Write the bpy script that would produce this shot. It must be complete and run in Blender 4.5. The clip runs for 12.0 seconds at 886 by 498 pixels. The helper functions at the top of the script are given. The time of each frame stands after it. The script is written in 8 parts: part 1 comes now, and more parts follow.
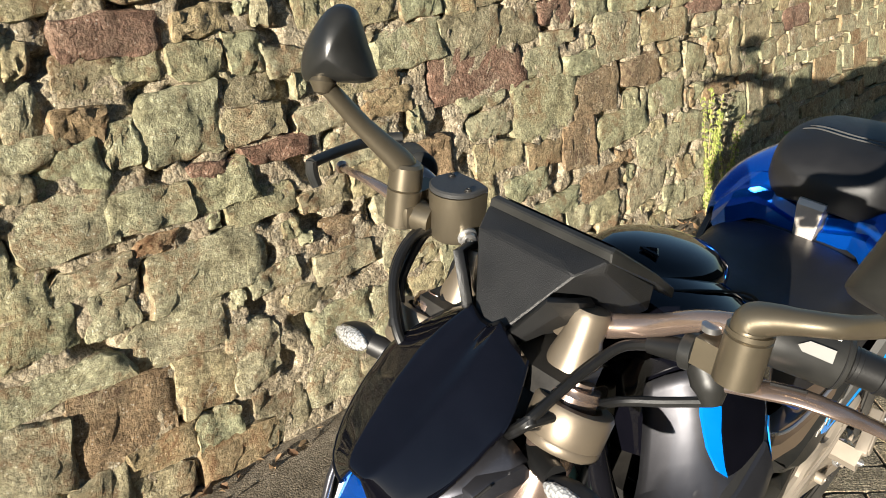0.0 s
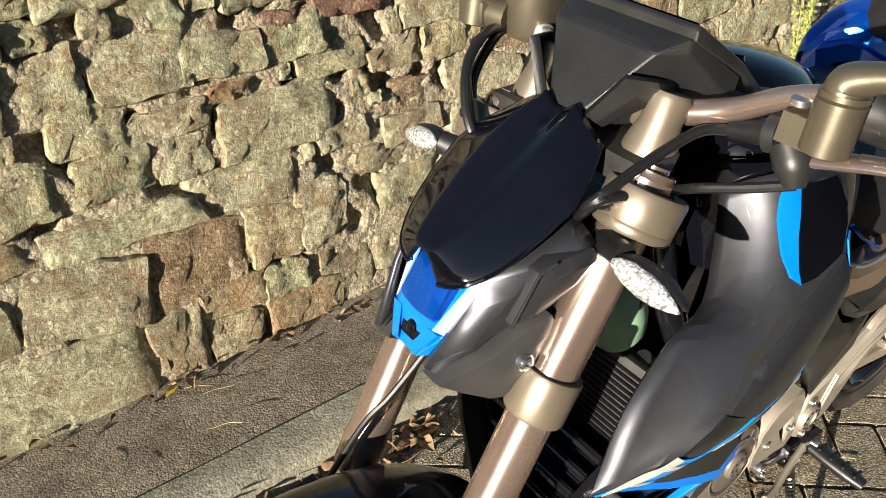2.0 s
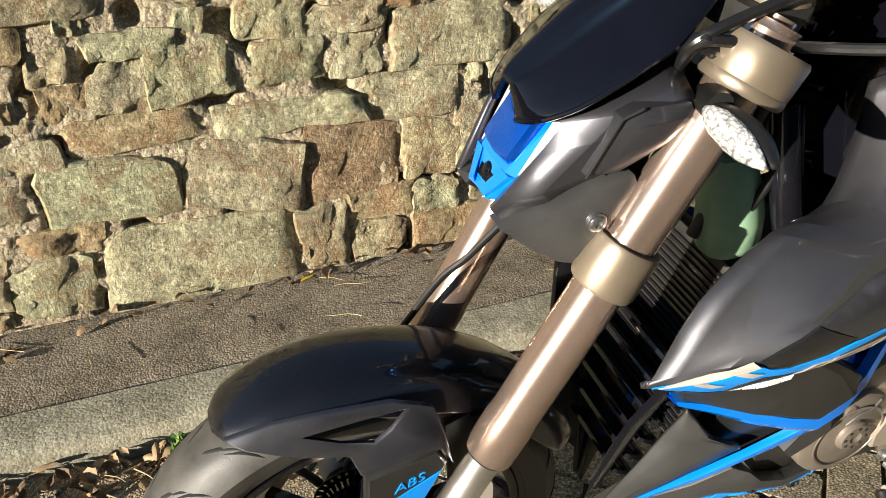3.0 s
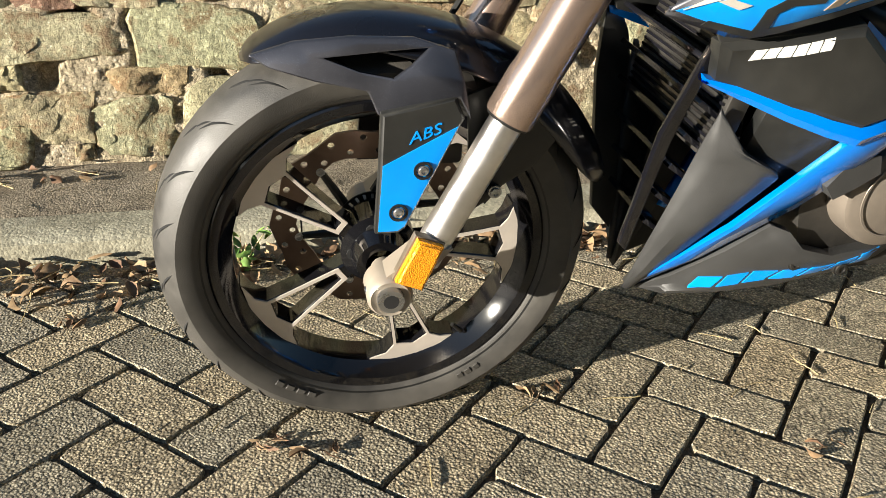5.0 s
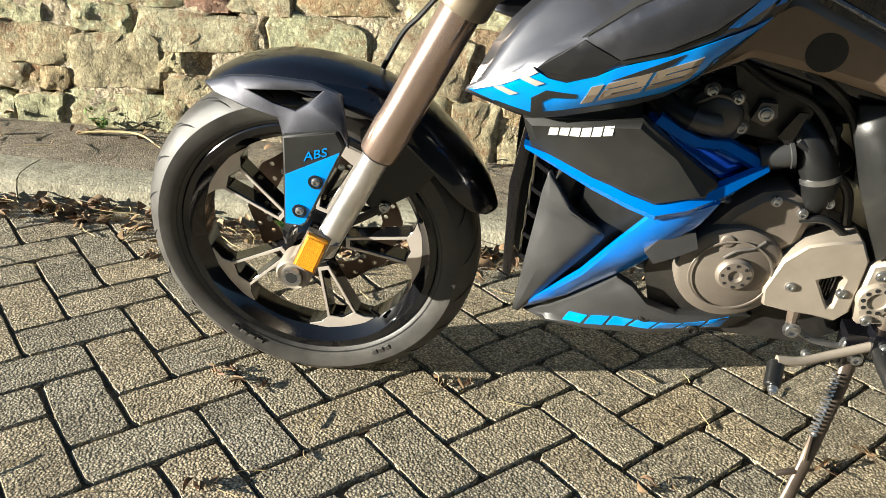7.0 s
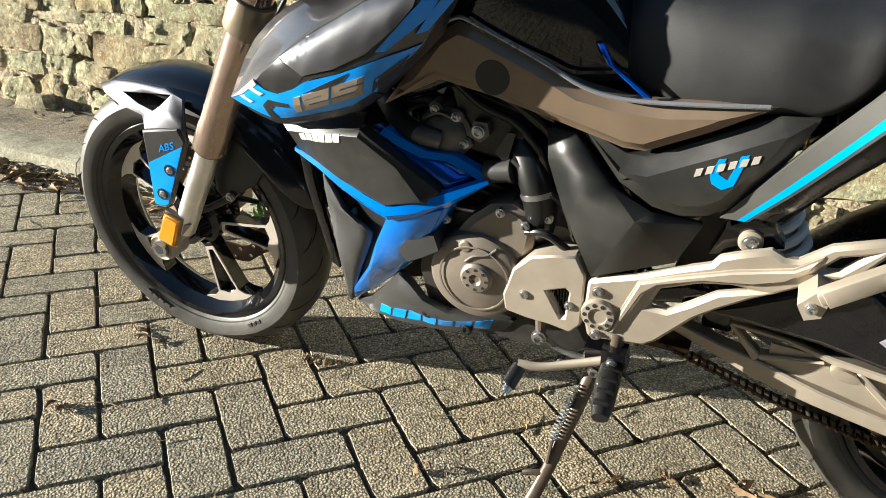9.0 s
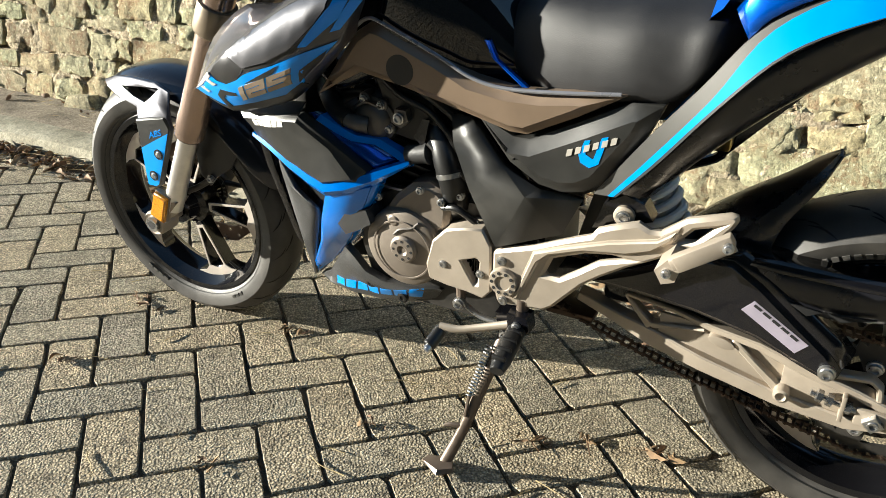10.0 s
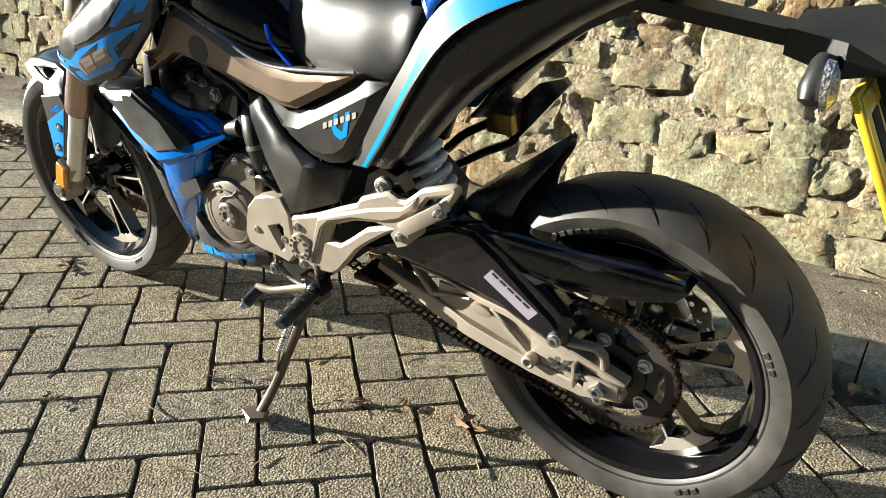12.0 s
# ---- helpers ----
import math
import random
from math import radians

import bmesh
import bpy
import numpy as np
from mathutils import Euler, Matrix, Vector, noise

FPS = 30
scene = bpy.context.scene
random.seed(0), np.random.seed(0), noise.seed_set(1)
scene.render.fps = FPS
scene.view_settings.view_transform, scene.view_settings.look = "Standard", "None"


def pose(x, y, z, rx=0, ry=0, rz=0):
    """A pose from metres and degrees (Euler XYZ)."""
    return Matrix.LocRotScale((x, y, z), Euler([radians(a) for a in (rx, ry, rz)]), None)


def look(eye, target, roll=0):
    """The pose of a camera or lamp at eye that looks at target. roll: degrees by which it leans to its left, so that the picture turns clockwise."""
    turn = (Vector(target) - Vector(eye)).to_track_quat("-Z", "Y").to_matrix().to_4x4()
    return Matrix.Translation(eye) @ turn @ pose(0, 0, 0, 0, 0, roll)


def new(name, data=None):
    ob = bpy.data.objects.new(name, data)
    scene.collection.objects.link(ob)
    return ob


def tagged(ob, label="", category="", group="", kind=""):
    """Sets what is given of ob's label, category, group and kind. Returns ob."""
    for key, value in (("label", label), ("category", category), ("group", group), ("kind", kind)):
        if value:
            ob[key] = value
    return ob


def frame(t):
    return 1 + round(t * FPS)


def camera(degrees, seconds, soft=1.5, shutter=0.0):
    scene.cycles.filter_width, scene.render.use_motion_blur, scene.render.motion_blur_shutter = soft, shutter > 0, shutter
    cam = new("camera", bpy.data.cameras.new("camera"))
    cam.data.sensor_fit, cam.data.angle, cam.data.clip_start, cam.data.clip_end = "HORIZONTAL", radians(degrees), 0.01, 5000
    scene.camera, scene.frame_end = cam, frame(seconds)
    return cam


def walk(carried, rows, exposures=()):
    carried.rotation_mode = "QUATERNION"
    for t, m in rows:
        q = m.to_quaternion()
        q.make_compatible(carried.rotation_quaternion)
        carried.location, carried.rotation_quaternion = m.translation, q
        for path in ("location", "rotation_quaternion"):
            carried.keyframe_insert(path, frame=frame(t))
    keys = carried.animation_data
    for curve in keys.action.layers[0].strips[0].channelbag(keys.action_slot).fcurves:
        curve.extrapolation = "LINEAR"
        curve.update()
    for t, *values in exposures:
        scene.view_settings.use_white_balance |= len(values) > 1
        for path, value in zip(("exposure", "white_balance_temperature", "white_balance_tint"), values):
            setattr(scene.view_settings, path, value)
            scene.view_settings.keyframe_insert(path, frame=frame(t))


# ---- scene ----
cam = camera(58.8, 12.0, 0.6)
PATH = [
    (0, (-0.168, -0.542, 1.407), (1.027, 0.878, 0.663), -4.4),
    (0.5, (-0.17, -0.547, 1.406), (1.051, 0.847, 0.652), -5.2),
    (1, (-0.187, -0.552, 1.358), (1.015, 0.825, 0.547), -5.6),
    (1.5, (-0.204, -0.555, 1.309), (0.944, 0.827, 0.431), -5.3),
    (2, (-0.211, -0.568, 1.278), (0.791, 0.89, 0.345), -4.5),
    (2.5, (-0.179, -0.582, 1.222), (0.605, 0.991, 0.268), -3.1),
    (3, (-0.134, -0.657, 1.122), (0.444, 1.011, 0.181), -1.5),
    (3.5, (-0.118, -0.733, 0.942), (0.355, 0.98, 0.024), -0.9),
    (3.7, (-0.121, -0.763, 0.869), (0.332, 0.964, -0.034), -0.6),
    (5.3, (-0.115, -0.894, 0.711), (0.233, 0.905, -0.092), 2.0),
    (5.5, (-0.108, -0.92, 0.739), (0.192, 0.883, -0.073), 2.3),
    (6, (-0.048, -1.013, 0.833), (0.112, 0.798, -0.001), 3.5),
    (6.5, (0.145, -1.069, 0.849), (0.131, 0.749, 0.015), 4.1),
    (6.7, (0.238, -1.083, 0.839), (0.147, 0.732, 0.003), 4.2),
    (8.3, (0.792, -1.154, 0.901), (0.249, 0.592, 0.092), 3.8),
    (8.5, (0.873, -1.123, 0.899), (0.287, 0.609, 0.089), 3.8),
    (9, (1.007, -1.094, 0.907), (0.341, 0.608, 0.095), 3.5),
    (9.5, (1.115, -1.14, 0.896), (0.375, 0.535, 0.091), 3.1),
    (10, (1.282, -1.155, 0.926), (0.464, 0.488, 0.131), 2.8),
    (10.5, (1.442, -1.081, 0.934), (0.548, 0.526, 0.147), 2.9),
    (11, (1.551, -1.057, 0.937), (0.59, 0.516, 0.162), 3.0),
    (11.5, (1.638, -1.073, 0.938), (0.637, 0.479, 0.169), 3.0),
    (12, (1.776, -1.027, 0.925), (0.78, 0.526, 0.154), 3.4),
]
walk(cam, [(t, look(eye, target, roll)) for t, eye, target, roll in PATH], [(0.0, 1.33, 6350, 10), (3.5, 1.50, 6450, 10), (5.5, 1.80, 6300, 8), (9.0, 1.96, 6150, 6), (12.0, 1.92, 6120, 6)])

# ---------------------------------------------------------------- light
SUN_EL, SUN_AZ = 8.3, 20.4
TO_SUN = Vector((-math.cos(radians(SUN_AZ)) * math.cos(radians(SUN_EL)),
                 -math.sin(radians(SUN_AZ)) * math.cos(radians(SUN_EL)), math.sin(radians(SUN_EL))))
world = bpy.data.worlds.new("world")
scene.world = world
world.use_nodes = True
sky = world.node_tree.nodes.new("ShaderNodeTexSky")
sky.sky_type, sky.sun_disc = "NISHITA", False
sky.sun_elevation, sky.sun_rotation = radians(SUN_EL), radians(270 - SUN_AZ)
world.node_tree.links.new(sky.outputs[0], world.node_tree.nodes["Background"].inputs[0])
world.node_tree.nodes["Background"].inputs[1].default_value = 0.062
sky.dust_density, sky.ozone_density = 0.4, 2.0
sun = new("sun", bpy.data.lights.new("sun", "SUN"))
sun.data.energy, sun.data.angle, sun.data.color = 5.0, radians(0.5), (1.0, 0.91, 0.77)
sun.matrix_world = look(TO_SUN * 20, (0, 0, 0))

# ---------------------------------------------------------------- materials
def nodes_of(name):
    m = bpy.data.materials.new(name)
    m.use_nodes = True
    nt = m.node_tree
    return m, nt, nt.nodes["Principled BSDF"]


def add(nt, kind, **props):
    n = nt.nodes.new(kind)
    for k, v in props.items():
        n.inputs[k.replace("_", " ")].default_value = v
    return n


def ramp(nt, source, stops):
    r = nt.nodes.new("ShaderNodeValToRGB")
    els = r.color_ramp.elements
    while len(els) < len(stops):
        els.new(0.5)
    for e, (p, c) in zip(els, stops):
        e.position, e.color = p, (*c, 1)
    nt.links.new(source, r.inputs[0])
    return r.outputs[0]


def grey(v):
    return (v, v, v)


def mixed(nt, kind, fac, a, b):
    n = nt.nodes.new("ShaderNodeMix")
    n.data_type, n.blend_type = "RGBA", kind
    for sock, val in ((n.inputs[0], fac), (n.inputs[6], a), (n.inputs[7], b)):
        if isinstance(val, bpy.types.NodeSocket):
            nt.links.new(val, sock)
        else:
            sock.default_value = (*val, 1) if isinstance(val, tuple) else val
    return n.outputs[2]


def simple(name, colour, rough=0.5, metal=0.0, coat=0.0, grain=300.0, bump=0.05, dirt=0.15, dust=0.0, spec=0.5):
    """Paint, plastic or metal: colour and roughness vary at a fine and a coarse scale, with fine relief."""
    m, nt, b = nodes_of(name)
    co = nt.nodes.new("ShaderNodeTexCoord")
    fine = add(nt, "ShaderNodeTexNoise", Scale=grain, Detail=3.0)
    wide = add(nt, "ShaderNodeTexNoise", Scale=9.0, Detail=5.0, Roughness=0.65)
    for n in (fine, wide):
        nt.links.new(co.outputs["Object"], n.inputs["Vector"])
    shade = ramp(nt, wide.outputs[0], [(0.3, grey(1 - dirt)), (0.7, grey(1 + dirt))])
    col = mixed(nt, "MULTIPLY", 1.0, colour, shade)
    if dust:
        mask = ramp(nt, wide.outputs[0], [(0.35, grey(0)), (0.75, grey(dust))])
        col = mixed(nt, "MIX", mask, col, (0.30, 0.26, 0.20))
    nt.links.new(col, b.inputs["Base Color"])
    r = ramp(nt, wide.outputs[0], [(0.3, grey(max(0.03, rough * (1 - dirt)))), (0.7, grey(min(1, rough * (1 + dirt))))])
    nt.links.new(r, b.inputs["Roughness"])
    b.inputs["Metallic"].default_value = metal
    b.inputs["Coat Weight"].default_value = coat
    b.inputs["Coat Roughness"].default_value = 0.04
    b.inputs["Specular IOR Level"].default_value = spec
    if bump:
        bp = add(nt, "ShaderNodeBump", Strength=bump, Distance=0.001)
        nt.links.new(fine.outputs[0], bp.inputs["Height"])
        nt.links.new(bp.outputs[0], b.inputs["Normal"])
    return m


def flake_paint(name, colour, flake, rough, flake_amount=0.25):
    """Metal-flake paint under clear coat."""
    m, nt, b = nodes_of(name)
    co = nt.nodes.new("ShaderNodeTexCoord")
    v = add(nt, "ShaderNodeTexVoronoi", Scale=2000.0)
    nt.links.new(co.outputs["Object"], v.inputs["Vector"])
    mask = ramp(nt, v.outputs["Color"], [(0.78, grey(0)), (0.95, grey(flake_amount))])
    nt.links.new(mixed(nt, "MIX", mask, colour, flake), b.inputs["Base Color"])
    wide = add(nt, "ShaderNodeTexNoise", Scale=14.0, Detail=4.0)
    nt.links.new(co.outputs["Object"], wide.inputs["Vector"])
    nt.links.new(ramp(nt, wide.outputs[0], [(0.3, grey(rough * 0.85)), (0.7, grey(rough * 1.2))]), b.inputs["Roughness"])
    b.inputs["Metallic"].default_value = 0.75
    b.inputs["Coat Weight"].default_value = 0.9
    b.inputs["Coat Roughness"].default_value = 0.03
    return m


GLOSS = simple("gloss_black_paint", (0.003, 0.003, 0.005), 0.04, 0.0, 0.15, 60, 0.0, 0.25)
FLAKE = flake_paint("graphite_flake_paint", (0.058, 0.058, 0.068), (0.5, 0.52, 0.6), 0.38, 0.20)
FLAKE_TANK = flake_paint("tank_flake_paint", (0.056, 0.056, 0.063), (0.45, 0.45, 0.50), 0.42, 0.10)
SILVER_FLAKE = simple("silver_grey_satin", (0.088, 0.086, 0.081), 0.5, 0.3, 0.0, 900, 0.06, 0.12)
FLAKE_GUARD = flake_paint("mudguard_flake_paint", (0.019, 0.019, 0.025), (0.30, 0.31, 0.38), 0.30, 0.06)
FLAKE_SHADED = flake_paint("shaded_flake_paint", (0.026, 0.026, 0.028), (0.3, 0.32, 0.4), 0.36, 0.12)
BLUE = simple("blue_metallic_paint", (0.002, 0.185, 0.74), 0.22, 0.2, 0.9, 500, 0.02, 0.1)
BLUE_DEEP = simple("deep_blue_metallic", (0.001, 0.105, 0.62), 0.24, 0.75, 0.8, 500, 0.02, 0.1)
BLUE_FLAT = simple("blue_vinyl", (0.0, 0.25, 0.80), 0.34, 0.0, 0.2, 400, 0.02, 0.1)
PLASTIC = simple("black_moulded_plastic", (0.014, 0.0145, 0.014), 0.42, 0.0, 0.0, 900, 0.12, 0.25, 0.03)
GRAINED = simple("grained_shroud_plastic", (0.014, 0.014, 0.014), 0.40, 0.0, 0.0, 1100, 0.5, 0.2)
PLASTIC_GREY = simple("grey_moulded_plastic", (0.036, 0.036, 0.036), 0.46, 0.0, 0.0, 900, 0.3, 0.2)
FORK_BRONZE = simple("fork_bronze_anodised", (0.46, 0.345, 0.285), 0.22, 0.85, 0.0, 200, 0.02, 0.12)
BRONZE = simple("bronze_paint", (0.20, 0.145, 0.10), 0.42, 0.45, 0.1, 700, 0.08, 0.1)
SAND_GOLD = simple("champagne_anodised", (0.28, 0.23, 0.17), 0.38, 0.7, 0.0, 500, 0.06, 0.1)
CAST = simple("cast_aluminium_paint", (0.36, 0.31, 0.25), 0.50, 0.45, 0.0, 700, 0.12, 0.14)
ENGINE_COVER = simple("engine_cover_grey", (0.20, 0.17, 0.14), 0.44, 0.45, 0.0, 700, 0.12, 0.15)
CHROME = simple("brushed_chrome", (0.74, 0.72, 0.70), 0.32, 1.0, 0.0, 300, 0.03, 0.2)
STEEL = simple("zinc_steel", (0.50, 0.50, 0.50), 0.32, 0.95, 0.0, 400, 0.06, 0.3)
DISC_STEEL = simple("brake_disc_steel", (0.17, 0.12, 0.095), 0.4, 0.8, 0.0, 300, 0.1, 0.35)
DISC_BRIGHT = simple("bright_disc_steel", (0.55, 0.52, 0.47), 0.32, 0.9, 0.0, 300, 0.08, 0.25)
MACHINED = simple("machined_alloy", (0.60, 0.54, 0.48), 0.42, 0.5, 0.0, 500, 0.05, 0.15)
RIM_BLACK = simple("rim_black_paint", (0.005, 0.005, 0.006), 0.10, 0.0, 0.15, 100, 0.01, 0.3)
RUBBER = simple("tyre_rubber", (0.033, 0.0318, 0.030), 0.52, 0.0, 0.0, 700, 0.3, 0.3, 0.12)
RUBBER_DARK = simple("black_rubber", (0.009, 0.009, 0.009), 0.38, 0.0, 0.0, 400, 0.1, 0.25)
# near-black for painted shade in grooves, holes and seams, and for printed bars
SHADE_INK_BLACK = simple("flat_black_mark", (0.006, 0.006, 0.006), 0.9, 0.0, 0.0, 300, 0.1, 0.2)
VINYL = simple("seat_vinyl", (0.012, 0.012, 0.013), 0.48, 0.0, 0.0, 900, 0.25, 0.2, spec=0.42)
THREAD = simple("grey_thread", (0.06, 0.06, 0.06), 0.8)
DARK_METAL = simple("dark_cast_metal", (0.032, 0.031, 0.030), 0.42, 0.5, 0.0, 300, 0.2, 0.3, 0.1)
SATIN = simple("satin_black_paint", (0.011, 0.011, 0.014), 0.30, 0.0, 0.0, 300, 0.08, 0.25, 0.0, 0.6)
BLACK_STEEL = simple("black_painted_steel", (0.006, 0.006, 0.008), 0.15, 0.0, 0.3, 300, 0.05, 0.3)
OLIVE = simple("olive_bronze_anodised", (0.175, 0.148, 0.104), 0.36, 0.75, 0.0, 500, 0.06, 0.12)
RUST_CHAIN = simple("rusty_chain_steel", (0.062, 0.042, 0.031), 0.45, 0.8, 0.0, 200, 0.3, 0.45)
RAW_IRON = simple("worn_stand_iron", (0.135, 0.105, 0.082), 0.48, 0.6, 0.0, 200, 0.25, 0.4)
SPRING_WHITE = simple("white_spring_enamel", (0.72, 0.76, 0.80), 0.3, 0.0, 0.4, 300, 0.02, 0.08)
MIRROR_GLASS = simple("mirror_glass", (0.85, 0.87, 0.88), 0.02, 1.0, 0.0, 50, 0.0, 0.02)
KEY_GREY = simple("key_plastic", (0.27, 0.265, 0.25), 0.5, 0.0, 0.0, 600, 0.05, 0.1)
SILVER_PRINT = simple("silver_print", (0.50, 0.47, 0.42), 0.42, 0.3, 0.0, 400, 0.02, 0.15)
WHITE_PRINT = simple("white_print", (0.78, 0.77, 0.72), 0.45, 0.0, 0.0, 400, 0.02, 0.08)
BRONZE_PRINT = simple("bronze_print", (0.33, 0.27, 0.20), 0.4, 0.4, 0.0, 400, 0.02, 0.1)
LABEL_GREY = simple("label_foil", (0.46, 0.42, 0.52), 0.35, 0.5, 0.0, 400, 0.02, 0.1)
YELLOW = simple("yellow_plate_sheet", (0.75, 0.50, 0.03), 0.3, 0.0, 0.3, 200, 0.02, 0.1)
GREEN_BOTTLE = simple("coolant_bottle_plastic", (0.28, 0.46, 0.30), 0.35, 0.0, 0.1, 100, 0.02, 0.25)
RED_LENS = simple("red_lens", (0.45, 0.01, 0.01), 0.15, 0.0, 0.6, 100, 0.0, 0.05)
PUMP_GREY = simple("pump_cast_grey", (0.13, 0.12, 0.11), 0.42, 0.5, 0.0, 500, 0.12, 0.2)
EDGE_GREY = simple("pale_edge_trim", (0.26, 0.265, 0.29), 0.28, 0.5, 0.2, 400, 0.02, 0.1)
LAMP_WHITE = simple("milky_lamp_plastic", (0.74, 0.74, 0.70), 0.25, 0.0, 0.6, 200, 0.02, 0.06)
BRASS = simple("dull_brass", (0.45, 0.33, 0.12), 0.4, 0.9, 0.0, 200, 0.1, 0.2)


def amber_lens():
    """Ribbed amber reflector."""
    m, nt, b = nodes_of("amber_reflector")
    co = nt.nodes.new("ShaderNodeTexCoord")
    v = add(nt, "ShaderNodeTexVoronoi", Scale=520.0)
    nt.links.new(co.outputs["Object"], v.inputs["Vector"])
    nt.links.new(ramp(nt, v.outputs["Distance"], [(0.0, (0.95, 0.42, 0.015)), (0.8, (0.62, 0.20, 0.005))]), b.inputs["Base Color"])
    bp = add(nt, "ShaderNodeBump", Strength=0.5, Distance=0.002)
    nt.links.new(v.outputs["Distance"], bp.inputs["Height"])
    nt.links.new(bp.outputs[0], b.inputs["Normal"])
    b.inputs["Roughness"].default_value = 0.2
    b.inputs["Coat Weight"].default_value = 0.6
    return m


def clear_lens():
    """Faceted clear lens over a bright reflector."""
    m, nt, b = nodes_of("clear_lens")
    co = nt.nodes.new("ShaderNodeTexCoord")
    v = add(nt, "ShaderNodeTexVoronoi", Scale=300.0)
    nt.links.new(co.outputs["Object"], v.inputs["Vector"])
    nt.links.new(ramp(nt, v.outputs["Distance"], [(0.05, (0.70, 0.70, 0.68)), (0.5, (0.50, 0.50, 0.49)), (0.9, (0.16, 0.16, 0.16))]), b.inputs["Base Color"])
    bp = add(nt, "ShaderNodeBump", Strength=0.6, Distance=0.002)
    nt.links.new(v.outputs["Distance"], bp.inputs["Height"])
    nt.links.new(bp.outputs[0], b.inputs["Normal"])
    b.inputs["Roughness"].default_value = 0.12
    b.inputs["Metallic"].default_value = 0.3
    b.inputs["Coat Weight"].default_value = 1.0
    return m


AMBER, CLEAR = amber_lens(), clear_lens()


def mineral(name, stops, grain, grain_stops, rough=0.9, bump=0.6, distance=0.004, random_tint=0.0, warm=None, fine=260.0, patches=None, pebbles=0.6, lump=1.0, grit=0.5, mottle=(0.72, 1.22), speck=None, pits=None, crumb=None):
    """Stone, concrete or mortar: coarse patches, aggregate grain and relief; pieces differ by their random number."""
    m, nt, b = nodes_of(name)
    co = nt.nodes.new("ShaderNodeTexCoord")
    info = nt.nodes.new("ShaderNodeObjectInfo")
    geo = nt.nodes.new("ShaderNodeNewGeometry")
    rnd = nt.nodes.new("ShaderNodeMath")
    rnd.operation = "ADD"
    nt.links.new(info.outputs["Random"], rnd.inputs[0])
    nt.links.new(geo.outputs["Random Per Island"], rnd.inputs[1])
    fract = nt.nodes.new("ShaderNodeMath")
    fract.operation = "FRACT"
    nt.links.new(rnd.outputs[0], fract.inputs[0])
    shift = nt.nodes.new("ShaderNodeVectorMath")
    shift.operation = "ADD"
    scaled = nt.nodes.new("ShaderNodeVectorMath")
    scaled.operation = "SCALE"
    comb = nt.nodes.new("ShaderNodeCombineXYZ")
    for i in range(3):
        nt.links.new(fract.outputs[0], comb.inputs[i])
    nt.links.new(comb.outputs[0], scaled.inputs[0])
    scaled.inputs["Scale"].default_value = 37.0
    nt.links.new(co.outputs["Object"], shift.inputs[0])
    nt.links.new(scaled.outputs[0], shift.inputs[1])
    wide = add(nt, "ShaderNodeTexNoise", Scale=7.0, Detail=8.0, Roughness=0.68)
    mid = add(nt, "ShaderNodeTexNoise", Scale=38.0, Detail=6.0, Roughness=0.7)
    agg = add(nt, "ShaderNodeTexVoronoi", Scale=grain)
    tiny = add(nt, "ShaderNodeTexNoise", Scale=fine, Detail=4.0, Roughness=0.7)
    for n in (wide, mid, agg, tiny):
        nt.links.new(shift.outputs[0], n.inputs["Vector"])
    col = ramp(nt, wide.outputs[0], stops)
    col = mixed(nt, "MULTIPLY", 1.0, col, ramp(nt, agg.outputs["Color"], grain_stops))
    col = mixed(nt, "MULTIPLY", 1.0, col, ramp(nt, mid.outputs[0], [(0.3, grey(mottle[0])), (0.7, grey(mottle[1]))]))
    if crumb:
        col = mixed(nt, "MULTIPLY", 1.0, col, ramp(nt, tiny.outputs[0], [(0.34, grey(crumb[0])), (0.5, grey(1.0)), (0.66, grey(crumb[1]))]))
    if patches:
        spot = ramp(nt, mid.outputs[0], [(0.44, grey(0)), (0.58, grey(0.85))])
        where = ramp(nt, wide.outputs[0], [(0.47, grey(0)), (0.56, grey(1))])
        both = mixed(nt, "MULTIPLY", 1.0, spot, where)
        col = mixed(nt, "MIX", both, col, patches)
    if pits:
        col = mixed(nt, "MULTIPLY", 1.0, col, ramp(nt, agg.outputs["Distance"], [(0.30, grey(1.05)), (0.62, grey(pits))]))
        holes = ramp(nt, mid.outputs[0], [(0.33, grey(pits)), (0.39, grey(1.0))])
        col = mixed(nt, "MULTIPLY", 1.0, col, holes)
    if speck:
        dots = ramp(nt, agg.outputs["Distance"], [(0.16, grey(1)), (0.30, grey(0))])
        some = ramp(nt, agg.outputs["Color"], [(0.62, grey(0)), (0.72, grey(0.8))])
        col = mixed(nt, "MIX", mixed(nt, "MULTIPLY", 1.0, dots, some), col, speck)
    if warm:
        col = mixed(nt, "MULTIPLY", random_tint, col, ramp(nt, fract.outputs[0], warm))
    nt.links.new(col, b.inputs["Base Color"])
    b.inputs["Roughness"].default_value = rough
    b.inputs["Specular IOR Level"].default_value = 0.25
    hsum = mixed(nt, "ADD", grit, mixed(nt, "SUBTRACT", pebbles, mixed(nt, "MULTIPLY", 1.0, mid.outputs[0], grey(lump)), agg.outputs["Distance"]), tiny.outputs[0])
    bp = add(nt, "ShaderNodeBump", Strength=bump, Distance=distance)
    nt.links.new(hsum, bp.inputs["Height"])
    nt.links.new(bp.outputs[0], b.inputs["Normal"])
    return m


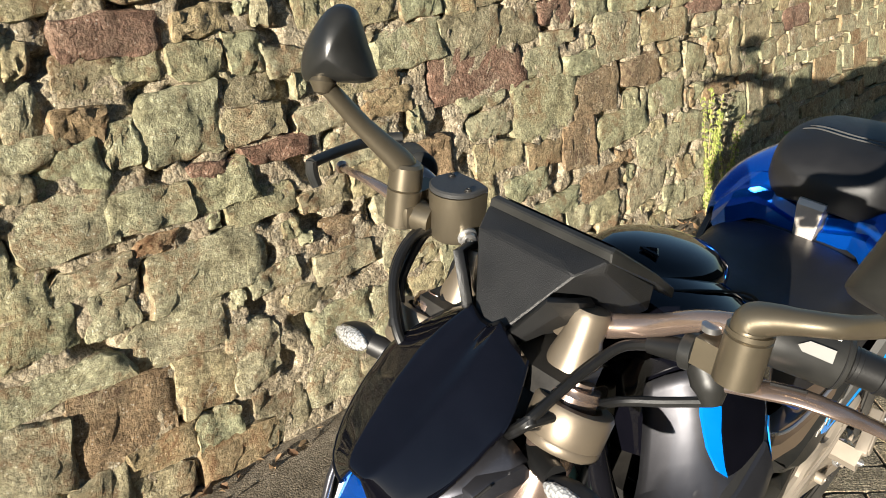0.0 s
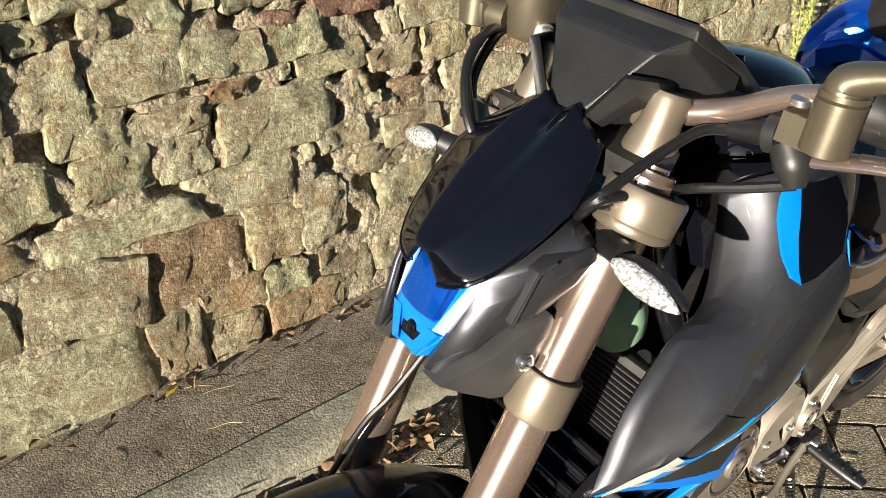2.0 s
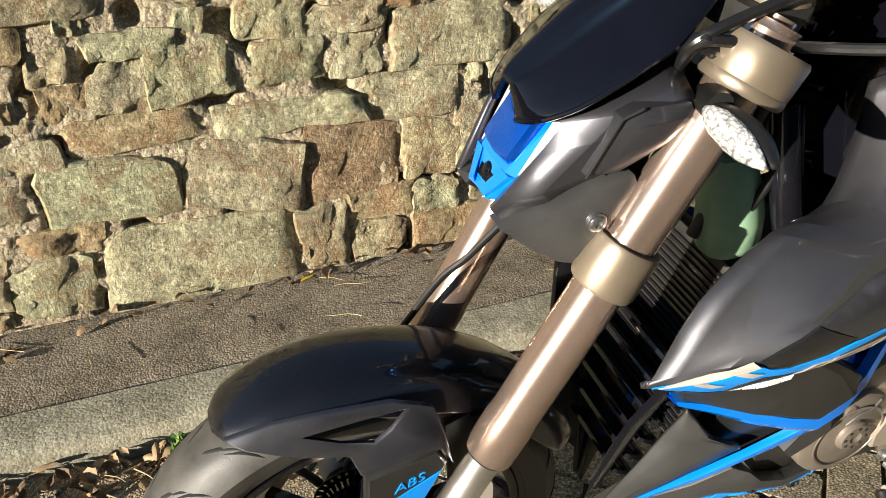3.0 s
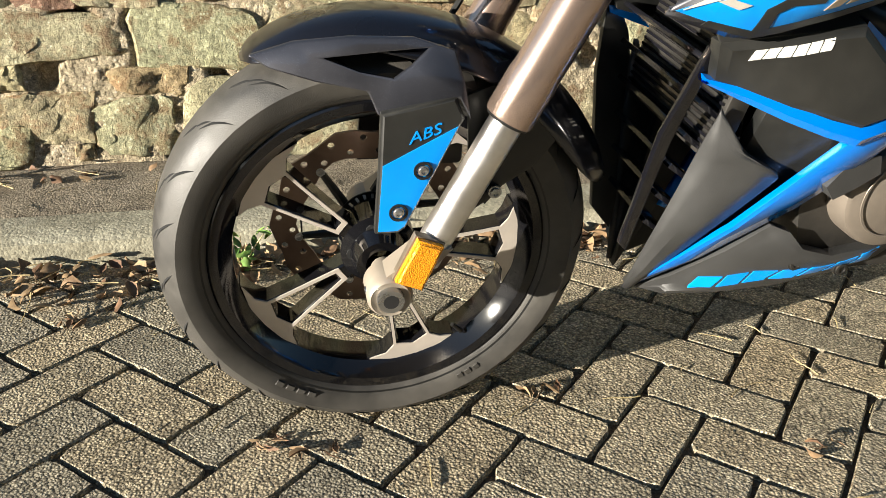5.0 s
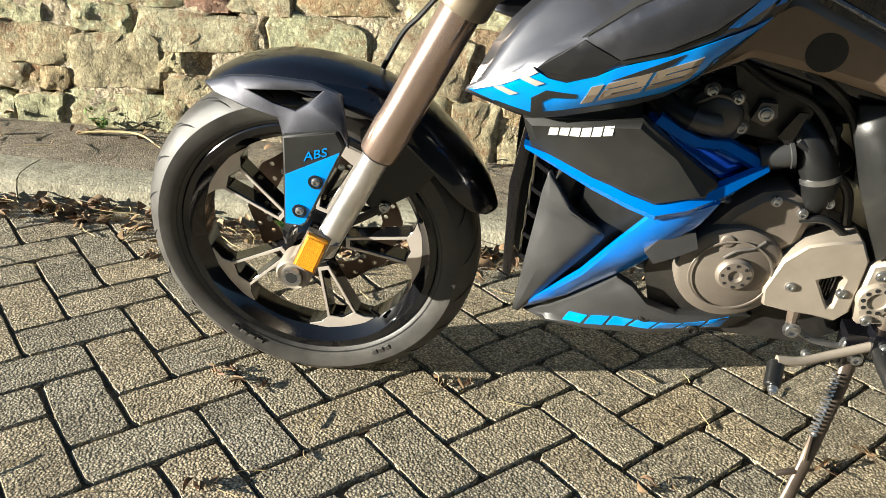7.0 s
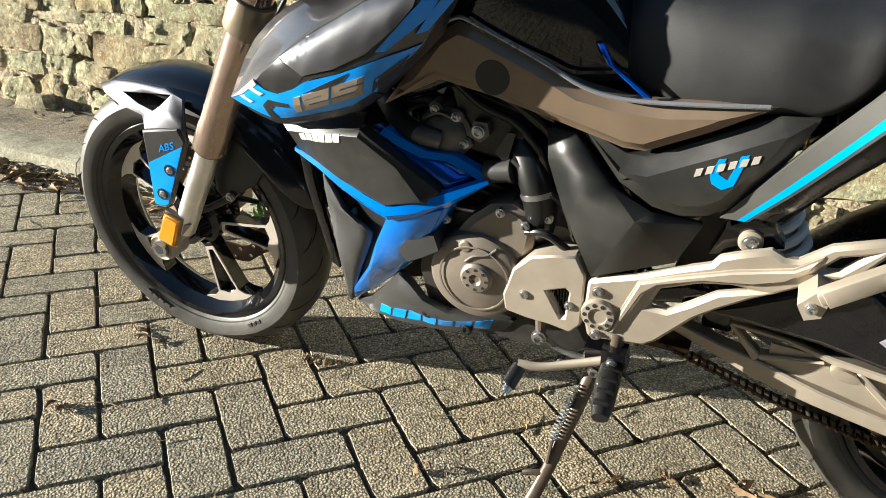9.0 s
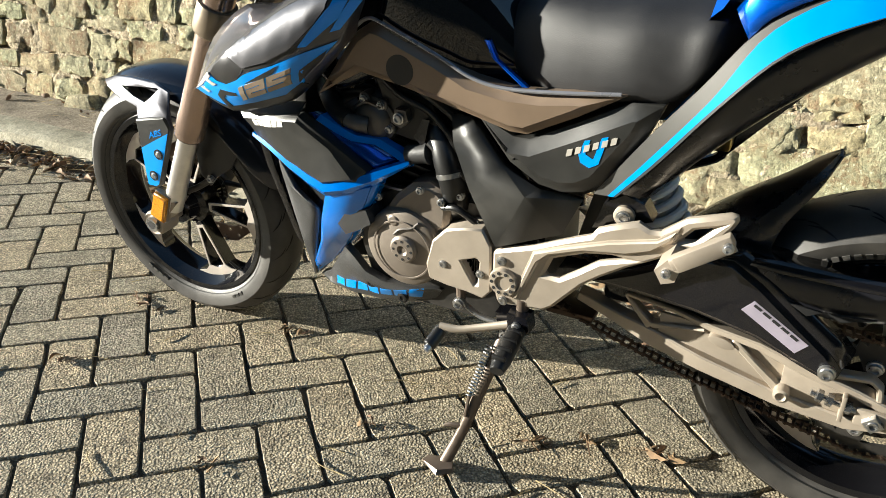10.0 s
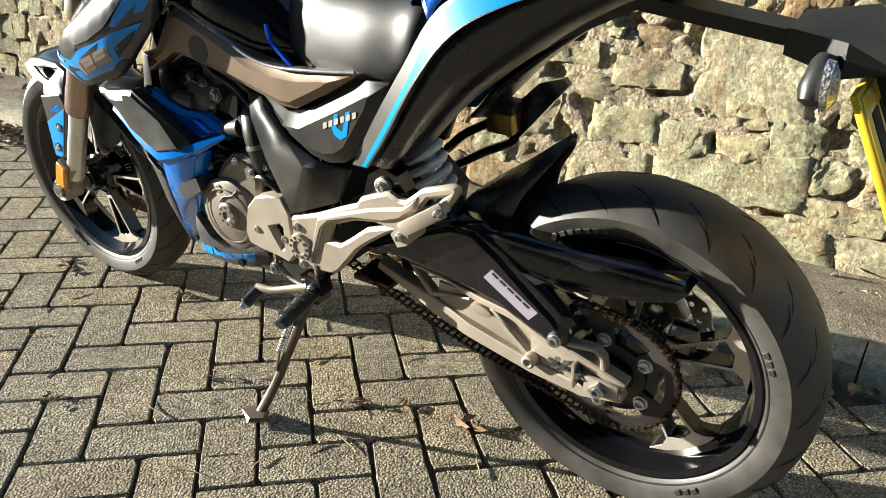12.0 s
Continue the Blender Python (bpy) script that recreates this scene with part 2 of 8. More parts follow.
STONE = mineral("rubble_sandstone", [(0.26, (0.170, 0.140, 0.090)), (0.40, (0.330, 0.296, 0.195)), (0.50, (0.445, 0.412, 0.285)), (0.58, (0.40, 0.345, 0.225)), (0.68, (0.42, 0.396, 0.280)), (0.82, (0.55, 0.52, 0.415))],
                95.0, [(0.0, grey(0.66)), (0.5, grey(1.0)), (1.0, grey(1.30))], 0.92, 1.0, 0.011, 1.0,
                [(0.0, (1.05, 1.05, 0.99)), (0.35, (0.90, 0.98, 0.88)), (0.55, (1.08, 1.0, 0.86)), (0.74, (0.76, 0.73, 0.68)), (0.83, (1.08, 1.07, 1.02)), (0.94, (0.95, 0.82, 0.68)), (1.0, (0.82, 0.62, 0.52))],
                240.0, (0.20, 0.125, 0.075), 0.20, 1.0, 0.45, (0.44, 1.45), (0.66, 0.63, 0.52), None, (0.80, 1.18))
RED_STONE = mineral("red_sandstone", [(0.28, (0.16, 0.085, 0.06)), (0.45, (0.30, 0.18, 0.125)), (0.6, (0.42, 0.29, 0.205)), (0.75, (0.53, 0.45, 0.32))],
                    95.0, [(0.0, grey(0.60)), (0.5, grey(1.0)), (1.0, grey(1.35))], 0.92, 1.0, 0.013, 0.5, [(0.0, (1.0, 0.9, 0.85)), (1.0, (0.95, 1.0, 1.0))], 150.0, (0.10, 0.05, 0.035), 0.2, 1.0, 0.9, (0.50, 1.38), (0.6, 0.5, 0.4), None, (0.80, 1.18))
BROWN_STONE = mineral("brown_sandstone", [(0.28, (0.15, 0.098, 0.058)), (0.45, (0.31, 0.22, 0.13)), (0.6, (0.43, 0.34, 0.215)), (0.8, (0.53, 0.46, 0.32))],
                      95.0, [(0.0, grey(0.60)), (0.5, grey(1.0)), (1.0, grey(1.35))], 0.92, 1.0, 0.013, 0.5, [(0.0, (1.0, 0.94, 0.88)), (1.0, (0.95, 1.0, 1.0))], 150.0, (0.10, 0.06, 0.04), 0.2, 1.0, 0.9, (0.50, 1.38), (0.6, 0.55, 0.45), None, (0.80, 1.18))
MORTAR = mineral("lime_mortar", [(0.3, (0.31, 0.245, 0.155)), (0.5, (0.52, 0.44, 0.305)), (0.7, (0.64, 0.57, 0.43))],
                 75.0, [(0.0, grey(0.55)), (0.5, grey(1.0)), (1.0, grey(1.30))], 0.95, 1.0, 0.012, 0.0, None, 200.0, (0.26, 0.19, 0.12), 0.8, 1.0, 0.8, (0.6, 1.3), (0.70, 0.66, 0.56), None, (0.6, 1.4))
UNSEEN_DARK = mineral("unseen_wall_dark", [(0.3, (0.05, 0.05, 0.045)), (0.5, (0.08, 0.078, 0.07)), (0.7, (0.11, 0.105, 0.095))], 60.0, [(0.0, grey(0.8)), (1.0, grey(1.2))], 0.95, 0.5, 0.01)
PAVER = mineral("concrete_block", [(0.3, (0.330, 0.284, 0.202)), (0.5, (0.450, 0.393, 0.283)), (0.72, (0.540, 0.470, 0.342))],
                205.0, [(0.0, grey(0.58)), (0.4, grey(1.0)), (0.75, grey(1.35)), (1.0, grey(1.85))], 0.85, 1.0, 0.006, 1.0,
                [(0.0, (0.84, 0.85, 0.87)), (0.5, (1.0, 0.98, 0.95)), (1.0, (1.12, 1.05, 0.96))], 420.0, None, 1.0, 0.25, 0.5, (0.72, 1.25), None, 0.50)
JOINT = mineral("joint_sand", [(0.3, (0.055, 0.042, 0.027)), (0.5, (0.115, 0.085, 0.054)), (0.68, (0.18, 0.125, 0.073)), (0.8, (0.075, 0.080, 0.034))], 200.0, [(0.0, grey(0.6)), (1.0, grey(1.3))], 0.95, 0.8, 0.004)
KERB = mineral("kerb_concrete", [(0.28, (0.160, 0.148, 0.105)), (0.45, (0.29, 0.268, 0.195)), (0.6, (0.37, 0.345, 0.26)), (0.75, (0.24, 0.228, 0.165))], 160.0, [(0.0, grey(0.7)), (1.0, grey(1.25))], 0.9, 0.5, 0.003)
ASPHALT = mineral("old_footway_asphalt", [(0.3, (0.145, 0.120, 0.086)), (0.5, (0.235, 0.197, 0.143)), (0.75, (0.31, 0.265, 0.20))], 190.0, [(0.0, grey(0.55)), (1.0, grey(1.35))], 0.92, 0.7, 0.004, 0.0, None, 300.0)


def leaf_material(name, a, b2):
    m, nt, b = nodes_of(name)
    geo = nt.nodes.new("ShaderNodeNewGeometry")
    co = nt.nodes.new("ShaderNodeTexCoord")
    n = add(nt, "ShaderNodeTexNoise", Scale=60.0, Detail=5.0)
    nt.links.new(co.outputs["Object"], n.inputs["Vector"])
    c = ramp(nt, geo.outputs["Random Per Island"], [(0.0, a), (1.0, b2)])
    c = mixed(nt, "MULTIPLY", 1.0, c, ramp(nt, n.outputs[0], [(0.3, grey(0.6)), (0.7, grey(1.25))]))
    nt.links.new(c, b.inputs["Base Color"])
    b.inputs["Roughness"].default_value = 0.75
    return m


DRY_LEAF = leaf_material("dry_leaf", (0.12, 0.06, 0.03), (0.34, 0.23, 0.12))
PALE_LEAF = leaf_material("feathery_leaf", (0.19, 0.24, 0.04), (0.42, 0.46, 0.12))
GREEN_LEAF = leaf_material("weed_leaf", (0.05, 0.13, 0.02), (0.16, 0.27, 0.05))
TWIG = leaf_material("dry_stalk", (0.34, 0.25, 0.12), (0.5, 0.40, 0.2))

# ---------------------------------------------------------------- mesh helpers
def finish(name, bm, material, smooth=35.0):
    bmesh.ops.recalc_face_normals(bm, faces=bm.faces)
    me = bpy.data.meshes.new(name)
    bm.to_mesh(me)
    bm.free()
    for m in (material if isinstance(material, (list, tuple)) else (material,)):
        me.materials.append(m)
    if smooth:
        me.polygons.foreach_set("use_smooth", [True] * len(me.polygons))
        me.set_sharp_from_angle(angle=radians(smooth))
    return me


def part(name, bm, material, parent, label="", smooth=35.0):
    ob = new(name, finish(name, bm, material, smooth))
    ob.parent = parent
    return tagged(ob, label) if label else ob


def soften(bm, width=0.002, segments=2, angle=30.0):
    edges = [e for e in bm.edges if len(e.link_faces) == 2 and e.calc_face_angle(0) > radians(angle)]
    if edges:
        bmesh.ops.bevel(bm, geom=edges, offset=width, segments=segments, profile=0.6, affect="EDGES", clamp_overlap=True)


def panel(pts, depth=0.012, bulge=0.006, inset=0.012, bevel=0.002, y=None):
    """A crowned panel: an outline of (x, y, z), or (x, z) at the given y, its face raised towards -y, its back depth behind."""
    pts = [Vector((p[0], y, p[1])) if len(p) == 2 else Vector(p) for p in pts]
    bm = bmesh.new()
    front = [bm.verts.new(p) for p in pts]
    back = [bm.verts.new(p + Vector((0, depth, 0))) for p in pts]
    n = len(pts)
    face = bm.faces.new(front)
    bm.faces.new(back[::-1])
    for i in range(n):
        bm.faces.new((front[i], front[(i + 1) % n], back[(i + 1) % n], back[i]))
    bmesh.ops.recalc_face_normals(bm, faces=bm.faces)
    if inset:
        bmesh.ops.inset_region(bm, faces=[face], thickness=inset, depth=0, use_even_offset=True)
        for v in face.verts:
            v.co.y -= bulge
    if bevel:
        soften(bm, bevel)
    bmesh.ops.triangulate(bm, faces=[f for f in bm.faces if len(f.verts) > 4])
    return bm


def plate(outer, holes=(), y=0.0, depth=0.01, bevel=0.0015):
    """A flat plate with holes: outlines of (x, z), its outer side at y, depth thick towards +y."""
    bm = bmesh.new()
    loops = []
    for pts in (outer, *holes):
        vs = [bm.verts.new((p[0], y + (p[2] if len(p) > 2 else 0.0), p[1])) for p in pts]
        loops.append(vs)
    edges = [bm.edges.new((vs[i], vs[(i + 1) % len(vs)])) for vs in loops for i in range(len(vs))]
    bmesh.ops.triangle_fill(bm, use_beauty=True, use_dissolve=False, edges=edges)
    top = list(bm.faces)
    made = bmesh.ops.extrude_face_region(bm, geom=top)
    bmesh.ops.translate(bm, verts=[g for g in made["geom"] if isinstance(g, bmesh.types.BMVert)], vec=(0, depth, 0))
    bmesh.ops.recalc_face_normals(bm, faces=bm.faces)
    if bevel:
        soften(bm, bevel, 1, 50.0)
    return bm


def smooth_path(pts, steps=6):
    pts = [Vector(p) for p in pts]
    if len(pts) < 3 or steps < 2:
        return pts
    out = []
    ext = [2 * pts[0] - pts[1], *pts, 2 * pts[-1] - pts[-2]]
    for i in range(1, len(ext) - 2):
        a, b, c, d = ext[i - 1: i + 3]
        for s in range(steps):
            t = s / steps
            out.append(0.5 * (2 * b + (c - a) * t + (2 * a - 5 * b + 4 * c - d) * t * t + (3 * b - a - 3 * c + d) * t ** 3))
    return out + [pts[-1]]


def tube(pts, radius, sides=12, steps=6, bm=None, flat=1.0, up=(0, 1, 0)):
    """A rod along a path; radius may be one number or one for each given point; flat squeezes it along one side."""
    n0 = len(pts)
    path = smooth_path(pts, steps)
    radii = [radius] * len(path) if not isinstance(radius, (list, tuple)) else [float(v) for v in np.interp(np.linspace(0, n0 - 1, len(path)), range(n0), radius)]
    bm = bm or bmesh.new()
    rings, side = [], None
    for i, p in enumerate(path):
        d = (path[min(i + 1, len(path) - 1)] - path[max(i - 1, 0)]).normalized()
        if side is None:
            side = d.cross(Vector(up))
            side = side.normalized() if side.length > 1e-3 else d.orthogonal().normalized()
        side = (side - d * side.dot(d)).normalized()
        other = d.cross(side)
        rings.append([bm.verts.new(p + radii[i] * (math.cos(a) * side + flat * math.sin(a) * other)) for a in (2 * math.pi * k / sides for k in range(sides))])
    for a, b in zip(rings, rings[1:]):
        for k in range(sides):
            bm.faces.new((a[k], a[(k + 1) % sides], b[(k + 1) % sides], b[k]))
    bm.faces.new(rings[0][::-1])
    bm.faces.new(rings[-1])
    return bm


def lathe(profile, centre, axis=(0, 1, 0), n=40, bm=None, closed=False):
    """A turned body: a profile of (along the axis, radius)."""
    bm = bm or bmesh.new()
    ax = Vector(axis).normalized()
    u = ax.cross(Vector((0, 0, 1)))
    u = u.normalized() if u.length > 1e-3 else Vector((1, 0, 0))
    w = ax.cross(u)
    c = Vector(centre)
    rings = []
    for a, r in profile:
        if r < 1e-6:
            rings.append([bm.verts.new(c + ax * a)])
        else:
            rings.append([bm.verts.new(c + ax * a + r * (math.cos(t) * u + math.sin(t) * w)) for t in (2 * math.pi * k / n for k in range(n))])
    pairs = list(zip(rings, rings[1:])) + ([(rings[-1], rings[0])] if closed else [])
    for a, b in pairs:
        for k in range(n):
            k2 = (k + 1) % n
            if len(a) == 1:
                bm.faces.new((a[0], b[k2], b[k]))
            elif len(b) == 1:
                bm.faces.new((a[k], a[k2], b[0]))
            else:
                bm.faces.new((a[k], a[k2], b[k2], b[k]))
    if not closed:
        for ring in (rings[0], rings[-1]):
            if len(ring) > 1:
                bm.faces.new(ring)
    return bm


def box(x0, x1, y0, y1, z0, z1, bevel=0.002, bm=None, segments=2):
    bm2 = bmesh.new()
    bmesh.ops.create_cube(bm2, size=1)
    for v in bm2.verts:
        v.co = Vector(((x0 + x1) / 2 + v.co.x * (x1 - x0), (y0 + y1) / 2 + v.co.y * (y1 - y0), (z0 + z1) / 2 + v.co.z * (z1 - z0)))
    if bevel:
        bmesh.ops.bevel(bm2, geom=list(bm2.edges), offset=bevel, segments=segments, profile=0.5, affect="EDGES")
    return bm2


def turned(bm, m):
    bmesh.ops.transform(bm, matrix=m, verts=bm.verts)
    return bm


def sheet(rows, thick=0.004, cyclic=False):
    """A skin through rows of points, thick towards its inside (the side of +y or below)."""
    bm = bmesh.new()
    vs = [[bm.verts.new(p) for p in row] for row in rows]
    for a, b in zip(vs, vs[1:]):
        m = len(a)
        for k in range(m if cyclic else m - 1):
            bm.faces.new((a[k], a[(k + 1) % m], b[(k + 1) % m], b[k]))
    bmesh.ops.recalc_face_normals(bm, faces=bm.faces)
    return bm


def fine_rows(rows, nu=4, nv=4):
    """Rows of points made smooth and finer both ways."""
    across = [smooth_path(r, nu) for r in rows]
    cols = [smooth_path([r[i] for r in across], nv) for i in range(len(across[0]))]
    return [[c[j] for c in cols] for j in range(len(cols[0]))]


def thicken(ob, thickness=0.004, offset=-1.0):
    s = ob.modifiers.new("thickness", "SOLIDIFY")
    s.thickness, s.offset = thickness, offset
    return ob


def hull(points):
    bm = bmesh.new()
    for p in points:
        bm.verts.new(p)
    res = bmesh.ops.convex_hull(bm, input=bm.verts)
    bmesh.ops.delete(bm, geom=[g for g in res["geom_interior"] if isinstance(g, bmesh.types.BMVert)], context="VERTS")
    bmesh.ops.dissolve_limit(bm, angle_limit=radians(3), verts=bm.verts, edges=bm.edges)
    return bm


def merge(*bms):
    out = bmesh.new()
    for b in bms:
        me = bpy.data.meshes.new("tmp")
        b.to_mesh(me)
        b.free()
        out.from_mesh(me)
        bpy.data.meshes.remove(me)
    return out


def flat_shape(polys, cell=0.012):
    """Filled outlines in (x, z), cut into small pieces so that they can be laid on a curved skin."""
    bm = bmesh.new()
    for pts in polys:
        vs = [bm.verts.new((p[0], 0, p[1])) for p in pts]
        edges = [bm.edges.new((vs[i], vs[(i + 1) % len(vs)])) for i in range(len(vs))]
        bmesh.ops.triangle_fill(bm, use_beauty=True, use_dissolve=False, edges=edges)
    for _ in range(5):
        long = [e for e in bm.edges if e.calc_length() > cell]
        if not long:
            break
        bmesh.ops.subdivide_edges(bm, edges=long, cuts=1)
        bmesh.ops.triangulate(bm, faces=bm.faces)
    return bm


def lettering(text, size, x, z, turn=0.0, shear=0.0, wide=1.0):
    """Letters in the x-z plane, seen from -y."""
    cu = bpy.data.curves.new("letters", "FONT")
    cu.body, cu.size, cu.shear, cu.resolution_u = text, size, shear, 3
    ob = bpy.data.objects.new("letters", cu)
    scene.collection.objects.link(ob)
    dg = bpy.context.evaluated_depsgraph_get()
    dg.update()
    me = bpy.data.meshes.new_from_object(ob.evaluated_get(dg))
    bm = bmesh.new()
    bm.from_mesh(me)
    bpy.data.objects.remove(ob)
    bpy.data.meshes.remove(me)
    c, s = math.cos(radians(turn)), math.sin(radians(turn))
    for v in bm.verts:
        a, b = v.co.x * wide, v.co.y
        v.co = Vector((x + a * c - b * s, 0, z + a * s + b * c))
    return bm


def lay_on(bm, targets, proud=0.0012, y_far=-0.6, fallback=-0.2, depth=0.0022):
    """Lay flat pieces on the side that faces -y of the given objects."""
    from mathutils.bvhtree import BVHTree
    trees = []
    for t in targets:
        trees.append(BVHTree.FromPolygons([v.co for v in t.data.vertices], [list(p.vertices) for p in t.data.polygons]))
    for v in bm.verts:
        best = None
        for tr in trees:
            hit = tr.ray_cast(Vector((v.co.x, y_far, v.co.z)), Vector((0, 1, 0)))
            if hit[0] is not None and (best is None or hit[0].y < best):
                best = hit[0].y
        v.co.y = (best if best is not None else fallback) - proud
    ys = sorted(v.co.y for v in bm.verts)
    mid = ys[len(ys) // 2]
    for v in bm.verts:
        if abs(v.co.y - mid) > 0.08:
            v.co.y = mid
    made = bmesh.ops.extrude_face_region(bm, geom=list(bm.faces))
    bmesh.ops.translate(bm, verts=[g for g in made["geom"] if isinstance(g, bmesh.types.BMVert)], vec=(0, depth, 0))
    return bm

# ---------------------------------------------------------------- the place: paving, kerb, footway, wall
def wall_y(x, z):
    return 1.185 + 0.05 * x + 0.09 * (z - 0.1)


def kerb_y(x):
    return 0.735 + 0.02 * x


ground = tagged(new("ground", finish("ground", box(-150, 150, -150, 150, -0.5, -0.009, 0), JOINT, 0)), "block paving of grey concrete bricks in herringbone, dark sanded joints", "paving", kind="structure")


def pave_mesh(seed):
    """One worn concrete block, 200 x 98 mm, its top edge rounded off."""
    rnd = random.Random(seed)
    hx, hy = 0.1010 + rnd.uniform(-0.0006, 0.0006), 0.0495 + rnd.uniform(-0.0006, 0.0006)
    bm = bmesh.new()
    rings = []
    edge = []
    for (ax, ay), (bx, by), n in (((-1, -1), (1, -1), 4), ((1, -1), (1, 1), 3), ((1, 1), (-1, 1), 4), ((-1, 1), (-1, -1), 3)):
        for k in range(n):
            f = (k + (0.5 if 0 < k < n else 0.12)) / n if k else 0.04
            edge.append((ax + (bx - ax) * f, ay + (by - ay) * f))
    chips = [rnd.uniform(0, 0.0014) + (0.003 if rnd.random() < 0.08 else 0) for _ in edge]
    for inset, z in ((0, -0.03), (0.0004, -0.0035), (0.0024, 0.0)):
        ring = []
        for (ex, ey), chip in zip(edge, chips):
            cut_in = inset + (chip if z > -0.02 else 0)
            ring.append(bm.verts.new((ex * (hx - (cut_in if abs(ex) == 1 else 0.002)), ey * (hy - (cut_in if abs(ey) == 1 else 0.002)), z)))
        rings.append(ring)
    for a, b in zip(rings, rings[1:]):
        for k in range(len(a)):
            bm.faces.new((a[k], a[(k + 1) % len(a)], b[(k + 1) % len(a)], b[k]))
    bm.faces.new(rings[-1])
    return finish("brick", bm, PAVER, 5)


M = 0.1033
pave_meshes = [pave_mesh(k) for k in range(8)]
near, far = [], []
for i in range(-100, 100):
    for j in range(-100, 100):
        s4 = (i + j) % 4
        if s4 == 0:
            u, v, turn = (i + 1.0), (j + 0.5), 45.0
        elif s4 == 2:
            u, v, turn = (i + 0.5), (j + 1.0), -45.0
        else:
            continue
        u, v = -0.046 + M * u, 0.0165 + M * v
        x, y = (u + v) / math.sqrt(2), (u - v) / math.sqrt(2)
        if y > 0.735 + 0.02 * x or x < -6.0 or x > 8.0 or y < -5.5:
            continue
        rnd = random.Random(i * 977 + j)
        m = pose(x, y, rnd.uniform(-0.0008, 0.0004), rnd.uniform(-0.13, 0.13), rnd.uniform(-0.13, 0.13), turn + rnd.uniform(-0.7, 0.7) + (180 if rnd.random() < 0.5 else 0))
        score = math.hypot((x - 0.55) / 1.25, (y - 0.02) / 0.62)
        (near if score < 1 else far).append((score, m, rnd.randrange(8)))
near.sort(key=lambda t: t[0])
far += near[300:]
for _, m, k in near[:300]:
    ob = new("brick", pave_meshes[k])
    ob.parent = ground
    ob.matrix_local = m


def joined(name, items, material, parent, smooth=60.0):
    verts, faces = [], []
    for me, m in items:
        o = len(verts)
        verts += [tuple(m @ v.co) for v in me.vertices]
        faces += [[o + i for i in p.vertices] for p in me.polygons]
    mesh = bpy.data.meshes.new(name)
    mesh.from_pydata(verts, [], faces)
    mesh.materials.append(material)
    mesh.polygons.foreach_set("use_smooth", [True] * len(mesh.polygons))
    mesh.set_sharp_from_angle(angle=radians(smooth))
    ob = new(name, mesh)
    ob.parent = parent
    return tagged(ob, kind="stuff")


joined("outer_bricks", [(pave_meshes[k], m) for _, m, k in far], PAVER, ground, 5)

# kerb of worn concrete lengths
kerb = tagged(new("kerb"), "worn pale concrete kerb stones below the footway", "kerb", kind="structure")
x0 = -9.24
while x0 < 14:
    x1 = x0 + 0.915
    bm = bmesh.new()
    rows = []
    n = 14
    for k in range(n + 1):
        x = x0 + 0.002 + (x1 - x0 - 0.004) * k / n
        y = kerb_y(x)
        w = 0.003 * noise.noise(Vector((x * 7, 0, 3)))
        rows.append([(x, y, -0.06), (x, y + 0.004 + w, 0.030), (x, y + 0.012 + w, 0.056 + w), (x, y + 0.028, 0.068 + w), (x, y + 0.070, 0.074 + w), (x, y + 0.125, 0.076 - w), (x, y + 0.130, -0.06)])
    vs = [[bm.verts.new(p) for p in r] for r in rows]
    for a, b in zip(vs, vs[1:]):
        for k in range(6):
            bm.faces.new((a[k], b[k], b[k + 1], a[k + 1]))
    bm.faces.new(vs[0])
    bm.faces.new(vs[-1])
    part("kerb_stone", bm, KERB, kerb)
    x0 = x1

# footway strip between kerb and wall
bm = bmesh.new()
vs = []
for k in range(421):
    x = -9 + 0.055 * k
    row = []
    for f in (0, 0.1, 0.3, 0.5, 0.7, 0.9, 1.25):
        y = kerb_y(x) + 0.130 + f * (wall_y(x, 0.1) - kerb_y(x) - 0.13)
        row.append(bm.verts.new((x, y, 0.074 + 0.018 * min(f, 1) + 0.004 * noise.noise(Vector((x * 6, y * 6, 0))) + (-0.006 if f == 0 else 0))))
    vs.append(row)
for a, b in zip(vs, vs[1:]):
    for k in range(6):
        bm.faces.new((a[k], b[k], b[k + 1], a[k + 1]))
tagged(new("pavement", finish("pavement", bm, ASPHALT)), "narrow strip of old brown asphalt along the wall foot", "footway", kind="structure")

# ---- the rubble wall
wall = tagged(new("wall_north"), "old rubble wall of tan, greenish and reddish sandstone in crumbling lime mortar", "wall", kind="structure")
core = bmesh.new()
cv = [core.verts.new((x, wall_y(x, z) + d, z)) for x in (-9, 16) for d, z in ((0.035, -0.2), (0.035, 1.56), (0.45, 1.56), (0.45, -0.2))]
for f in ((0, 1, 2, 3), (7, 6, 5, 4), (0, 4, 5, 1), (1, 5, 6, 2), (2, 6, 7, 3), (3, 7, 4, 0)):
    core.faces.new([cv[i] for i in f])
part("wall_core", core, MORTAR, wall, smooth=0)
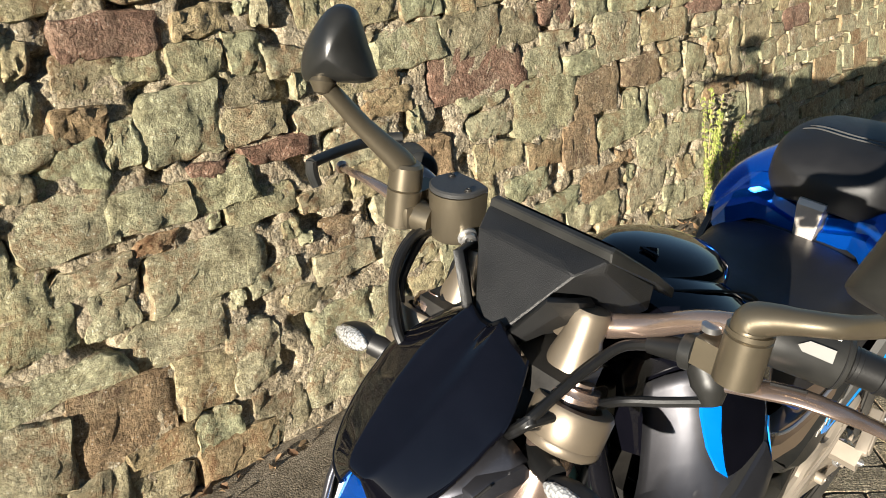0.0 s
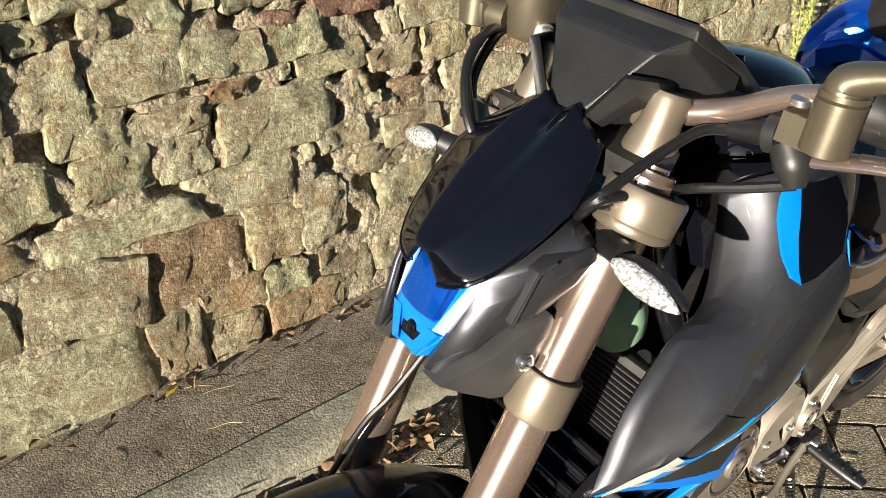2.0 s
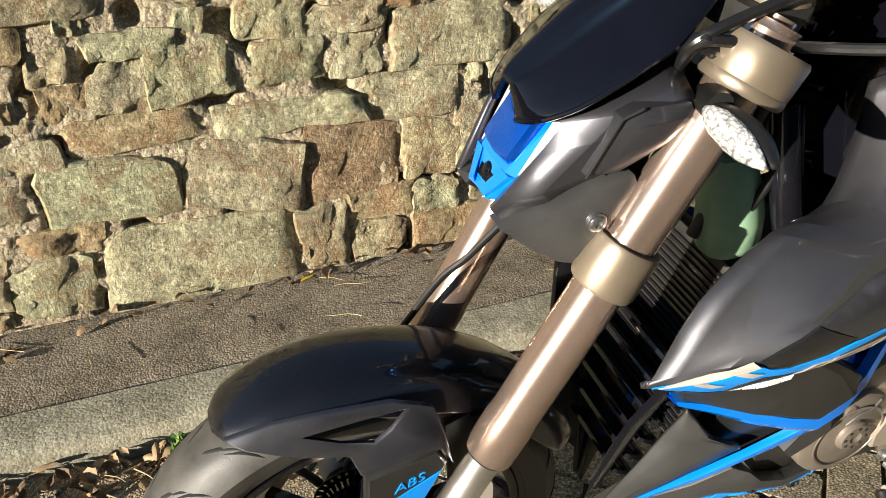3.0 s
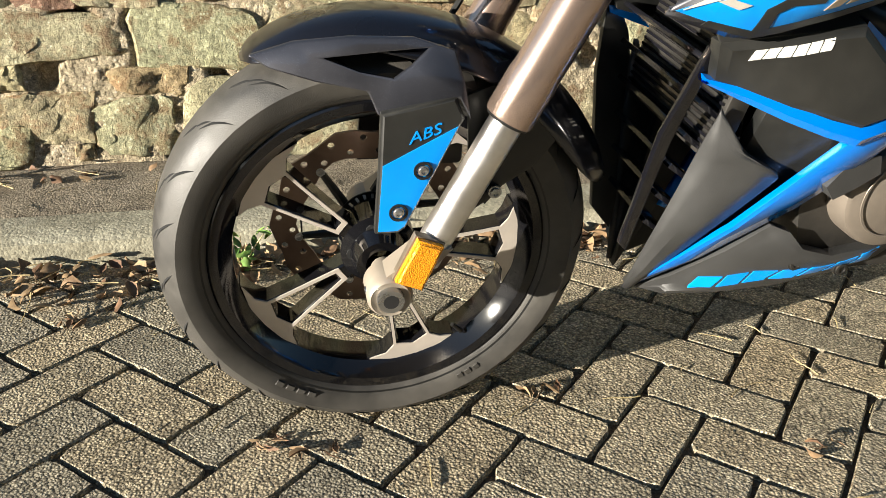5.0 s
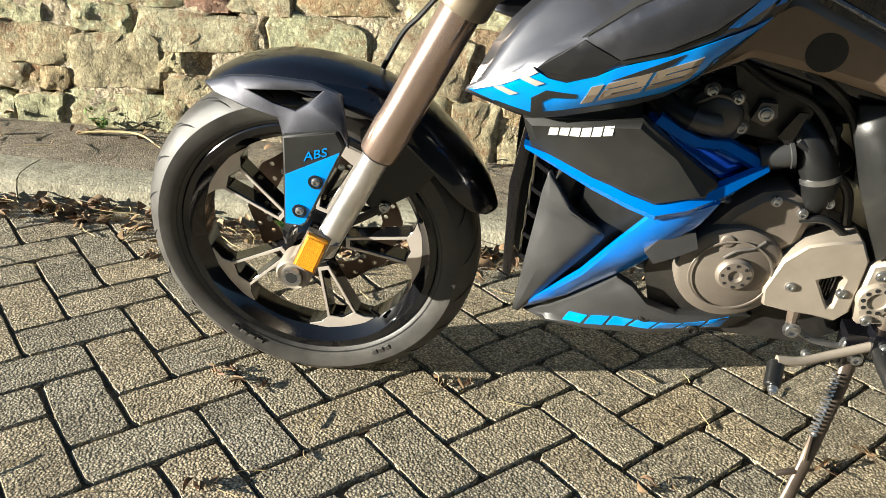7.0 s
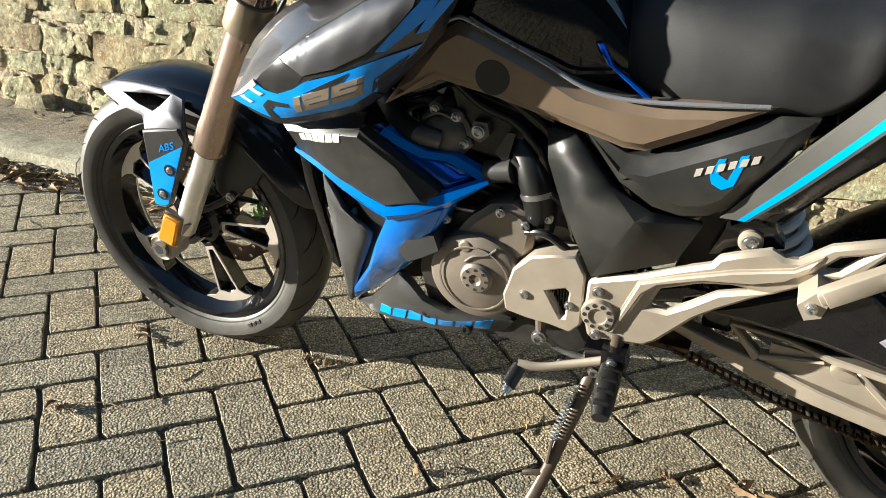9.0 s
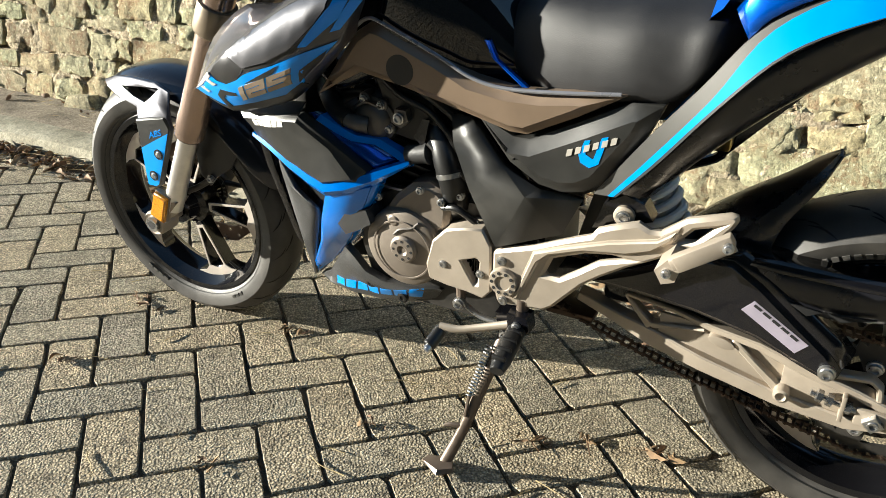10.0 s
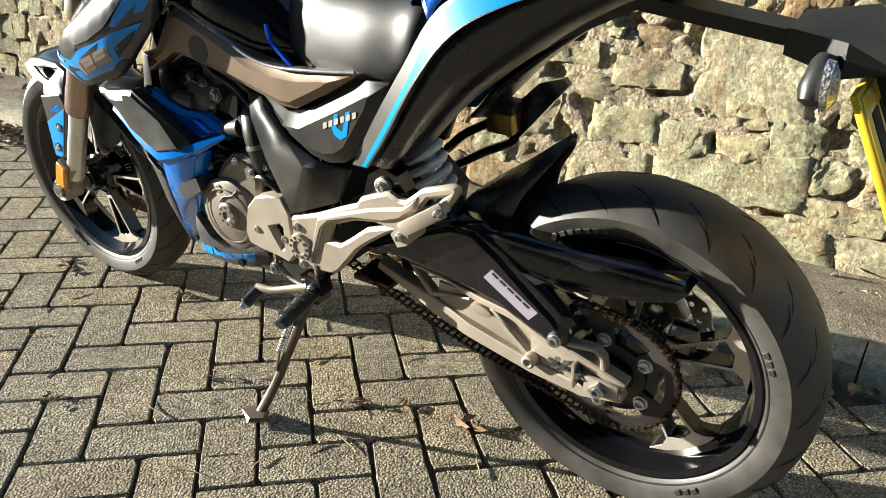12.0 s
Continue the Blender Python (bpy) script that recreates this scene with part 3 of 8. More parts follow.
# crumbly mortar skin
bm = bmesh.new()
vs = []
NX, NZ = 640, 140
for i in range(NX + 1):
    x = -2.6 + 7.2 * i / NX
    col = []
    for k in range(NZ + 1):
        z = 0.04 + 1.55 * k / NZ
        p = Vector((x * 16, z * 16, 0))
        h = 0.006 * noise.noise(p * 0.7) + 0.005 * noise.noise(p * 2.2) + 0.004 * noise.noise(p * 5.1) - 0.16 * max(0, noise.noise(p * 0.8 + Vector((3, 8, 2))) - 0.14 + 0.06 * max(0, x))
        col.append(bm.verts.new((x, wall_y(x, z) + 0.0042 - h, z)))
    vs.append(col)
for a, b in zip(vs, vs[1:]):
    for k in range(NZ):
        bm.faces.new((a[k], b[k], b[k + 1], a[k + 1]))
part("mortar", bm, MORTAR, wall, "pale crumbling lime mortar", 60)


def stone_mesh(x0, x1, z0, z1, seed, nx=12, nz=8, deep=0.03):
    """A rough-faced stone filling the cell, its corners knocked off and its face uneven."""
    rnd = random.Random(seed)
    w, h = x1 - x0, z1 - z0
    cx, cz = (x0 + x1) / 2, (z0 + z1) / 2
    skew = [rnd.uniform(-0.20, 0.20) * h for _ in range(4)] + [rnd.uniform(-0.12, 0.12) * min(w, 0.15) for _ in range(4)]
    flat = 1.0 if cx < 0.6 and cz > 0.8 else 0.6 if cx < 1.0 else 0.38
    proud = rnd.uniform(0.007, 0.019) * (0.4 + 0.6 * flat)
    tip, yaw = rnd.uniform(-0.10, 0.10) * flat, rnd.uniform(-0.07, 0.07) * flat
    bm = bmesh.new()
    grid = []
    rc = min(w, h) * rnd.uniform(0.06, 0.20)
    cuts = [rnd.uniform(0.0, 0.30) * min(w, h) if rnd.random() < 0.6 else 0 for _ in range(4)]
    w, h = w + 0.008, h + 0.008
    for i in range(nx + 1):
        col = []
        for k in range(nz + 1):
            a, b = 2 * i / nx - 1, 2 * k / nz - 1
            a, b = (a if abs(a) == 1 else a * 0.94 * nx / (nx - 2)), (b if abs(b) == 1 else b * 0.92 * nz / (nz - 2))
            px, pz = a * w / 2, b * h / 2
            cut = cuts[(a > 0) + 2 * (b > 0)]
            over = (abs(px) - w / 2) + (abs(pz) - h / 2) + cut
            if over > 0:
                px -= math.copysign(over / 2, px)
                pz -= math.copysign(over / 2, pz)
            qx, qz = max(abs(px) - (w / 2 - rc), 0), max(abs(pz) - (h / 2 - rc), 0)
            q = math.hypot(qx, qz)
            if q > rc:
                px -= math.copysign(qx * (1 - rc / q), px)
                pz -= math.copysign(qz * (1 - rc / q), pz)
            bl = ((1 - a) * (1 - b), (1 + a) * (1 - b), (1 + a) * (1 + b), (1 - a) * (1 + b))
            pz += sum(f * s for f, s in zip(bl, skew[:4])) / 4
            px += sum(f * s for f, s in zip(bl, skew[4:])) / 4
            n3 = Vector(((cx + px) * 22, (cz + pz) * 22, seed * 0.37))
            e = max(abs(a), abs(b))
            d = proud + 0.010 * noise.noise(n3 * 0.6) + 0.008 * noise.noise(n3 * 1.9) + 0.006 * noise.noise(n3 * 4.3) - (0.013 if e == 1 else 0.0035 if e > 0.9 else 0) + tip * pz + yaw * px
            wob = 0.009 * noise.noise(n3 * 0.9 + Vector((5, 1, 0))) + 0.006 * noise.noise(n3 * 3.1)
            wob2 = 0.009 * noise.noise(n3 * 0.9 + Vector((1, 9, 0))) + 0.006 * noise.noise(n3 * 3.1 + Vector((2, 2, 7)))
            x, z = cx + px + wob, cz + pz + wob2
            col.append(bm.verts.new((x, wall_y(x, z) + 0.006 - d, z)))
        grid.append(col)
    for a, b in zip(grid, grid[1:]):
        for k in range(nz):
            bm.faces.new((a[k], b[k], b[k + 1], a[k + 1]))
    rim = [grid[i][0] for i in range(nx + 1)] + [grid[nx][k] for k in range(1, nz + 1)] + [grid[i][nz] for i in range(nx - 1, -1, -1)] + [grid[0][k] for k in range(nz - 1, 0, -1)]
    back = [bm.verts.new((v.co.x, wall_y(v.co.x, v.co.z) + deep, v.co.z)) for v in rim]
    for k in range(len(rim)):
        k2 = (k + 1) % len(rim)
        bm.faces.new((rim[k], rim[k2], back[k2], back[k]))
    return finish("stone", bm, STONE, 42)



# lengths of the wall laid stone by stone: left end, length, foot, height
STONES_BY_NOSE = [
    (-0.43, 0.10, 0.66, 0.08), (-0.32, 0.16, 0.57, 0.11), (-0.18, 0.18, 0.58, 0.14), (0.05, 0.18, 0.57, 0.13), (-0.31, 0.20, 0.69, 0.05), (0.24, 0.15, 0.59, 0.10),
    (0.31, 0.27, 0.44, 0.15), (0.19, 0.21, 0.69, 0.07), (0.41, 0.32, 0.60, 0.15), (-0.41, 0.11, 0.57, 0.08), (-0.46, 0.05, 0.56, 0.07), (-0.40, 0.33, 0.48, 0.09),
    (-0.06, 0.38, 0.47, 0.07), (-0.14, 0.29, 0.29, 0.18), (0.15, 0.26, 0.27, 0.18), (0.43, 0.15, 0.30, 0.15), (0.58, 0.14, 0.29, 0.20), (-0.46, 0.30, 0.33, 0.14),
    (-0.53, 0.19, 0.26, 0.07), (-0.56, 0.17, 0.08, 0.17), (-0.36, 0.45, 0.09, 0.21), (0.11, 0.13, 0.09, 0.17), (0.24, 0.16, 0.09, 0.12), (0.42, 0.24, 0.07, 0.13),
]
STONES_BY_TAIL = [
    (0.92, 0.18, 0.56, 0.11), (1.12, 0.33, 0.48, 0.19), (0.89, 0.21, 0.50, 0.07), (1.21, 0.13, 0.42, 0.07), (1.22, 0.13, 0.34, 0.08), (1.36, 0.14, 0.32, 0.16),
    (1.06, 0.42, 0.20, 0.15), (1.06, 0.14, 0.33, 0.10), (0.77, 0.24, 0.45, 0.07), (0.83, 0.22, 0.33, 0.11),
]
STONES_AHEAD = [
    (-0.85, 0.38, 0.34, 0.13), (-1.06, 0.19, 0.38, 0.08), (-0.80, 0.09, 0.28, 0.06), (-1.07, 0.27, 0.23, 0.14), (-1.09, 0.37, 0.08, 0.13), (-0.78, 0.22, 0.16, 0.12),
    (-1.04, 0.33, 0.47, 0.05), (-0.71, 0.12, 0.46, 0.06), (-0.59, 0.19, 0.46, 0.07),
]
STONES_MIDDLE = [
    (0.57, 0.14, 0.880, 0.040), (0.33, 0.26, 1.20, 0.08), (0.62, 0.14, 1.21, 0.07), (0.23, 0.06, 1.19, 0.07), (0.32, 0.13, 1.12, 0.09), (0.45, 0.12, 1.14, 0.06), (0.59, 0.15, 1.12, 0.08),
    (0.75, 0.10, 1.11, 0.10), (0.20, 0.09, 1.04, 0.12), (0.30, 0.11, 1.03, 0.08), (0.47, 0.23, 0.94, 0.17), (0.70, 0.17, 0.93, 0.09), (0.72, 0.15, 1.04, 0.07),
    (0.73, 0.22, 0.88, 0.05), (0.22, 0.16, 0.93, 0.09), (0.16, 0.06, 0.94, 0.07),
]
STONES_LOW_MIDDLE = [
    (0.39, 0.09, 0.96, 0.10), (0.14, 0.24, 0.79, 0.13), (0.37, 0.19, 0.80, 0.10), (0.58, 0.17, 0.79, 0.11), (0.66, 0.20, 0.73, 0.09), (0.39, 0.12, 0.74, 0.04),
    (0.66, 0.16, 0.52, 0.10), (0.60, 0.17, 0.12, 0.16), (0.78, 0.26, 0.12, 0.19),
]
STONES_BEYOND = [
    (1.23, 0.26, 1.05, 0.11), (1.48, 0.27, 1.03, 0.15), (1.40, 0.47, 0.90, 0.14), (1.75, 0.19, 1.04, 0.12), (1.86, 0.19, 0.90, 0.12), (2.08, 0.24, 0.88, 0.07),
    (2.29, 0.29, 0.88, 0.18), (2.61, 0.36, 0.91, 0.15), (2.45, 0.29, 0.77, 0.12), (1.77, 0.37, 0.70, 0.19), (2.12, 0.30, 0.72, 0.15), (2.03, 0.20, 0.54, 0.17),
    (1.55, 0.23, 0.75, 0.08), (1.51, 0.23, 0.85, 0.05), (2.93, 0.18, 0.75, 0.12), (2.63, 0.29, 0.62, 0.13), (2.25, 0.36, 0.57, 0.12), (2.14, 0.23, 0.38, 0.12),
    (2.52, 0.33, 0.39, 0.15), (2.85, 0.27, 0.43, 0.15), (1.56, 0.24, 0.63, 0.10), (1.82, 0.21, 0.59, 0.10), (1.71, 0.24, 0.50, 0.10), (2.43, 0.31, 0.26, 0.15),
]

cells = [(x, x + w, z, z + h) for group in (STONES_BY_NOSE, STONES_BY_TAIL, STONES_AHEAD, STONES_MIDDLE, STONES_LOW_MIDDLE, STONES_BEYOND) for x, w, z, h in group]
set_stones = list(cells)


def clash(c):
    worst = 0
    for q in set_stones:
        w, h = min(c[1], q[1]) - max(c[0], q[0]), min(c[3], q[3]) - max(c[2], q[2])
        if w > 0 and h > 0:
            worst = max(worst, w * h / min((c[1] - c[0]) * (c[3] - c[2]), (q[1] - q[0]) * (q[3] - q[2])))
    return worst


# the rest of the wall in rough courses
rnd = random.Random(11)
z = 0.07
while z < 1.44:
    h = rnd.choice((0.07, 0.09, 0.11, 0.13, 0.15))
    x = -6.5 + rnd.uniform(0, 0.2)
    while x < 12:
        w = min(max(rnd.lognormvariate(-1.7, 0.4), 0.07), 0.34)
        gap = rnd.uniform(0.006, 0.016)
        jz0, jz1 = rnd.uniform(-0.012, 0.012), rnd.uniform(-0.012, 0.012)
        if w < 0.17 and h > 0.11 and rnd.random() < 0.5:
            c = z + h * rnd.uniform(0.42, 0.58)
            new_cells = [(x, x + w - gap, z + jz0, c - 0.005), (x, x + w - gap, c + 0.005, z + h - 0.010 + jz1)]
        else:
            new_cells = [(x, x + w - gap, z + jz0, z + h - 0.010 + jz1)]
        cells += [c for c in new_cells if not -1.3 < c[0] < 3.4 or clash(c) < 0.16]
        x += w
    z += h
# small packing stones in the holes that are left
for _ in range(2600):
    x, z = rnd.uniform(-1.2, 3.2), rnd.uniform(0.09, 1.35)
    w, h = rnd.uniform(0.03, 0.13), rnd.uniform(0.025, 0.08)
    c = (x, x + w, z, z + h)
    set_stones = cells
    if clash(c) < 0.02:
        cells.append(c)
scored = sorted(cells, key=lambda c: math.hypot((0.5 * (c[0] + c[1]) - 0.5) / 1.5, (0.5 * (c[2] + c[3]) - 0.55) / 0.6))
# the redder and browner stones among them: a place on each
RED_AT = ((0.46, 1.23), (0.85, 0.893), (0.635, 0.912), (2.062, 1.11), (3.194, 1.004), (1.794, 0.974), (4.222, 0.816), (1.21, 1.18), (-0.62, 0.49))
BROWN_AT = ((2.583, 0.827), (2.266, 0.814), (2.116, 0.628), (2.251, 0.468), (3.681, 0.787), (0.30, 0.36), (1.0, 0.615))


def stone_colour(c):
    for points, material in ((RED_AT, RED_STONE), (BROWN_AT, BROWN_STONE)):
        if any(c[0] <= x <= c[1] and c[2] <= z <= c[3] for x, z in points):
            return material
    return STONE


for k, c in enumerate(scored[:300]):
    ob = new("stone", stone_mesh(*c, k))
    ob.data.materials[0] = stone_colour(c)
    ob.parent = wall
rest = []
for k, c in enumerate(scored[300:]):
    if stone_colour(c) is not STONE:
        ob = new("stone", stone_mesh(*c, 1000 + k))
        ob.data.materials[0] = stone_colour(c)
        ob.parent = wall
        continue
    rest.append((stone_mesh(*c, 1000 + k, *((9, 7) if -1.4 < c[0] < 3.4 and c[3] < 1.45 else (5, 4))), Matrix.Identity(4)))
joined("outer_stones", rest, STONE, wall, 42)
for me, _ in rest:
    bpy.data.meshes.remove(me)

# unseen plain walls, added to hold back sky light and darken gloss reflections
far_wall = new("wall_south", finish("wall_south", merge(box(-45, -14, -9.6, -9.2, -0.2, 3.0, 0), box(-14.002, 45, -9.6, -9.2, -0.2, 6.5, 0)), UNSEEN_DARK, 0))
tagged(far_wall, "plain dark unseen wall, added to shut off low sky and darken reflections", "wall", kind="structure")
end_wall = new("wall_west", finish("wall_west", box(-30.4, -30, -9.2, 30, -0.2, 9.0, 0), UNSEEN_DARK, 0))
tagged(end_wall, "plain dark unseen wall at the end, added to darken gloss reflections", "wall", kind="structure")

# ---------------------------------------------------------------- fallen leaves, stalks and weeds
def leaf_into(bm, m, size, rnd, curl=0.5):
    """One crumpled lobed leaf: a midrib strip with uneven lobes, curled along and across."""
    L, W = size, size * rnd.uniform(0.45, 0.75)
    c1, c2 = rnd.uniform(-curl, curl) * 1.6, rnd.uniform(0.1, curl) * rnd.choice((-1, 1)) * 1.8
    prev = None
    for k in range(6):
        t = k / 5
        wide = W * 0.5 * (math.sin(math.pi * (0.06 + 0.92 * t)) ** 0.8) * rnd.uniform(0.6, 1.15)
        x = (t - 0.5) * L
        zc = c1 * L * (0.25 - (t - 0.5) ** 2)
        row = []
        for f in (-1, -0.5, 0, 0.5, 1):
            z = zc + c2 * wide * (abs(f) ** 1.6) + rnd.uniform(-0.03, 0.03) * L
            row.append(bm.verts.new(m @ Vector((x + rnd.uniform(-0.04, 0.04) * L, f * wide, z))))
        if prev:
            for a in range(4):
                bm.faces.new((prev[a], row[a], row[a + 1], prev[a + 1]))
        prev = row


def stalk_into(bm, p, yaw, length, rnd, r=0.0012):
    pts = [Vector(p)]
    d = yaw
    for _ in range(4):
        d += rnd.uniform(-0.35, 0.35)
        pts.append(pts[-1] + Vector((math.cos(d), math.sin(d), rnd.uniform(-0.02, 0.05))) * length / 4)
    for q in pts:
        q.z = max(q.z, p[2])
    tube(pts, [r * 1.2, r, r, r * 0.8, r * 0.5], 5, 2, bm)


def heap(name, label, n, seed, place, material, size):
    rnd = random.Random(seed)
    bm = bmesh.new()
    for _ in range(n):
        p = place(rnd)
        m = Matrix.Translation(p) @ Matrix.Rotation(rnd.uniform(0, 6.28), 4, "Z") @ Matrix.Rotation(rnd.uniform(-0.7, 0.7), 4, "X") @ Matrix.Rotation(rnd.uniform(-0.6, 0.6), 4, "Y")
        leaf_into(bm, m, size * rnd.uniform(0.5, 1.3), rnd)
    return tagged(new(name, finish(name, bm, material, 50)), label, "leaf litter", kind="stuff")


def by_kerb(rnd):
    x = rnd.uniform(-2.4, 0.55) if rnd.random() < 0.72 else rnd.uniform(0.5, 4.0)
    off = abs(rnd.gauss(0, 0.055)) * (1.15 + 0.5 * noise.noise(Vector((x * 3, 0, 1))))
    return Vector((x, kerb_y(x) - 0.012 - off, 0.006 + max(0, 0.030 * (1 - off / 0.06)) * rnd.random()))


def by_wall(rnd):
    x = rnd.uniform(1.6, 5.0) if rnd.random() < 0.7 else rnd.uniform(-2.6, 1.6)
    off = abs(rnd.gauss(0, 0.05))
    return Vector((x, wall_y(x, 0.1) - 0.012 - off, 0.098 + 0.02 * rnd.random() * (off < 0.03)))


heap("leaf_litter", "brown dry leaves heaped along the foot of the kerb", 900, 5, by_kerb, DRY_LEAF, 0.040)
heap("leaf_litter", "dry leaves and crumbs lying along the wall foot", 300, 6, by_wall, DRY_LEAF, 0.034)
rnd = random.Random(8)
bm = bmesh.new()
for _ in range(120):
    x = rnd.uniform(-2.3, 0.5)
    stalk_into(bm, (x, kerb_y(x) - abs(rnd.gauss(0.03, 0.06)), 0.008 + 0.02 * rnd.random()), rnd.uniform(0, 6.28), rnd.uniform(0.04, 0.14), rnd)
for _ in range(60):
    x = rnd.uniform(-2.3, 4)
    stalk_into(bm, (x, rnd.uniform(kerb_y(x) + 0.16, wall_y(x, 0.1) - 0.04), 0.097), rnd.uniform(0, 6.28), rnd.uniform(0.03, 0.10), rnd, 0.0009)
for _ in range(170):
    x, y = rnd.uniform(-1.6, 2.6), rnd.uniform(-0.9, 0.6)
    stalk_into(bm, (x, y, 0.003), rnd.uniform(0, 6.28), rnd.uniform(0.02, 0.09), rnd, 0.0009)
tagged(new("dry_stalks", finish("dry_stalks", bm, TWIG, 50)), "thin pale dry stalks strewn over paving and footway", "leaf litter", kind="stuff")

# single dry leaves on the paving
for k, (x, y, size) in enumerate(((0.26, 0.13, 0.05), (0.99, 0.09, 0.05), (1.13, 0.12, 0.06), (-0.08, -0.22, 0.045), (-0.51, 0.49, 0.06), (-0.17, 0.07, 0.045), (0.90, 0.03, 0.04), (-0.095, 0.044, 0.04), (0.62, -0.08, 0.035), (1.30, -0.12, 0.045), (1.02, -0.28, 0.035), (0.42, -0.33, 0.03))):
    rnd = random.Random(60 + k)
    bm = bmesh.new()
    for _ in range(6):
        m = Matrix.Translation((rnd.uniform(-0.03, 0.03), rnd.uniform(-0.015, 0.015), 0.010)) @ Matrix.Rotation(rnd.uniform(0, 6.28), 4, "Z") @ Matrix.Rotation(rnd.uniform(-0.5, 0.5), 4, "X")
        leaf_into(bm, m @ Matrix.Diagonal((1, 0.55, 1, 1)), size * rnd.uniform(0.35, 0.8), rnd, 1.0)
    stalk_into(bm, (0, 0, 0.004), rnd.uniform(0, 6.28), size, rnd)
    low = min(v.co.z for v in bm.verts)
    for v in bm.verts:
        v.co.z = 0.42 * (v.co.z - low)
    ob = new("dry_leaf", finish("dry_leaf", bm, DRY_LEAF, 50))
    ob.matrix_world = pose(x, y, 0.0005)
    tagged(ob, "crumpled brown dry leaf lying on the block paving", "leaf", "fallen leaves on the paving")
bm = bmesh.new()
leaf_into(bm, Matrix.Translation((0, 0, 0.006)), 0.045, random.Random(3), 0.3)
ob = new("yellow_leaf", finish("yellow_leaf", bm, leaf_material("yellow_leaf", (0.62, 0.44, 0.04), (0.72, 0.55, 0.08)), 50))
ob.matrix_world = pose(0.113, 1.14, 0.094, 0, 0, 30)
tagged(ob, "fallen yellow leaf on the brown footway", "leaf")


def weed(x, y, z, label, stems, height, leaf, seed, lean=0.35, per=12, upright=False, green=None):
    """A weed: thin stems from one foot, each set with small leaves."""
    rnd = random.Random(seed)
    top = tagged(new("weed"), label, "weed")
    top.matrix_world = pose(x, y, z)
    stem_bm, leaf_bm = bmesh.new(), bmesh.new()
    for _ in range(stems):
        a, h = rnd.uniform(0, 6.28), height * rnd.uniform(0.55, 1.0)
        d = Vector((math.cos(a), -abs(math.sin(a)) * 0.7, 0)) * lean
        pts = [Vector((0, 0, 0)), d * h * 0.3 + Vector((0, 0, h * 0.4)), d * h * 0.7 + Vector((0, 0, h * 0.75)), d * h + Vector((0, 0, h))]
        tube(pts, [0.0022, 0.0018, 0.0014, 0.0008], 5, 3, stem_bm)
        path = smooth_path(pts, 6)
        for k in range(per):
            p = path[min(len(path) - 1, int(len(path) * (0.12 + 0.88 * rnd.random())))]
            m = Matrix.Translation(p + Vector((rnd.uniform(-1, 1), rnd.uniform(-1, 1), rnd.uniform(-0.3, 0.6))) * leaf * 0.5) @ Matrix.Rotation(rnd.uniform(0, 6.28), 4, "Z") @ Matrix.Rotation(rnd.uniform(-1.0, 0.2) - (0.6 if upright else 0), 4, "Y")
            leaf_into(leaf_bm, m, leaf * rnd.uniform(0.5, 1.2), rnd, 0.3)
    part("stem", stem_bm, TWIG, top)
    part("foliage", leaf_bm, green or GREEN_LEAF, top)


weed(-0.97, wall_y(-0.97, 0.1) - 0.03, 0.090, "small green weed growing at the wall foot", 4, 0.06, 0.024, 1, 0.7, 6)
weed(-0.215, 0.665, 0.0, "green weed sprouting from the joint by the kerb", 5, 0.10, 0.034, 2, 0.6, 6)
weed(2.98, wall_y(2.98, 0.1) - 0.05, 0.090, "tall feathery yellow-green weed against the stone wall", 9, 0.62, 0.019, 3, 0.13, 90, True, PALE_LEAF)
weed(3.12, wall_y(3.12, 0.1) - 0.06, 0.090, "tall feathery yellow-green weed against the stone wall", 4, 0.48, 0.018, 4, 0.22, 70, True, PALE_LEAF)
weed(3.45, wall_y(3.45, 0.1) - 0.10, 0.090, "dark green leafy plant at the wall foot", 14, 0.26, 0.055, 5, 0.7, 12)
bm = bmesh.new()
tube([(0, 0, 0.004), (0.10, 0.012, 0.016), (0.20, 0.004, 0.020), (0.29, -0.05, 0.004)], [0.004, 0.0042, 0.0036, 0.002], 7, 5, bm)
tube([(0.02, 0.0, 0.008), (0.05, 0.05, 0.012), (0.11, 0.07, 0.006)], [0.002, 0.002, 0.001], 5, 4, bm)
ob = new("dead_plant", finish("dead_plant", bm, TWIG, 50))
ob.matrix_world = pose(-1.02, 1.05, 0.086)
tagged(ob, "pale dead plant stalk lying on the footway", "dead plant")
bm = hull([(0, 0, 0), (0.15, 0.01, 0), (0.16, 0.09, 0), (0.02, 0.10, 0), (0.01, 0.02, 0.05), (0.13, 0.015, 0.062), (0.14, 0.08, 0.055), (0.03, 0.085, 0.045)])
soften(bm, 0.008, 2, 20)
ob = new("loose_stone", finish("loose_stone", bm, STONE, 60))
ob.matrix_world = pose(-1.62, 1.02, 0.084, 0, 0, 8)
tagged(ob, "loose grey stone lying at the wall foot", "stone")

# ---------------------------------------------------------------- motorcycle
# Local frame: x to the tail, y to its right-hand side, z up; it leans on its side stand.
bike = tagged(new("motorcycle"), "black, blue and bronze naked motorcycle leaning on its side stand", "motorcycle")
bike.matrix_world = pose(0, 0.163, 0, 8.5, 0, 0)


def bolt(parent, at, r=0.006, h=0.005, axis=(0, -1, 0), material=STEEL, name="bolt"):
    bm = lathe([(-0.004, r * 1.25), (h * 0.3, r * 1.25), (h * 0.35, r), (h * 0.9, r * 0.95), (h, r * 0.55), (h * 0.55, r * 0.5), (h * 0.5, 0)], at, axis, 12)
    return part(name, bm, material, parent)


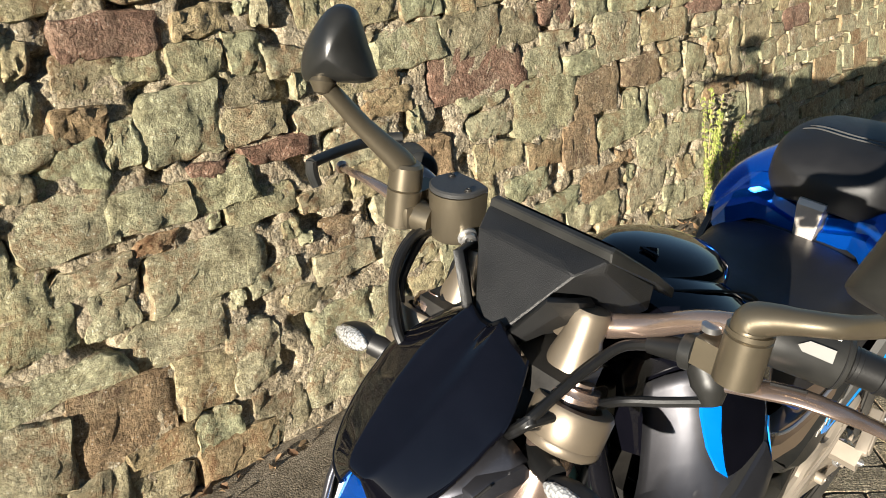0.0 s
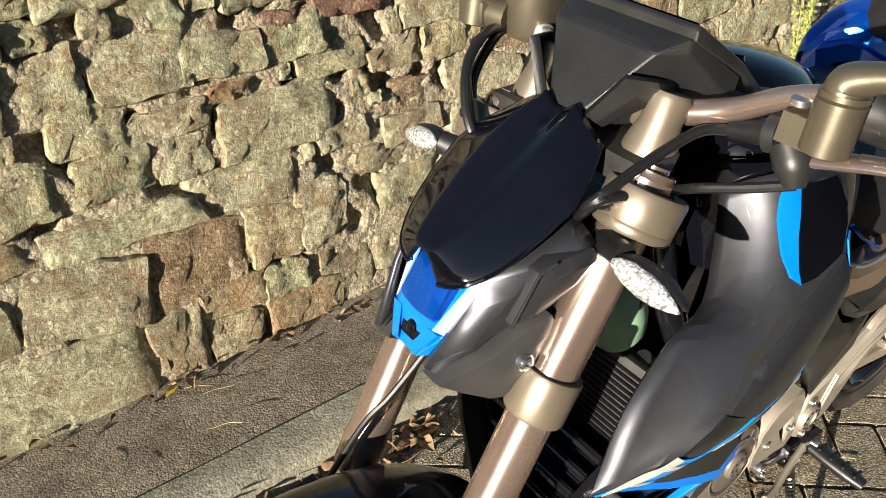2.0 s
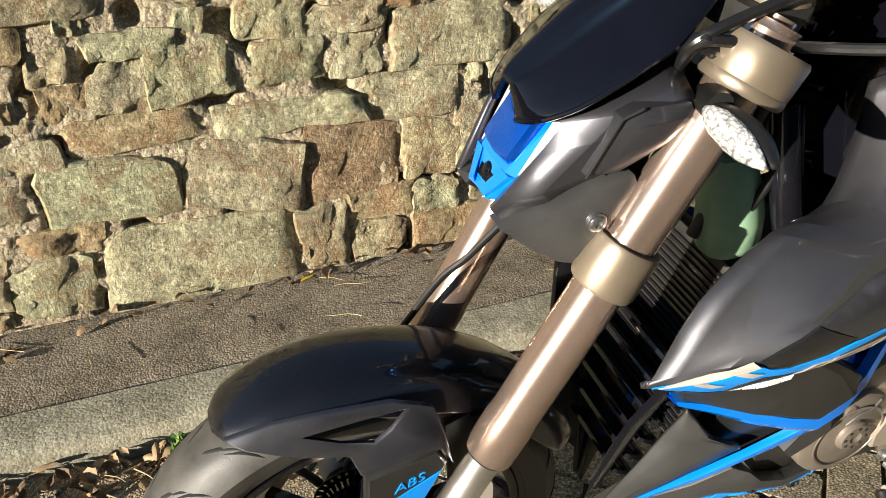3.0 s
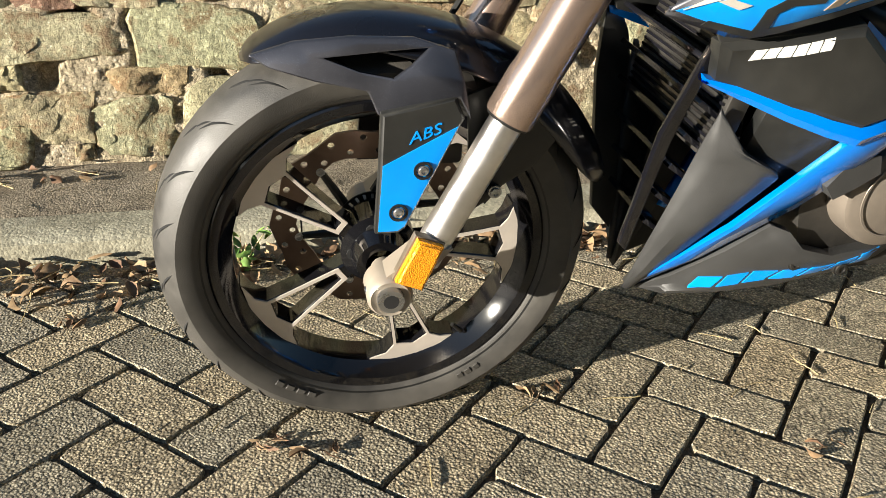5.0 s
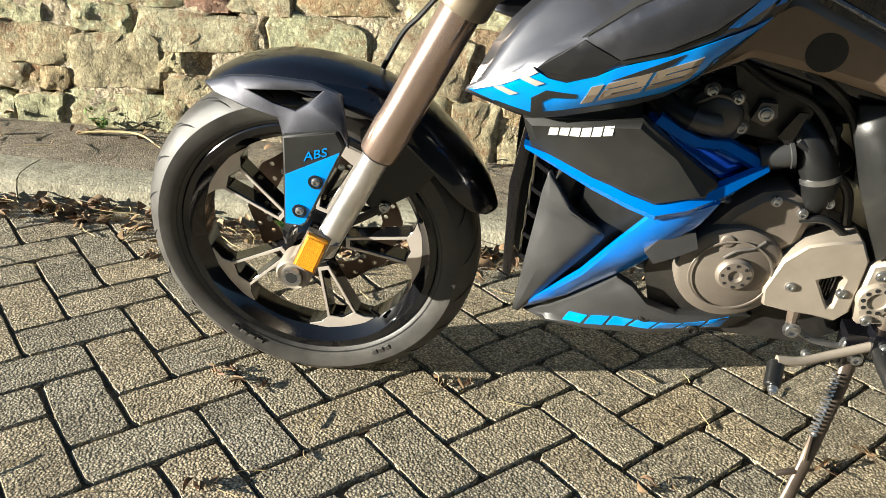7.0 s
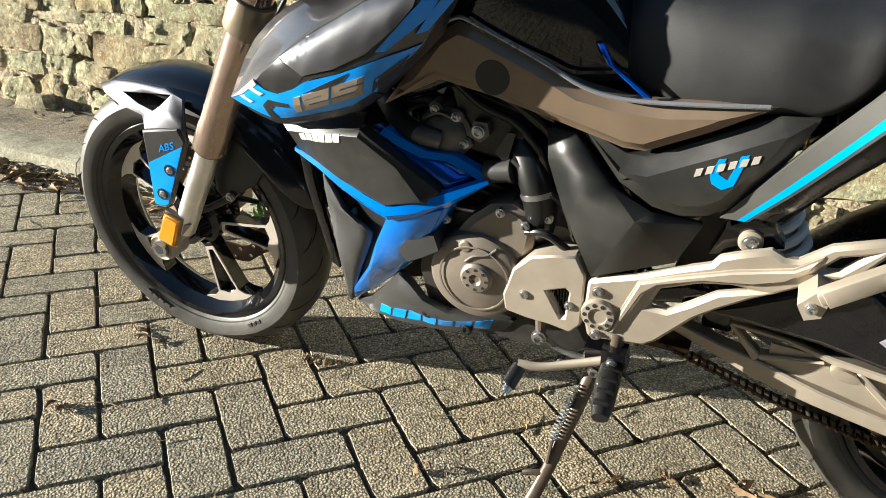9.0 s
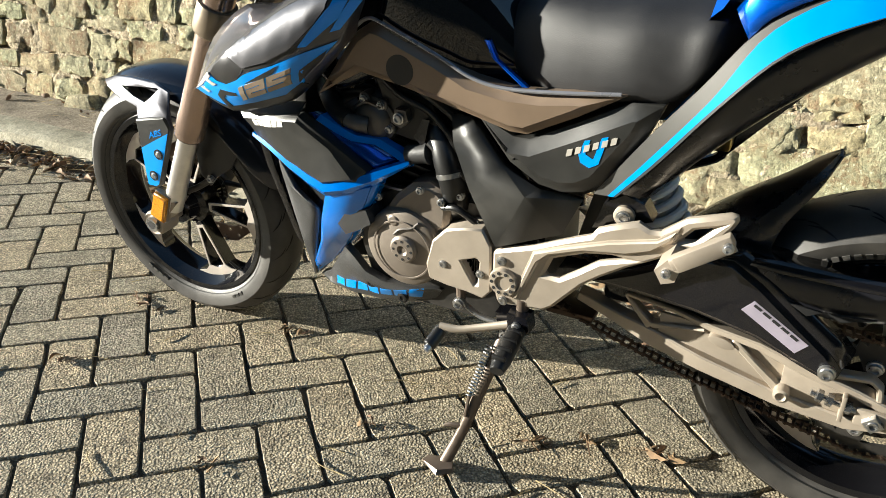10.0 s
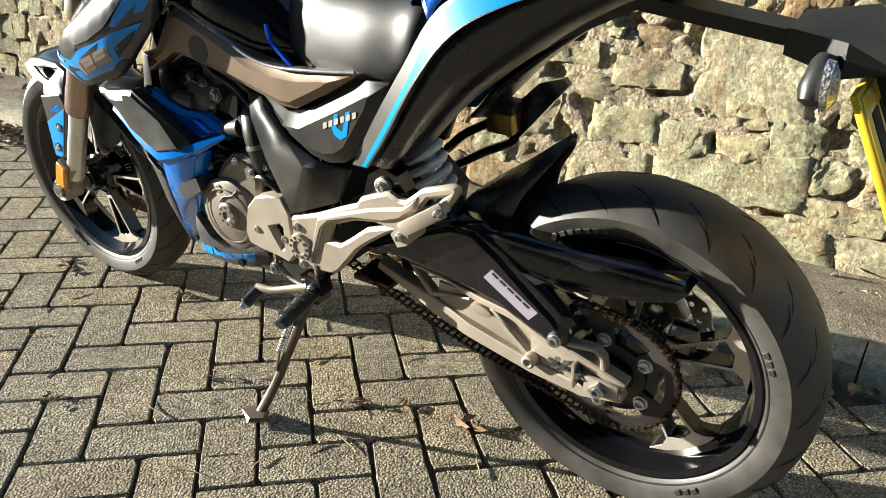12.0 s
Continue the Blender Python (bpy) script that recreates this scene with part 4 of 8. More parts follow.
# ---- wheels
def wheel(name, cx, cz, R, half, hub_w, phase, label):
    w = part(name, lathe([(-hub_w, 0.022), (-hub_w, 0.034), (-0.03, 0.040), (-0.022, 0.052), (0.022, 0.052), (0.03, 0.044), (hub_w, 0.034), (hub_w, 0.022)],
                         (cx, 0, cz), closed=True), RIM_BLACK, bike, label)
    bead = 0.219
    side = [(-half * 0.72, bead), (-half * 0.86, bead + 0.008), (-half * 0.98, bead + (R - bead) * 0.30), (-half * 1.03, bead + (R - bead) * 0.52), (-half * 1.035, bead + (R - bead) * 0.56),
            (-half * 0.99, bead + (R - bead) * 0.61), (-half * 0.78, bead + (R - bead) * 0.82), (-half * 0.5, bead + (R - bead) * 0.945), (-half * 0.2, R - 0.0008), (0, R)]
    prof = side + [(-y, r) for y, r in side[-2::-1]]
    tyre = part("tyre", lathe(prof + [(half * 0.6, bead - 0.004), (-half * 0.6, bead - 0.004)], (cx, 0, cz), n=96, closed=True), RUBBER, w, "black rubber road tyre, greyed with dust", 30)
    # the moulded line and raised bars round the sidewall
    part("bead_line", lathe([(-half * 0.885, bead + 0.010), (-half * 0.905, bead + 0.0125), (-half * 0.87, bead + 0.0135), (-half * 0.85, bead + 0.011)], (cx, 0, cz), n=96, closed=True), RUBBER_DARK, tyre)
    # tread grooves: near-black strips slanting across the shoulders, groove shade put into colour
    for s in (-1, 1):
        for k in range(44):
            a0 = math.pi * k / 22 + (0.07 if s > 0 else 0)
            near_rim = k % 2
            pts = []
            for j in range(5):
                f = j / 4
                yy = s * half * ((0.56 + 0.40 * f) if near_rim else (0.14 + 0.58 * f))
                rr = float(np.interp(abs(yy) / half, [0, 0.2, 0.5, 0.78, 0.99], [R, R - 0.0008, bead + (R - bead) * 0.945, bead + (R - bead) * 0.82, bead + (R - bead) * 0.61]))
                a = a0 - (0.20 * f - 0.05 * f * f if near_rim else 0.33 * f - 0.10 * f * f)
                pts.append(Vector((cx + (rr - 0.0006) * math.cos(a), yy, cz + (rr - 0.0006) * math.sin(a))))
            part("flat_black_mark", tube(pts, [0.0006, 0.0024, 0.0032, 0.0026, 0.0006], 6, 3, flat=0.30, up=(math.cos(a0), 0, math.sin(a0))), SHADE_INK_BLACK, tyre)
    rim = part("rim", lathe([(-half * 0.74, bead - 0.002), (-half * 0.80, bead + 0.004), (-half * 0.84, bead + 0.001), (-half * 0.80, bead - 0.010), (-half * 0.62, bead - 0.016), (-0.022, 0.192), (0.022, 0.192),
                             (half * 0.62, bead - 0.016), (half * 0.80, bead - 0.010), (half * 0.84, bead + 0.001), (half * 0.80, bead + 0.004), (half * 0.74, bead - 0.002)], (cx, 0, cz), n=96, closed=True), RIM_BLACK, w, "gloss black cast rim")
    for k in range(5):
        a = radians(phase + 72 * k)

        def place(p, y=0.0):
            r, s = p
            return (cx + r * math.cos(a) - s * math.sin(a), cz + r * math.sin(a) + s * math.cos(a))

        outer = [(0.040, -0.011), (0.075, -0.0125), (0.138, -0.0235), (0.167, -0.029), (0.176, -0.044), (0.1775, -0.074), (0.1925, -0.035), (0.195, 0.0), (0.1925, 0.035), (0.182, 0.062), (0.176, 0.042), (0.167, 0.029), (0.138, 0.0235), (0.075, 0.0125), (0.040, 0.011)]
        slot = [(0.070, -0.0055), (0.138, -0.0168), (0.164, -0.0215), (0.171, 0.0), (0.164, 0.0215), (0.138, 0.0168), (0.070, 0.0055)]
        sp = part("spoke", plate([place(p) for p in outer], [[place(p) for p in slot]], -0.022, 0.036, 0.0025), RIM_BLACK, w)
        inner = [(0.060, -0.0105), (0.138, -0.0226), (0.167, -0.0278), (0.177, -0.043), (0.1775, -0.068), (0.1905, -0.035), (0.193, 0.0), (0.1905, 0.035), (0.182, 0.057), (0.177, 0.041), (0.167, 0.0278), (0.138, 0.0226), (0.060, 0.0105)]
        slot2 = [(0.067, -0.0066), (0.138, -0.0186), (0.165, -0.0234), (0.1735, 0.0), (0.165, 0.0234), (0.138, 0.0186), (0.067, 0.0066)]
        part("machined_face", plate([place(p) for p in inner], [[place(p) for p in slot2]], -0.0232, 0.003, 0), MACHINED, sp, "bare machined alloy face")
    # hub pockets: near-black discs, their shade in the colour, nothing hollowed
    for k in range(5):
        a = radians(phase + 36 + 72 * k)
        c = Vector((cx + 0.036 * math.cos(a), -0.0285, cz + 0.036 * math.sin(a)))
        part("hub_pocket_shade", lathe([(-0.002, 0.0085), (0.004, 0.0085)], c, n=10), SHADE_INK_BLACK, w)
    return w, tyre


front_wheel, front_tyre = wheel("front_wheel", 0.0, 0.287, 0.2905, 0.055, 0.060, -1, "front wheel with black rim and machined Y-shaped spokes")
rear_wheel, rear_tyre = wheel("rear_wheel", 1.429, 0.294, 0.2985, 0.074, 0.085, 20, "rear wheel with black rim and wide dusty tyre")


def disc(parent, cx, cz, y, r0, r1, waves, name="brake_disc", material=DISC_STEEL, label=""):
    """A wave brake disc with drilled holes and carrier arms."""
    bm = bmesh.new()
    n = 36
    rm = (r0 + r1) / 2

    def rim_at(k, band):
        a = 2 * math.pi * k / n
        return (r0 + 0.005 * math.cos(6 * a), rm, r1 + 0.0040 * math.cos(waves * a))[band]

    def vert(k, band, hole=None):
        a, r = 2 * math.pi * k / n, rim_at(k % n, band)
        return Vector((cx + r * math.cos(a), y, cz + r * math.sin(a)))
    for k in range(n):
        for band in (0, 1):
            c4 = [vert(k, band), vert(k, band + 1), vert(k + 1, band + 1), vert(k + 1, band)]
            vs = [bm.verts.new(p) for p in c4]
            if (k + band) % 2:
                bm.faces.new(vs)
                continue
            mid = sum(c4, Vector()) / 4
            ring = []
            for i in range(4):
                d = (c4[i] - mid).normalized()
                d2 = (c4[(i + 1) % 4] - mid).normalized()
                ring += [bm.verts.new(mid + d * 0.0048), bm.verts.new(mid + (d + d2).normalized() * 0.0048)]
            for i in range(4):
                bm.faces.new((vs[i], vs[(i + 1) % 4], ring[(2 * i + 2) % 8], ring[2 * i + 1], ring[2 * i]))
    bmesh.ops.remove_doubles(bm, verts=bm.verts, dist=1e-5)
    made = bmesh.ops.extrude_face_region(bm, geom=list(bm.faces))
    bmesh.ops.translate(bm, verts=[g for g in made["geom"] if isinstance(g, bmesh.types.BMVert)], vec=(0, 0.0045, 0))
    d = part(name, bm, material, parent, label)
    for k in range(6):
        a = 2 * math.pi * k / 6 + 0.2
        p0 = Vector((cx + 0.045 * math.cos(a + 0.25), y + 0.004, cz + 0.045 * math.sin(a + 0.25)))
        p1 = Vector((cx + (r0 + 0.004) * math.cos(a), y + 0.003, cz + (r0 + 0.004) * math.sin(a)))
        part("carrier_arm", tube([p0, p1], [0.007, 0.005], 8, 1), DARK_METAL, d)
        bolt(d, (p1.x, y, p1.z), 0.005, 0.004)
    return d


disc(front_wheel, 0, 0.287, 0.058, 0.102, 0.140, 10, label="rust-brown drilled wave brake disc")
abs_ring = part("abs_ring", plate([(0.050 * math.cos(a), 0.287 + 0.050 * math.sin(a)) for a in (2 * math.pi * k / 48 for k in range(48))],
                                  [[(0.036 * math.cos(a), 0.287 + 0.036 * math.sin(a)) for a in (2 * math.pi * k / 32 for k in range(32))]]
                                  + [[((0.043 + dr) * math.cos(2 * math.pi * k / 24 + da), 0.287 + (0.043 + dr) * math.sin(2 * math.pi * k / 24 + da)) for dr, da in ((-0.004, -0.045), (-0.004, 0.045), (0.004, 0.045), (0.004, -0.045))] for k in range(24)],
                                  0.050, 0.002, 0), DARK_METAL, front_wheel, "slotted wheel speed ring")
disc(rear_wheel, 1.429, 0.294, 0.070, 0.085, 0.112, 10, material=DISC_BRIGHT, label="bright drilled rear brake disc")
part("valve", tube([(0.12, -0.03, 0.287 - 0.145), (0.105, -0.035, 0.287 - 0.128)], [0.004, 0.003], 8, 1), RUBBER_DARK, front_wheel)

# raised maker's bars on the tyre walls, as plain blocks
for ty, cx, cz, half, arcs in ((front_tyre, 0.0, 0.287, 0.055, ((232, 248), (298, 308))), (rear_tyre, 1.429, 0.294, 0.074, ((98, 122), (300, 311), (20, 30)))):
    for a0, a1 in arcs:
        n = max(3, int((a1 - a0) / 3.4))
        for k in range(n):
            b0 = radians(a0 + (a1 - a0) * k / n)
            b1 = radians(a0 + (a1 - a0) * (k + 0.68) / n)
            r0, r1 = 0.2365, 0.2445
            yy = -half * 1.0
            pts = [(cx + r * math.cos(b), cz + r * math.sin(b)) for r, b in ((r0, b0), (r0, b1), (r1, b1), (r1, b0))]
            part("raised_bar", plate(pts, (), yy - 0.0004, 0.006, 0.0003), RUBBER, ty)

# ---- front fork
FORK_X, FORK_Z, RAKE = 0.141, 0.517, 0.502
FORK_D = Vector((RAKE, 0, 1)).normalized()


def on_fork(z, y):
    return Vector((FORK_X + RAKE * (z - FORK_Z), y, z))


for s in (-1, 1):
    y = 0.108 * s
    leg = part("fork_leg", lathe([(0, 0.021), (0.22, 0.021)], on_fork(0.325, y), FORK_D, 32), CHROME, bike, "upside-down fork leg, bright slider in a bronze tube")
    L = 1 / FORK_D.z
    part("outer_tube", lathe([(0, 0.0235), (0.0, 0.0290), (0.004, 0.0300), (0.05, 0.0300), (0.062, 0.0285), ((0.985 - 0.508) * L, 0.0285)], on_fork(0.508, y), FORK_D, 40), FORK_BRONZE, leg, "glossy bronze anodised fork tube")
    part("dust_seal", lathe([(-0.004, 0.0215), (-0.004, 0.026), (0.004, 0.029), (0.004, 0.0215)], on_fork(0.508, y), FORK_D, 32, closed=True), RUBBER_DARK, leg)
    part("collar", lathe([(0, 0.0287), (0, 0.0350), (0.004, 0.0365), (0.052, 0.0365), (0.056, 0.0350), (0.056, 0.0287)], on_fork(0.728, y), FORK_D, 40, closed=True), SAND_GOLD, leg, "champagne-coloured clamp collar")
    part("lower_yoke_clamp", lathe([(0, 0.0287), (0, 0.041), (0.003, 0.043), (0.010, 0.043), (0.011, 0.0425), (0.012, 0.043), (0.044, 0.0435), (0.048, 0.041), (0.048, 0.0287)], on_fork(0.934, y * 1.06), FORK_D, 44, closed=True), SAND_GOLD, leg, "champagne-coloured yoke clamp")
    part("top_cap", lathe([(0, 0.0285), (0.004, 0.026), (0.008, 0.026), (0.009, 0.017), (0.014, 0.017), (0.015, 0)], on_fork(0.985, y), FORK_D, 32), FORK_BRONZE, leg)
    # axle foot
    foot = part("fork_foot", merge(hull([on_fork(0.348, y) + Vector((dx, dy * 0.020, 0)) for dx in (-0.018, 0.020) for dy in (-1, 1)]
                                        + [Vector((-0.014, y + d, 0.305)) for d in (-0.019, 0.019)] + [Vector((0.026, y + d, 0.290)) for d in (-0.019, 0.019)]),
                                   lathe([(-0.024, 0.021), (-0.026, 0.025), (-0.020, 0.029), (0.02, 0.029), (0.024, 0.025)], (0, y, 0.284), n=28)), CAST, leg, "cast aluminium axle foot")
    part("axle", lathe([(-0.030, 0.010), (-0.030, 0.0165), (-0.022, 0.0175), (0.01, 0.0175), (0.01, 0)], (0, y + (-0.002 if s < 0 else 0.016), 0.284), n=24), STEEL, leg)
    # near-black disc for the shade in the bore; the axle end is solid
    part("axle_bore_shade", lathe([(-0.0012, 0.0098), (0.004, 0.0098)], (0, y - 0.031, 0.284), n=16), SHADE_INK_BLACK, leg)
    bolt(leg, (-0.022, y - 0.004, 0.286), 0.006, 0.008, (-1, 0, -0.2))
    part("axle_spacer", lathe([(0.02, 0.016), (0.048, 0.016)], (0, y if s < 0 else y - 0.068, 0.284), n=20), CAST, leg)

refl = part("reflector", panel([(0.031, 0.371), (0.063, 0.358), (0.038, 0.297), (0.004, 0.312)], 0.010, 0.003, 0.004, 0.0015, y=-0.139), AMBER, bike, "amber side reflector on the fork foot")
part("reflector_backing", panel([(0.029, 0.374), (0.066, 0.359), (0.038, 0.293), (0.001, 0.311)], 0.012, 0, 0, 0.0015, y=-0.132), SAND_GOLD, refl)

yoke = part("fork_yoke", merge(hull([on_fork(z, y) + Vector((dx, 0, 0)) for z in (0.905, 0.940) for y in (-0.085, 0.085) for dx in (-0.015, 0.035)] + [Vector((0.42, y, 0.905)) for y in (-0.04, 0.04)]),
                           hull([on_fork(z, y) + Vector((dx, 0, 0)) for z in (0.982, 1.004) for y in (-0.115, 0.115) for dx in (-0.03, 0.025)] + [Vector((0.46, y, 0.995)) for y in (-0.04, 0.04)])), DARK_METAL, bike, "dark cast fork yokes")
for s in (-1, 1):
    part("bar_riser", lathe([(0, 0.030), (0.01, 0.029), (0.035, 0.022), (0.06, 0.023), (0.066, 0.020)], (0.398, 0.085 * s, 0.995), (0.35, 0, 1), 28), SAND_GOLD, yoke, "champagne-coloured handlebar riser")

# steering stem down-tube and head, dark between the legs
part("steering_head", tube([(0.455, 0, 0.90), (0.49, 0, 0.80)], [0.036, 0.042], 20, 1), BLACK_STEEL, bike)

# ---- front mudguard
FC = Vector((0, 0, 0.287))
guard_rows = []
for a, r, hw, drop in ((121, 0.312, 0.020, 0.004), (117, 0.318, 0.050, 0.014), (107, 0.322, 0.064, 0.022), (95, 0.322, 0.070, 0.030), (83, 0.320, 0.074, 0.038), (70, 0.320, 0.074, 0.040), (56, 0.322, 0.072, 0.044), (42, 0.324, 0.070, 0.050), (29, 0.326, 0.064, 0.046), (21, 0.327, 0.050, 0.034), (17, 0.327, 0.030, 0.018)):
    row = []
    for f in (-1, -0.92, -0.6, 0, 0.6, 0.92, 1):
        rr = r - drop * (abs(f) ** 3.2)
        row.append(Vector((rr * math.cos(radians(a)), f * hw, 0.287 + rr * math.sin(radians(a)))))
    guard_rows.append(row)
mud = part("front_mudguard", sheet(fine_rows(guard_rows, 3, 3)), FLAKE_GUARD, bike, "glossy dark graphite front mudguard with side arms", 40)
thicken(mud, 0.0035)
for s in (-1, 1):
    arm_outer = [(-0.150, 0.566, 0.040), (-0.128, 0.556, 0.026), (-0.079, 0.546, 0.008), (-0.022, 0.536, 0.0), (-0.012, 0.512, -0.012), (0.078, 0.534, -0.020), (0.092, 0.508, -0.024), (0.084, 0.552, -0.012), (0.076, 0.580, 0.004), (0.030, 0.592, 0.014), (-0.040, 0.592, 0.020), (-0.100, 0.584, 0.030)]
    arm_hole = [(-0.070, 0.571, 0.012), (-0.011, 0.577, 0.010), (0.048, 0.583, 0.006), (0.026, 0.564, 0.0), (0.007, 0.551, -0.002), (-0.030, 0.557, 0.004)]
    bmp = plate(arm_outer, [arm_hole], -0.089, 0.008, 0.002)
    if s > 0:
        turned(bmp, Matrix.Translation((0, 0, -0.014)) @ Matrix.Diagonal((1, -0.84, 1, 1)))
    arm = part("mudguard_arm", bmp, FLAKE, mud, "graphite mudguard side arm with a triangular opening")
    for nm, pts, yy, m in (("stay_panel", [(-0.010, 0.518), (0.074, 0.536), (0.086, 0.510), (0.060, 0.455), (0.021, 0.371), (0.012, 0.364), (-0.017, 0.364), (-0.012, 0.456)], -0.108, PLASTIC),):
        bmp = panel(pts, 0.012, 0.002, 0.004, 0.002, y=yy)
        if s > 0:
            turned(bmp, Matrix.Diagonal((1, -1, 1, 1)))
        stay = part(nm, bmp, m, mud, "black fork stay panel, its lower half blue")
        if s < 0:
            part("blue_field", lay_on(flat_shape([[(-0.0080, 0.455), (0.0775, 0.501), (0.055, 0.452), (0.0185, 0.374), (0.010, 0.3685), (-0.0130, 0.3685)]]), [stay], 0.0012), BLUE_FLAT, stay, "sky-blue vinyl field")
            part("lettering", lay_on(lettering("ABS", 0.0185, 0.022, 0.481, 19, 0.35, 1.25), [stay], 0.0010), BLUE_FLAT, stay, "blue letters ABS", 0)
            for c in ((0.039, -0.111, 0.448), (0.011, -0.111, 0.394)):
                part("bolt_cup", lathe([(0.0, 0.0115), (-0.002, 0.0115), (-0.002, 0.0085), (0.001, 0.0085)], c, n=20, closed=True), RUBBER_DARK, stay)
                bolt(stay, c, 0.0055, 0.005)
# rear stay of the mudguard
part("rear_stay", tube([(0.05, -0.09, 0.350), (0.09, -0.075, 0.365), (0.138, -0.07, 0.395)], 0.007, 10, 3, flat=0.6), DARK_METAL, mud)
bolt(mud, (0.138, -0.076, 0.396), 0.007, 0.006)
part("side_skirt", panel([(0.098, -0.066, 0.52), (0.16, -0.068, 0.545), (0.215, -0.066, 0.46), (0.19, -0.066, 0.425), (0.150, -0.068, 0.40), (0.128, -0.07, 0.375), (0.105, -0.07, 0.40)], 0.006, 0.002, 0.008, 0.001), PLASTIC, mud)
part("brake_hose", tube([(0.30, 0.03, 0.86), (0.24, 0.04, 0.76), (0.17, 0.055, 0.67), (0.13, 0.07, 0.62), (0.06, 0.10, 0.48)], 0.0045, 8, 5), RUBBER_DARK, bike)
caliper = part("front_caliper", merge(box(0.055, 0.125, 0.045, 0.092, 0.375, 0.425, 0.008)), DARK_METAL, bike, "dark brake caliper")

# ---- headlight and nose
nose = part("headlight", hull([(x, y, z) for x, z, w in ((0.182, 0.850, 0.036), (0.190, 0.790, 0.022), (0.225, 0.895, 0.050), (0.30, 0.93, 0.08), (0.30, 0.80, 0.07), (0.24, 0.76, 0.055)) for y in (-w, w)]), PLASTIC, bike, "compact headlight under a gloss black nose cowl")
visor_rows = []
for x, z, w, ridge in ((0.172, 0.902, 0.026, 0.0), (0.176, 0.907, 0.042, 0.0), (0.187, 0.915, 0.058, 0.0), (0.212, 0.932, 0.075, 0.0008), (0.246, 0.957, 0.086, 0.0026), (0.268, 0.972, 0.089, 0.0042), (0.292, 0.988, 0.091, 0.0060), (0.322, 1.008, 0.078, 0.0085), (0.350, 1.024, 0.062, 0.0110)):
    row = []
    for f, h in ((-1, -0.016), (-0.995, -0.013), (-0.96, -0.010), (-0.66, 0.003), (-0.44, 0.012), (-0.34, 0.015), (-0.20, 0.015 - ridge * 0.6), (-0.10, 0.015 - ridge), (0, 0.015 - ridge), (0.10, 0.015 - ridge), (0.20, 0.015 - ridge * 0.6), (0.34, 0.015), (0.44, 0.012), (0.66, 0.003), (0.96, -0.010), (0.995, -0.013), (1, -0.016)):
        row.append(Vector((x + (0.001 if abs(f) > 0.98 else 0), f * w, z + h)))
    visor_rows.append(row)
visor = part("visor", sheet(fine_rows(visor_rows, 2, 4)), GLOSS, nose, "gloss black nose visor with a sunken centre channel", 24)
thicken(visor, 0.006)
for k in (0, -1):
    part("visor_rim", tube([r[k] + Vector((0, 0, 0.001)) for r in visor_rows], 0.0026, 8, 4), GLOSS, visor, "rounded gloss black rim")
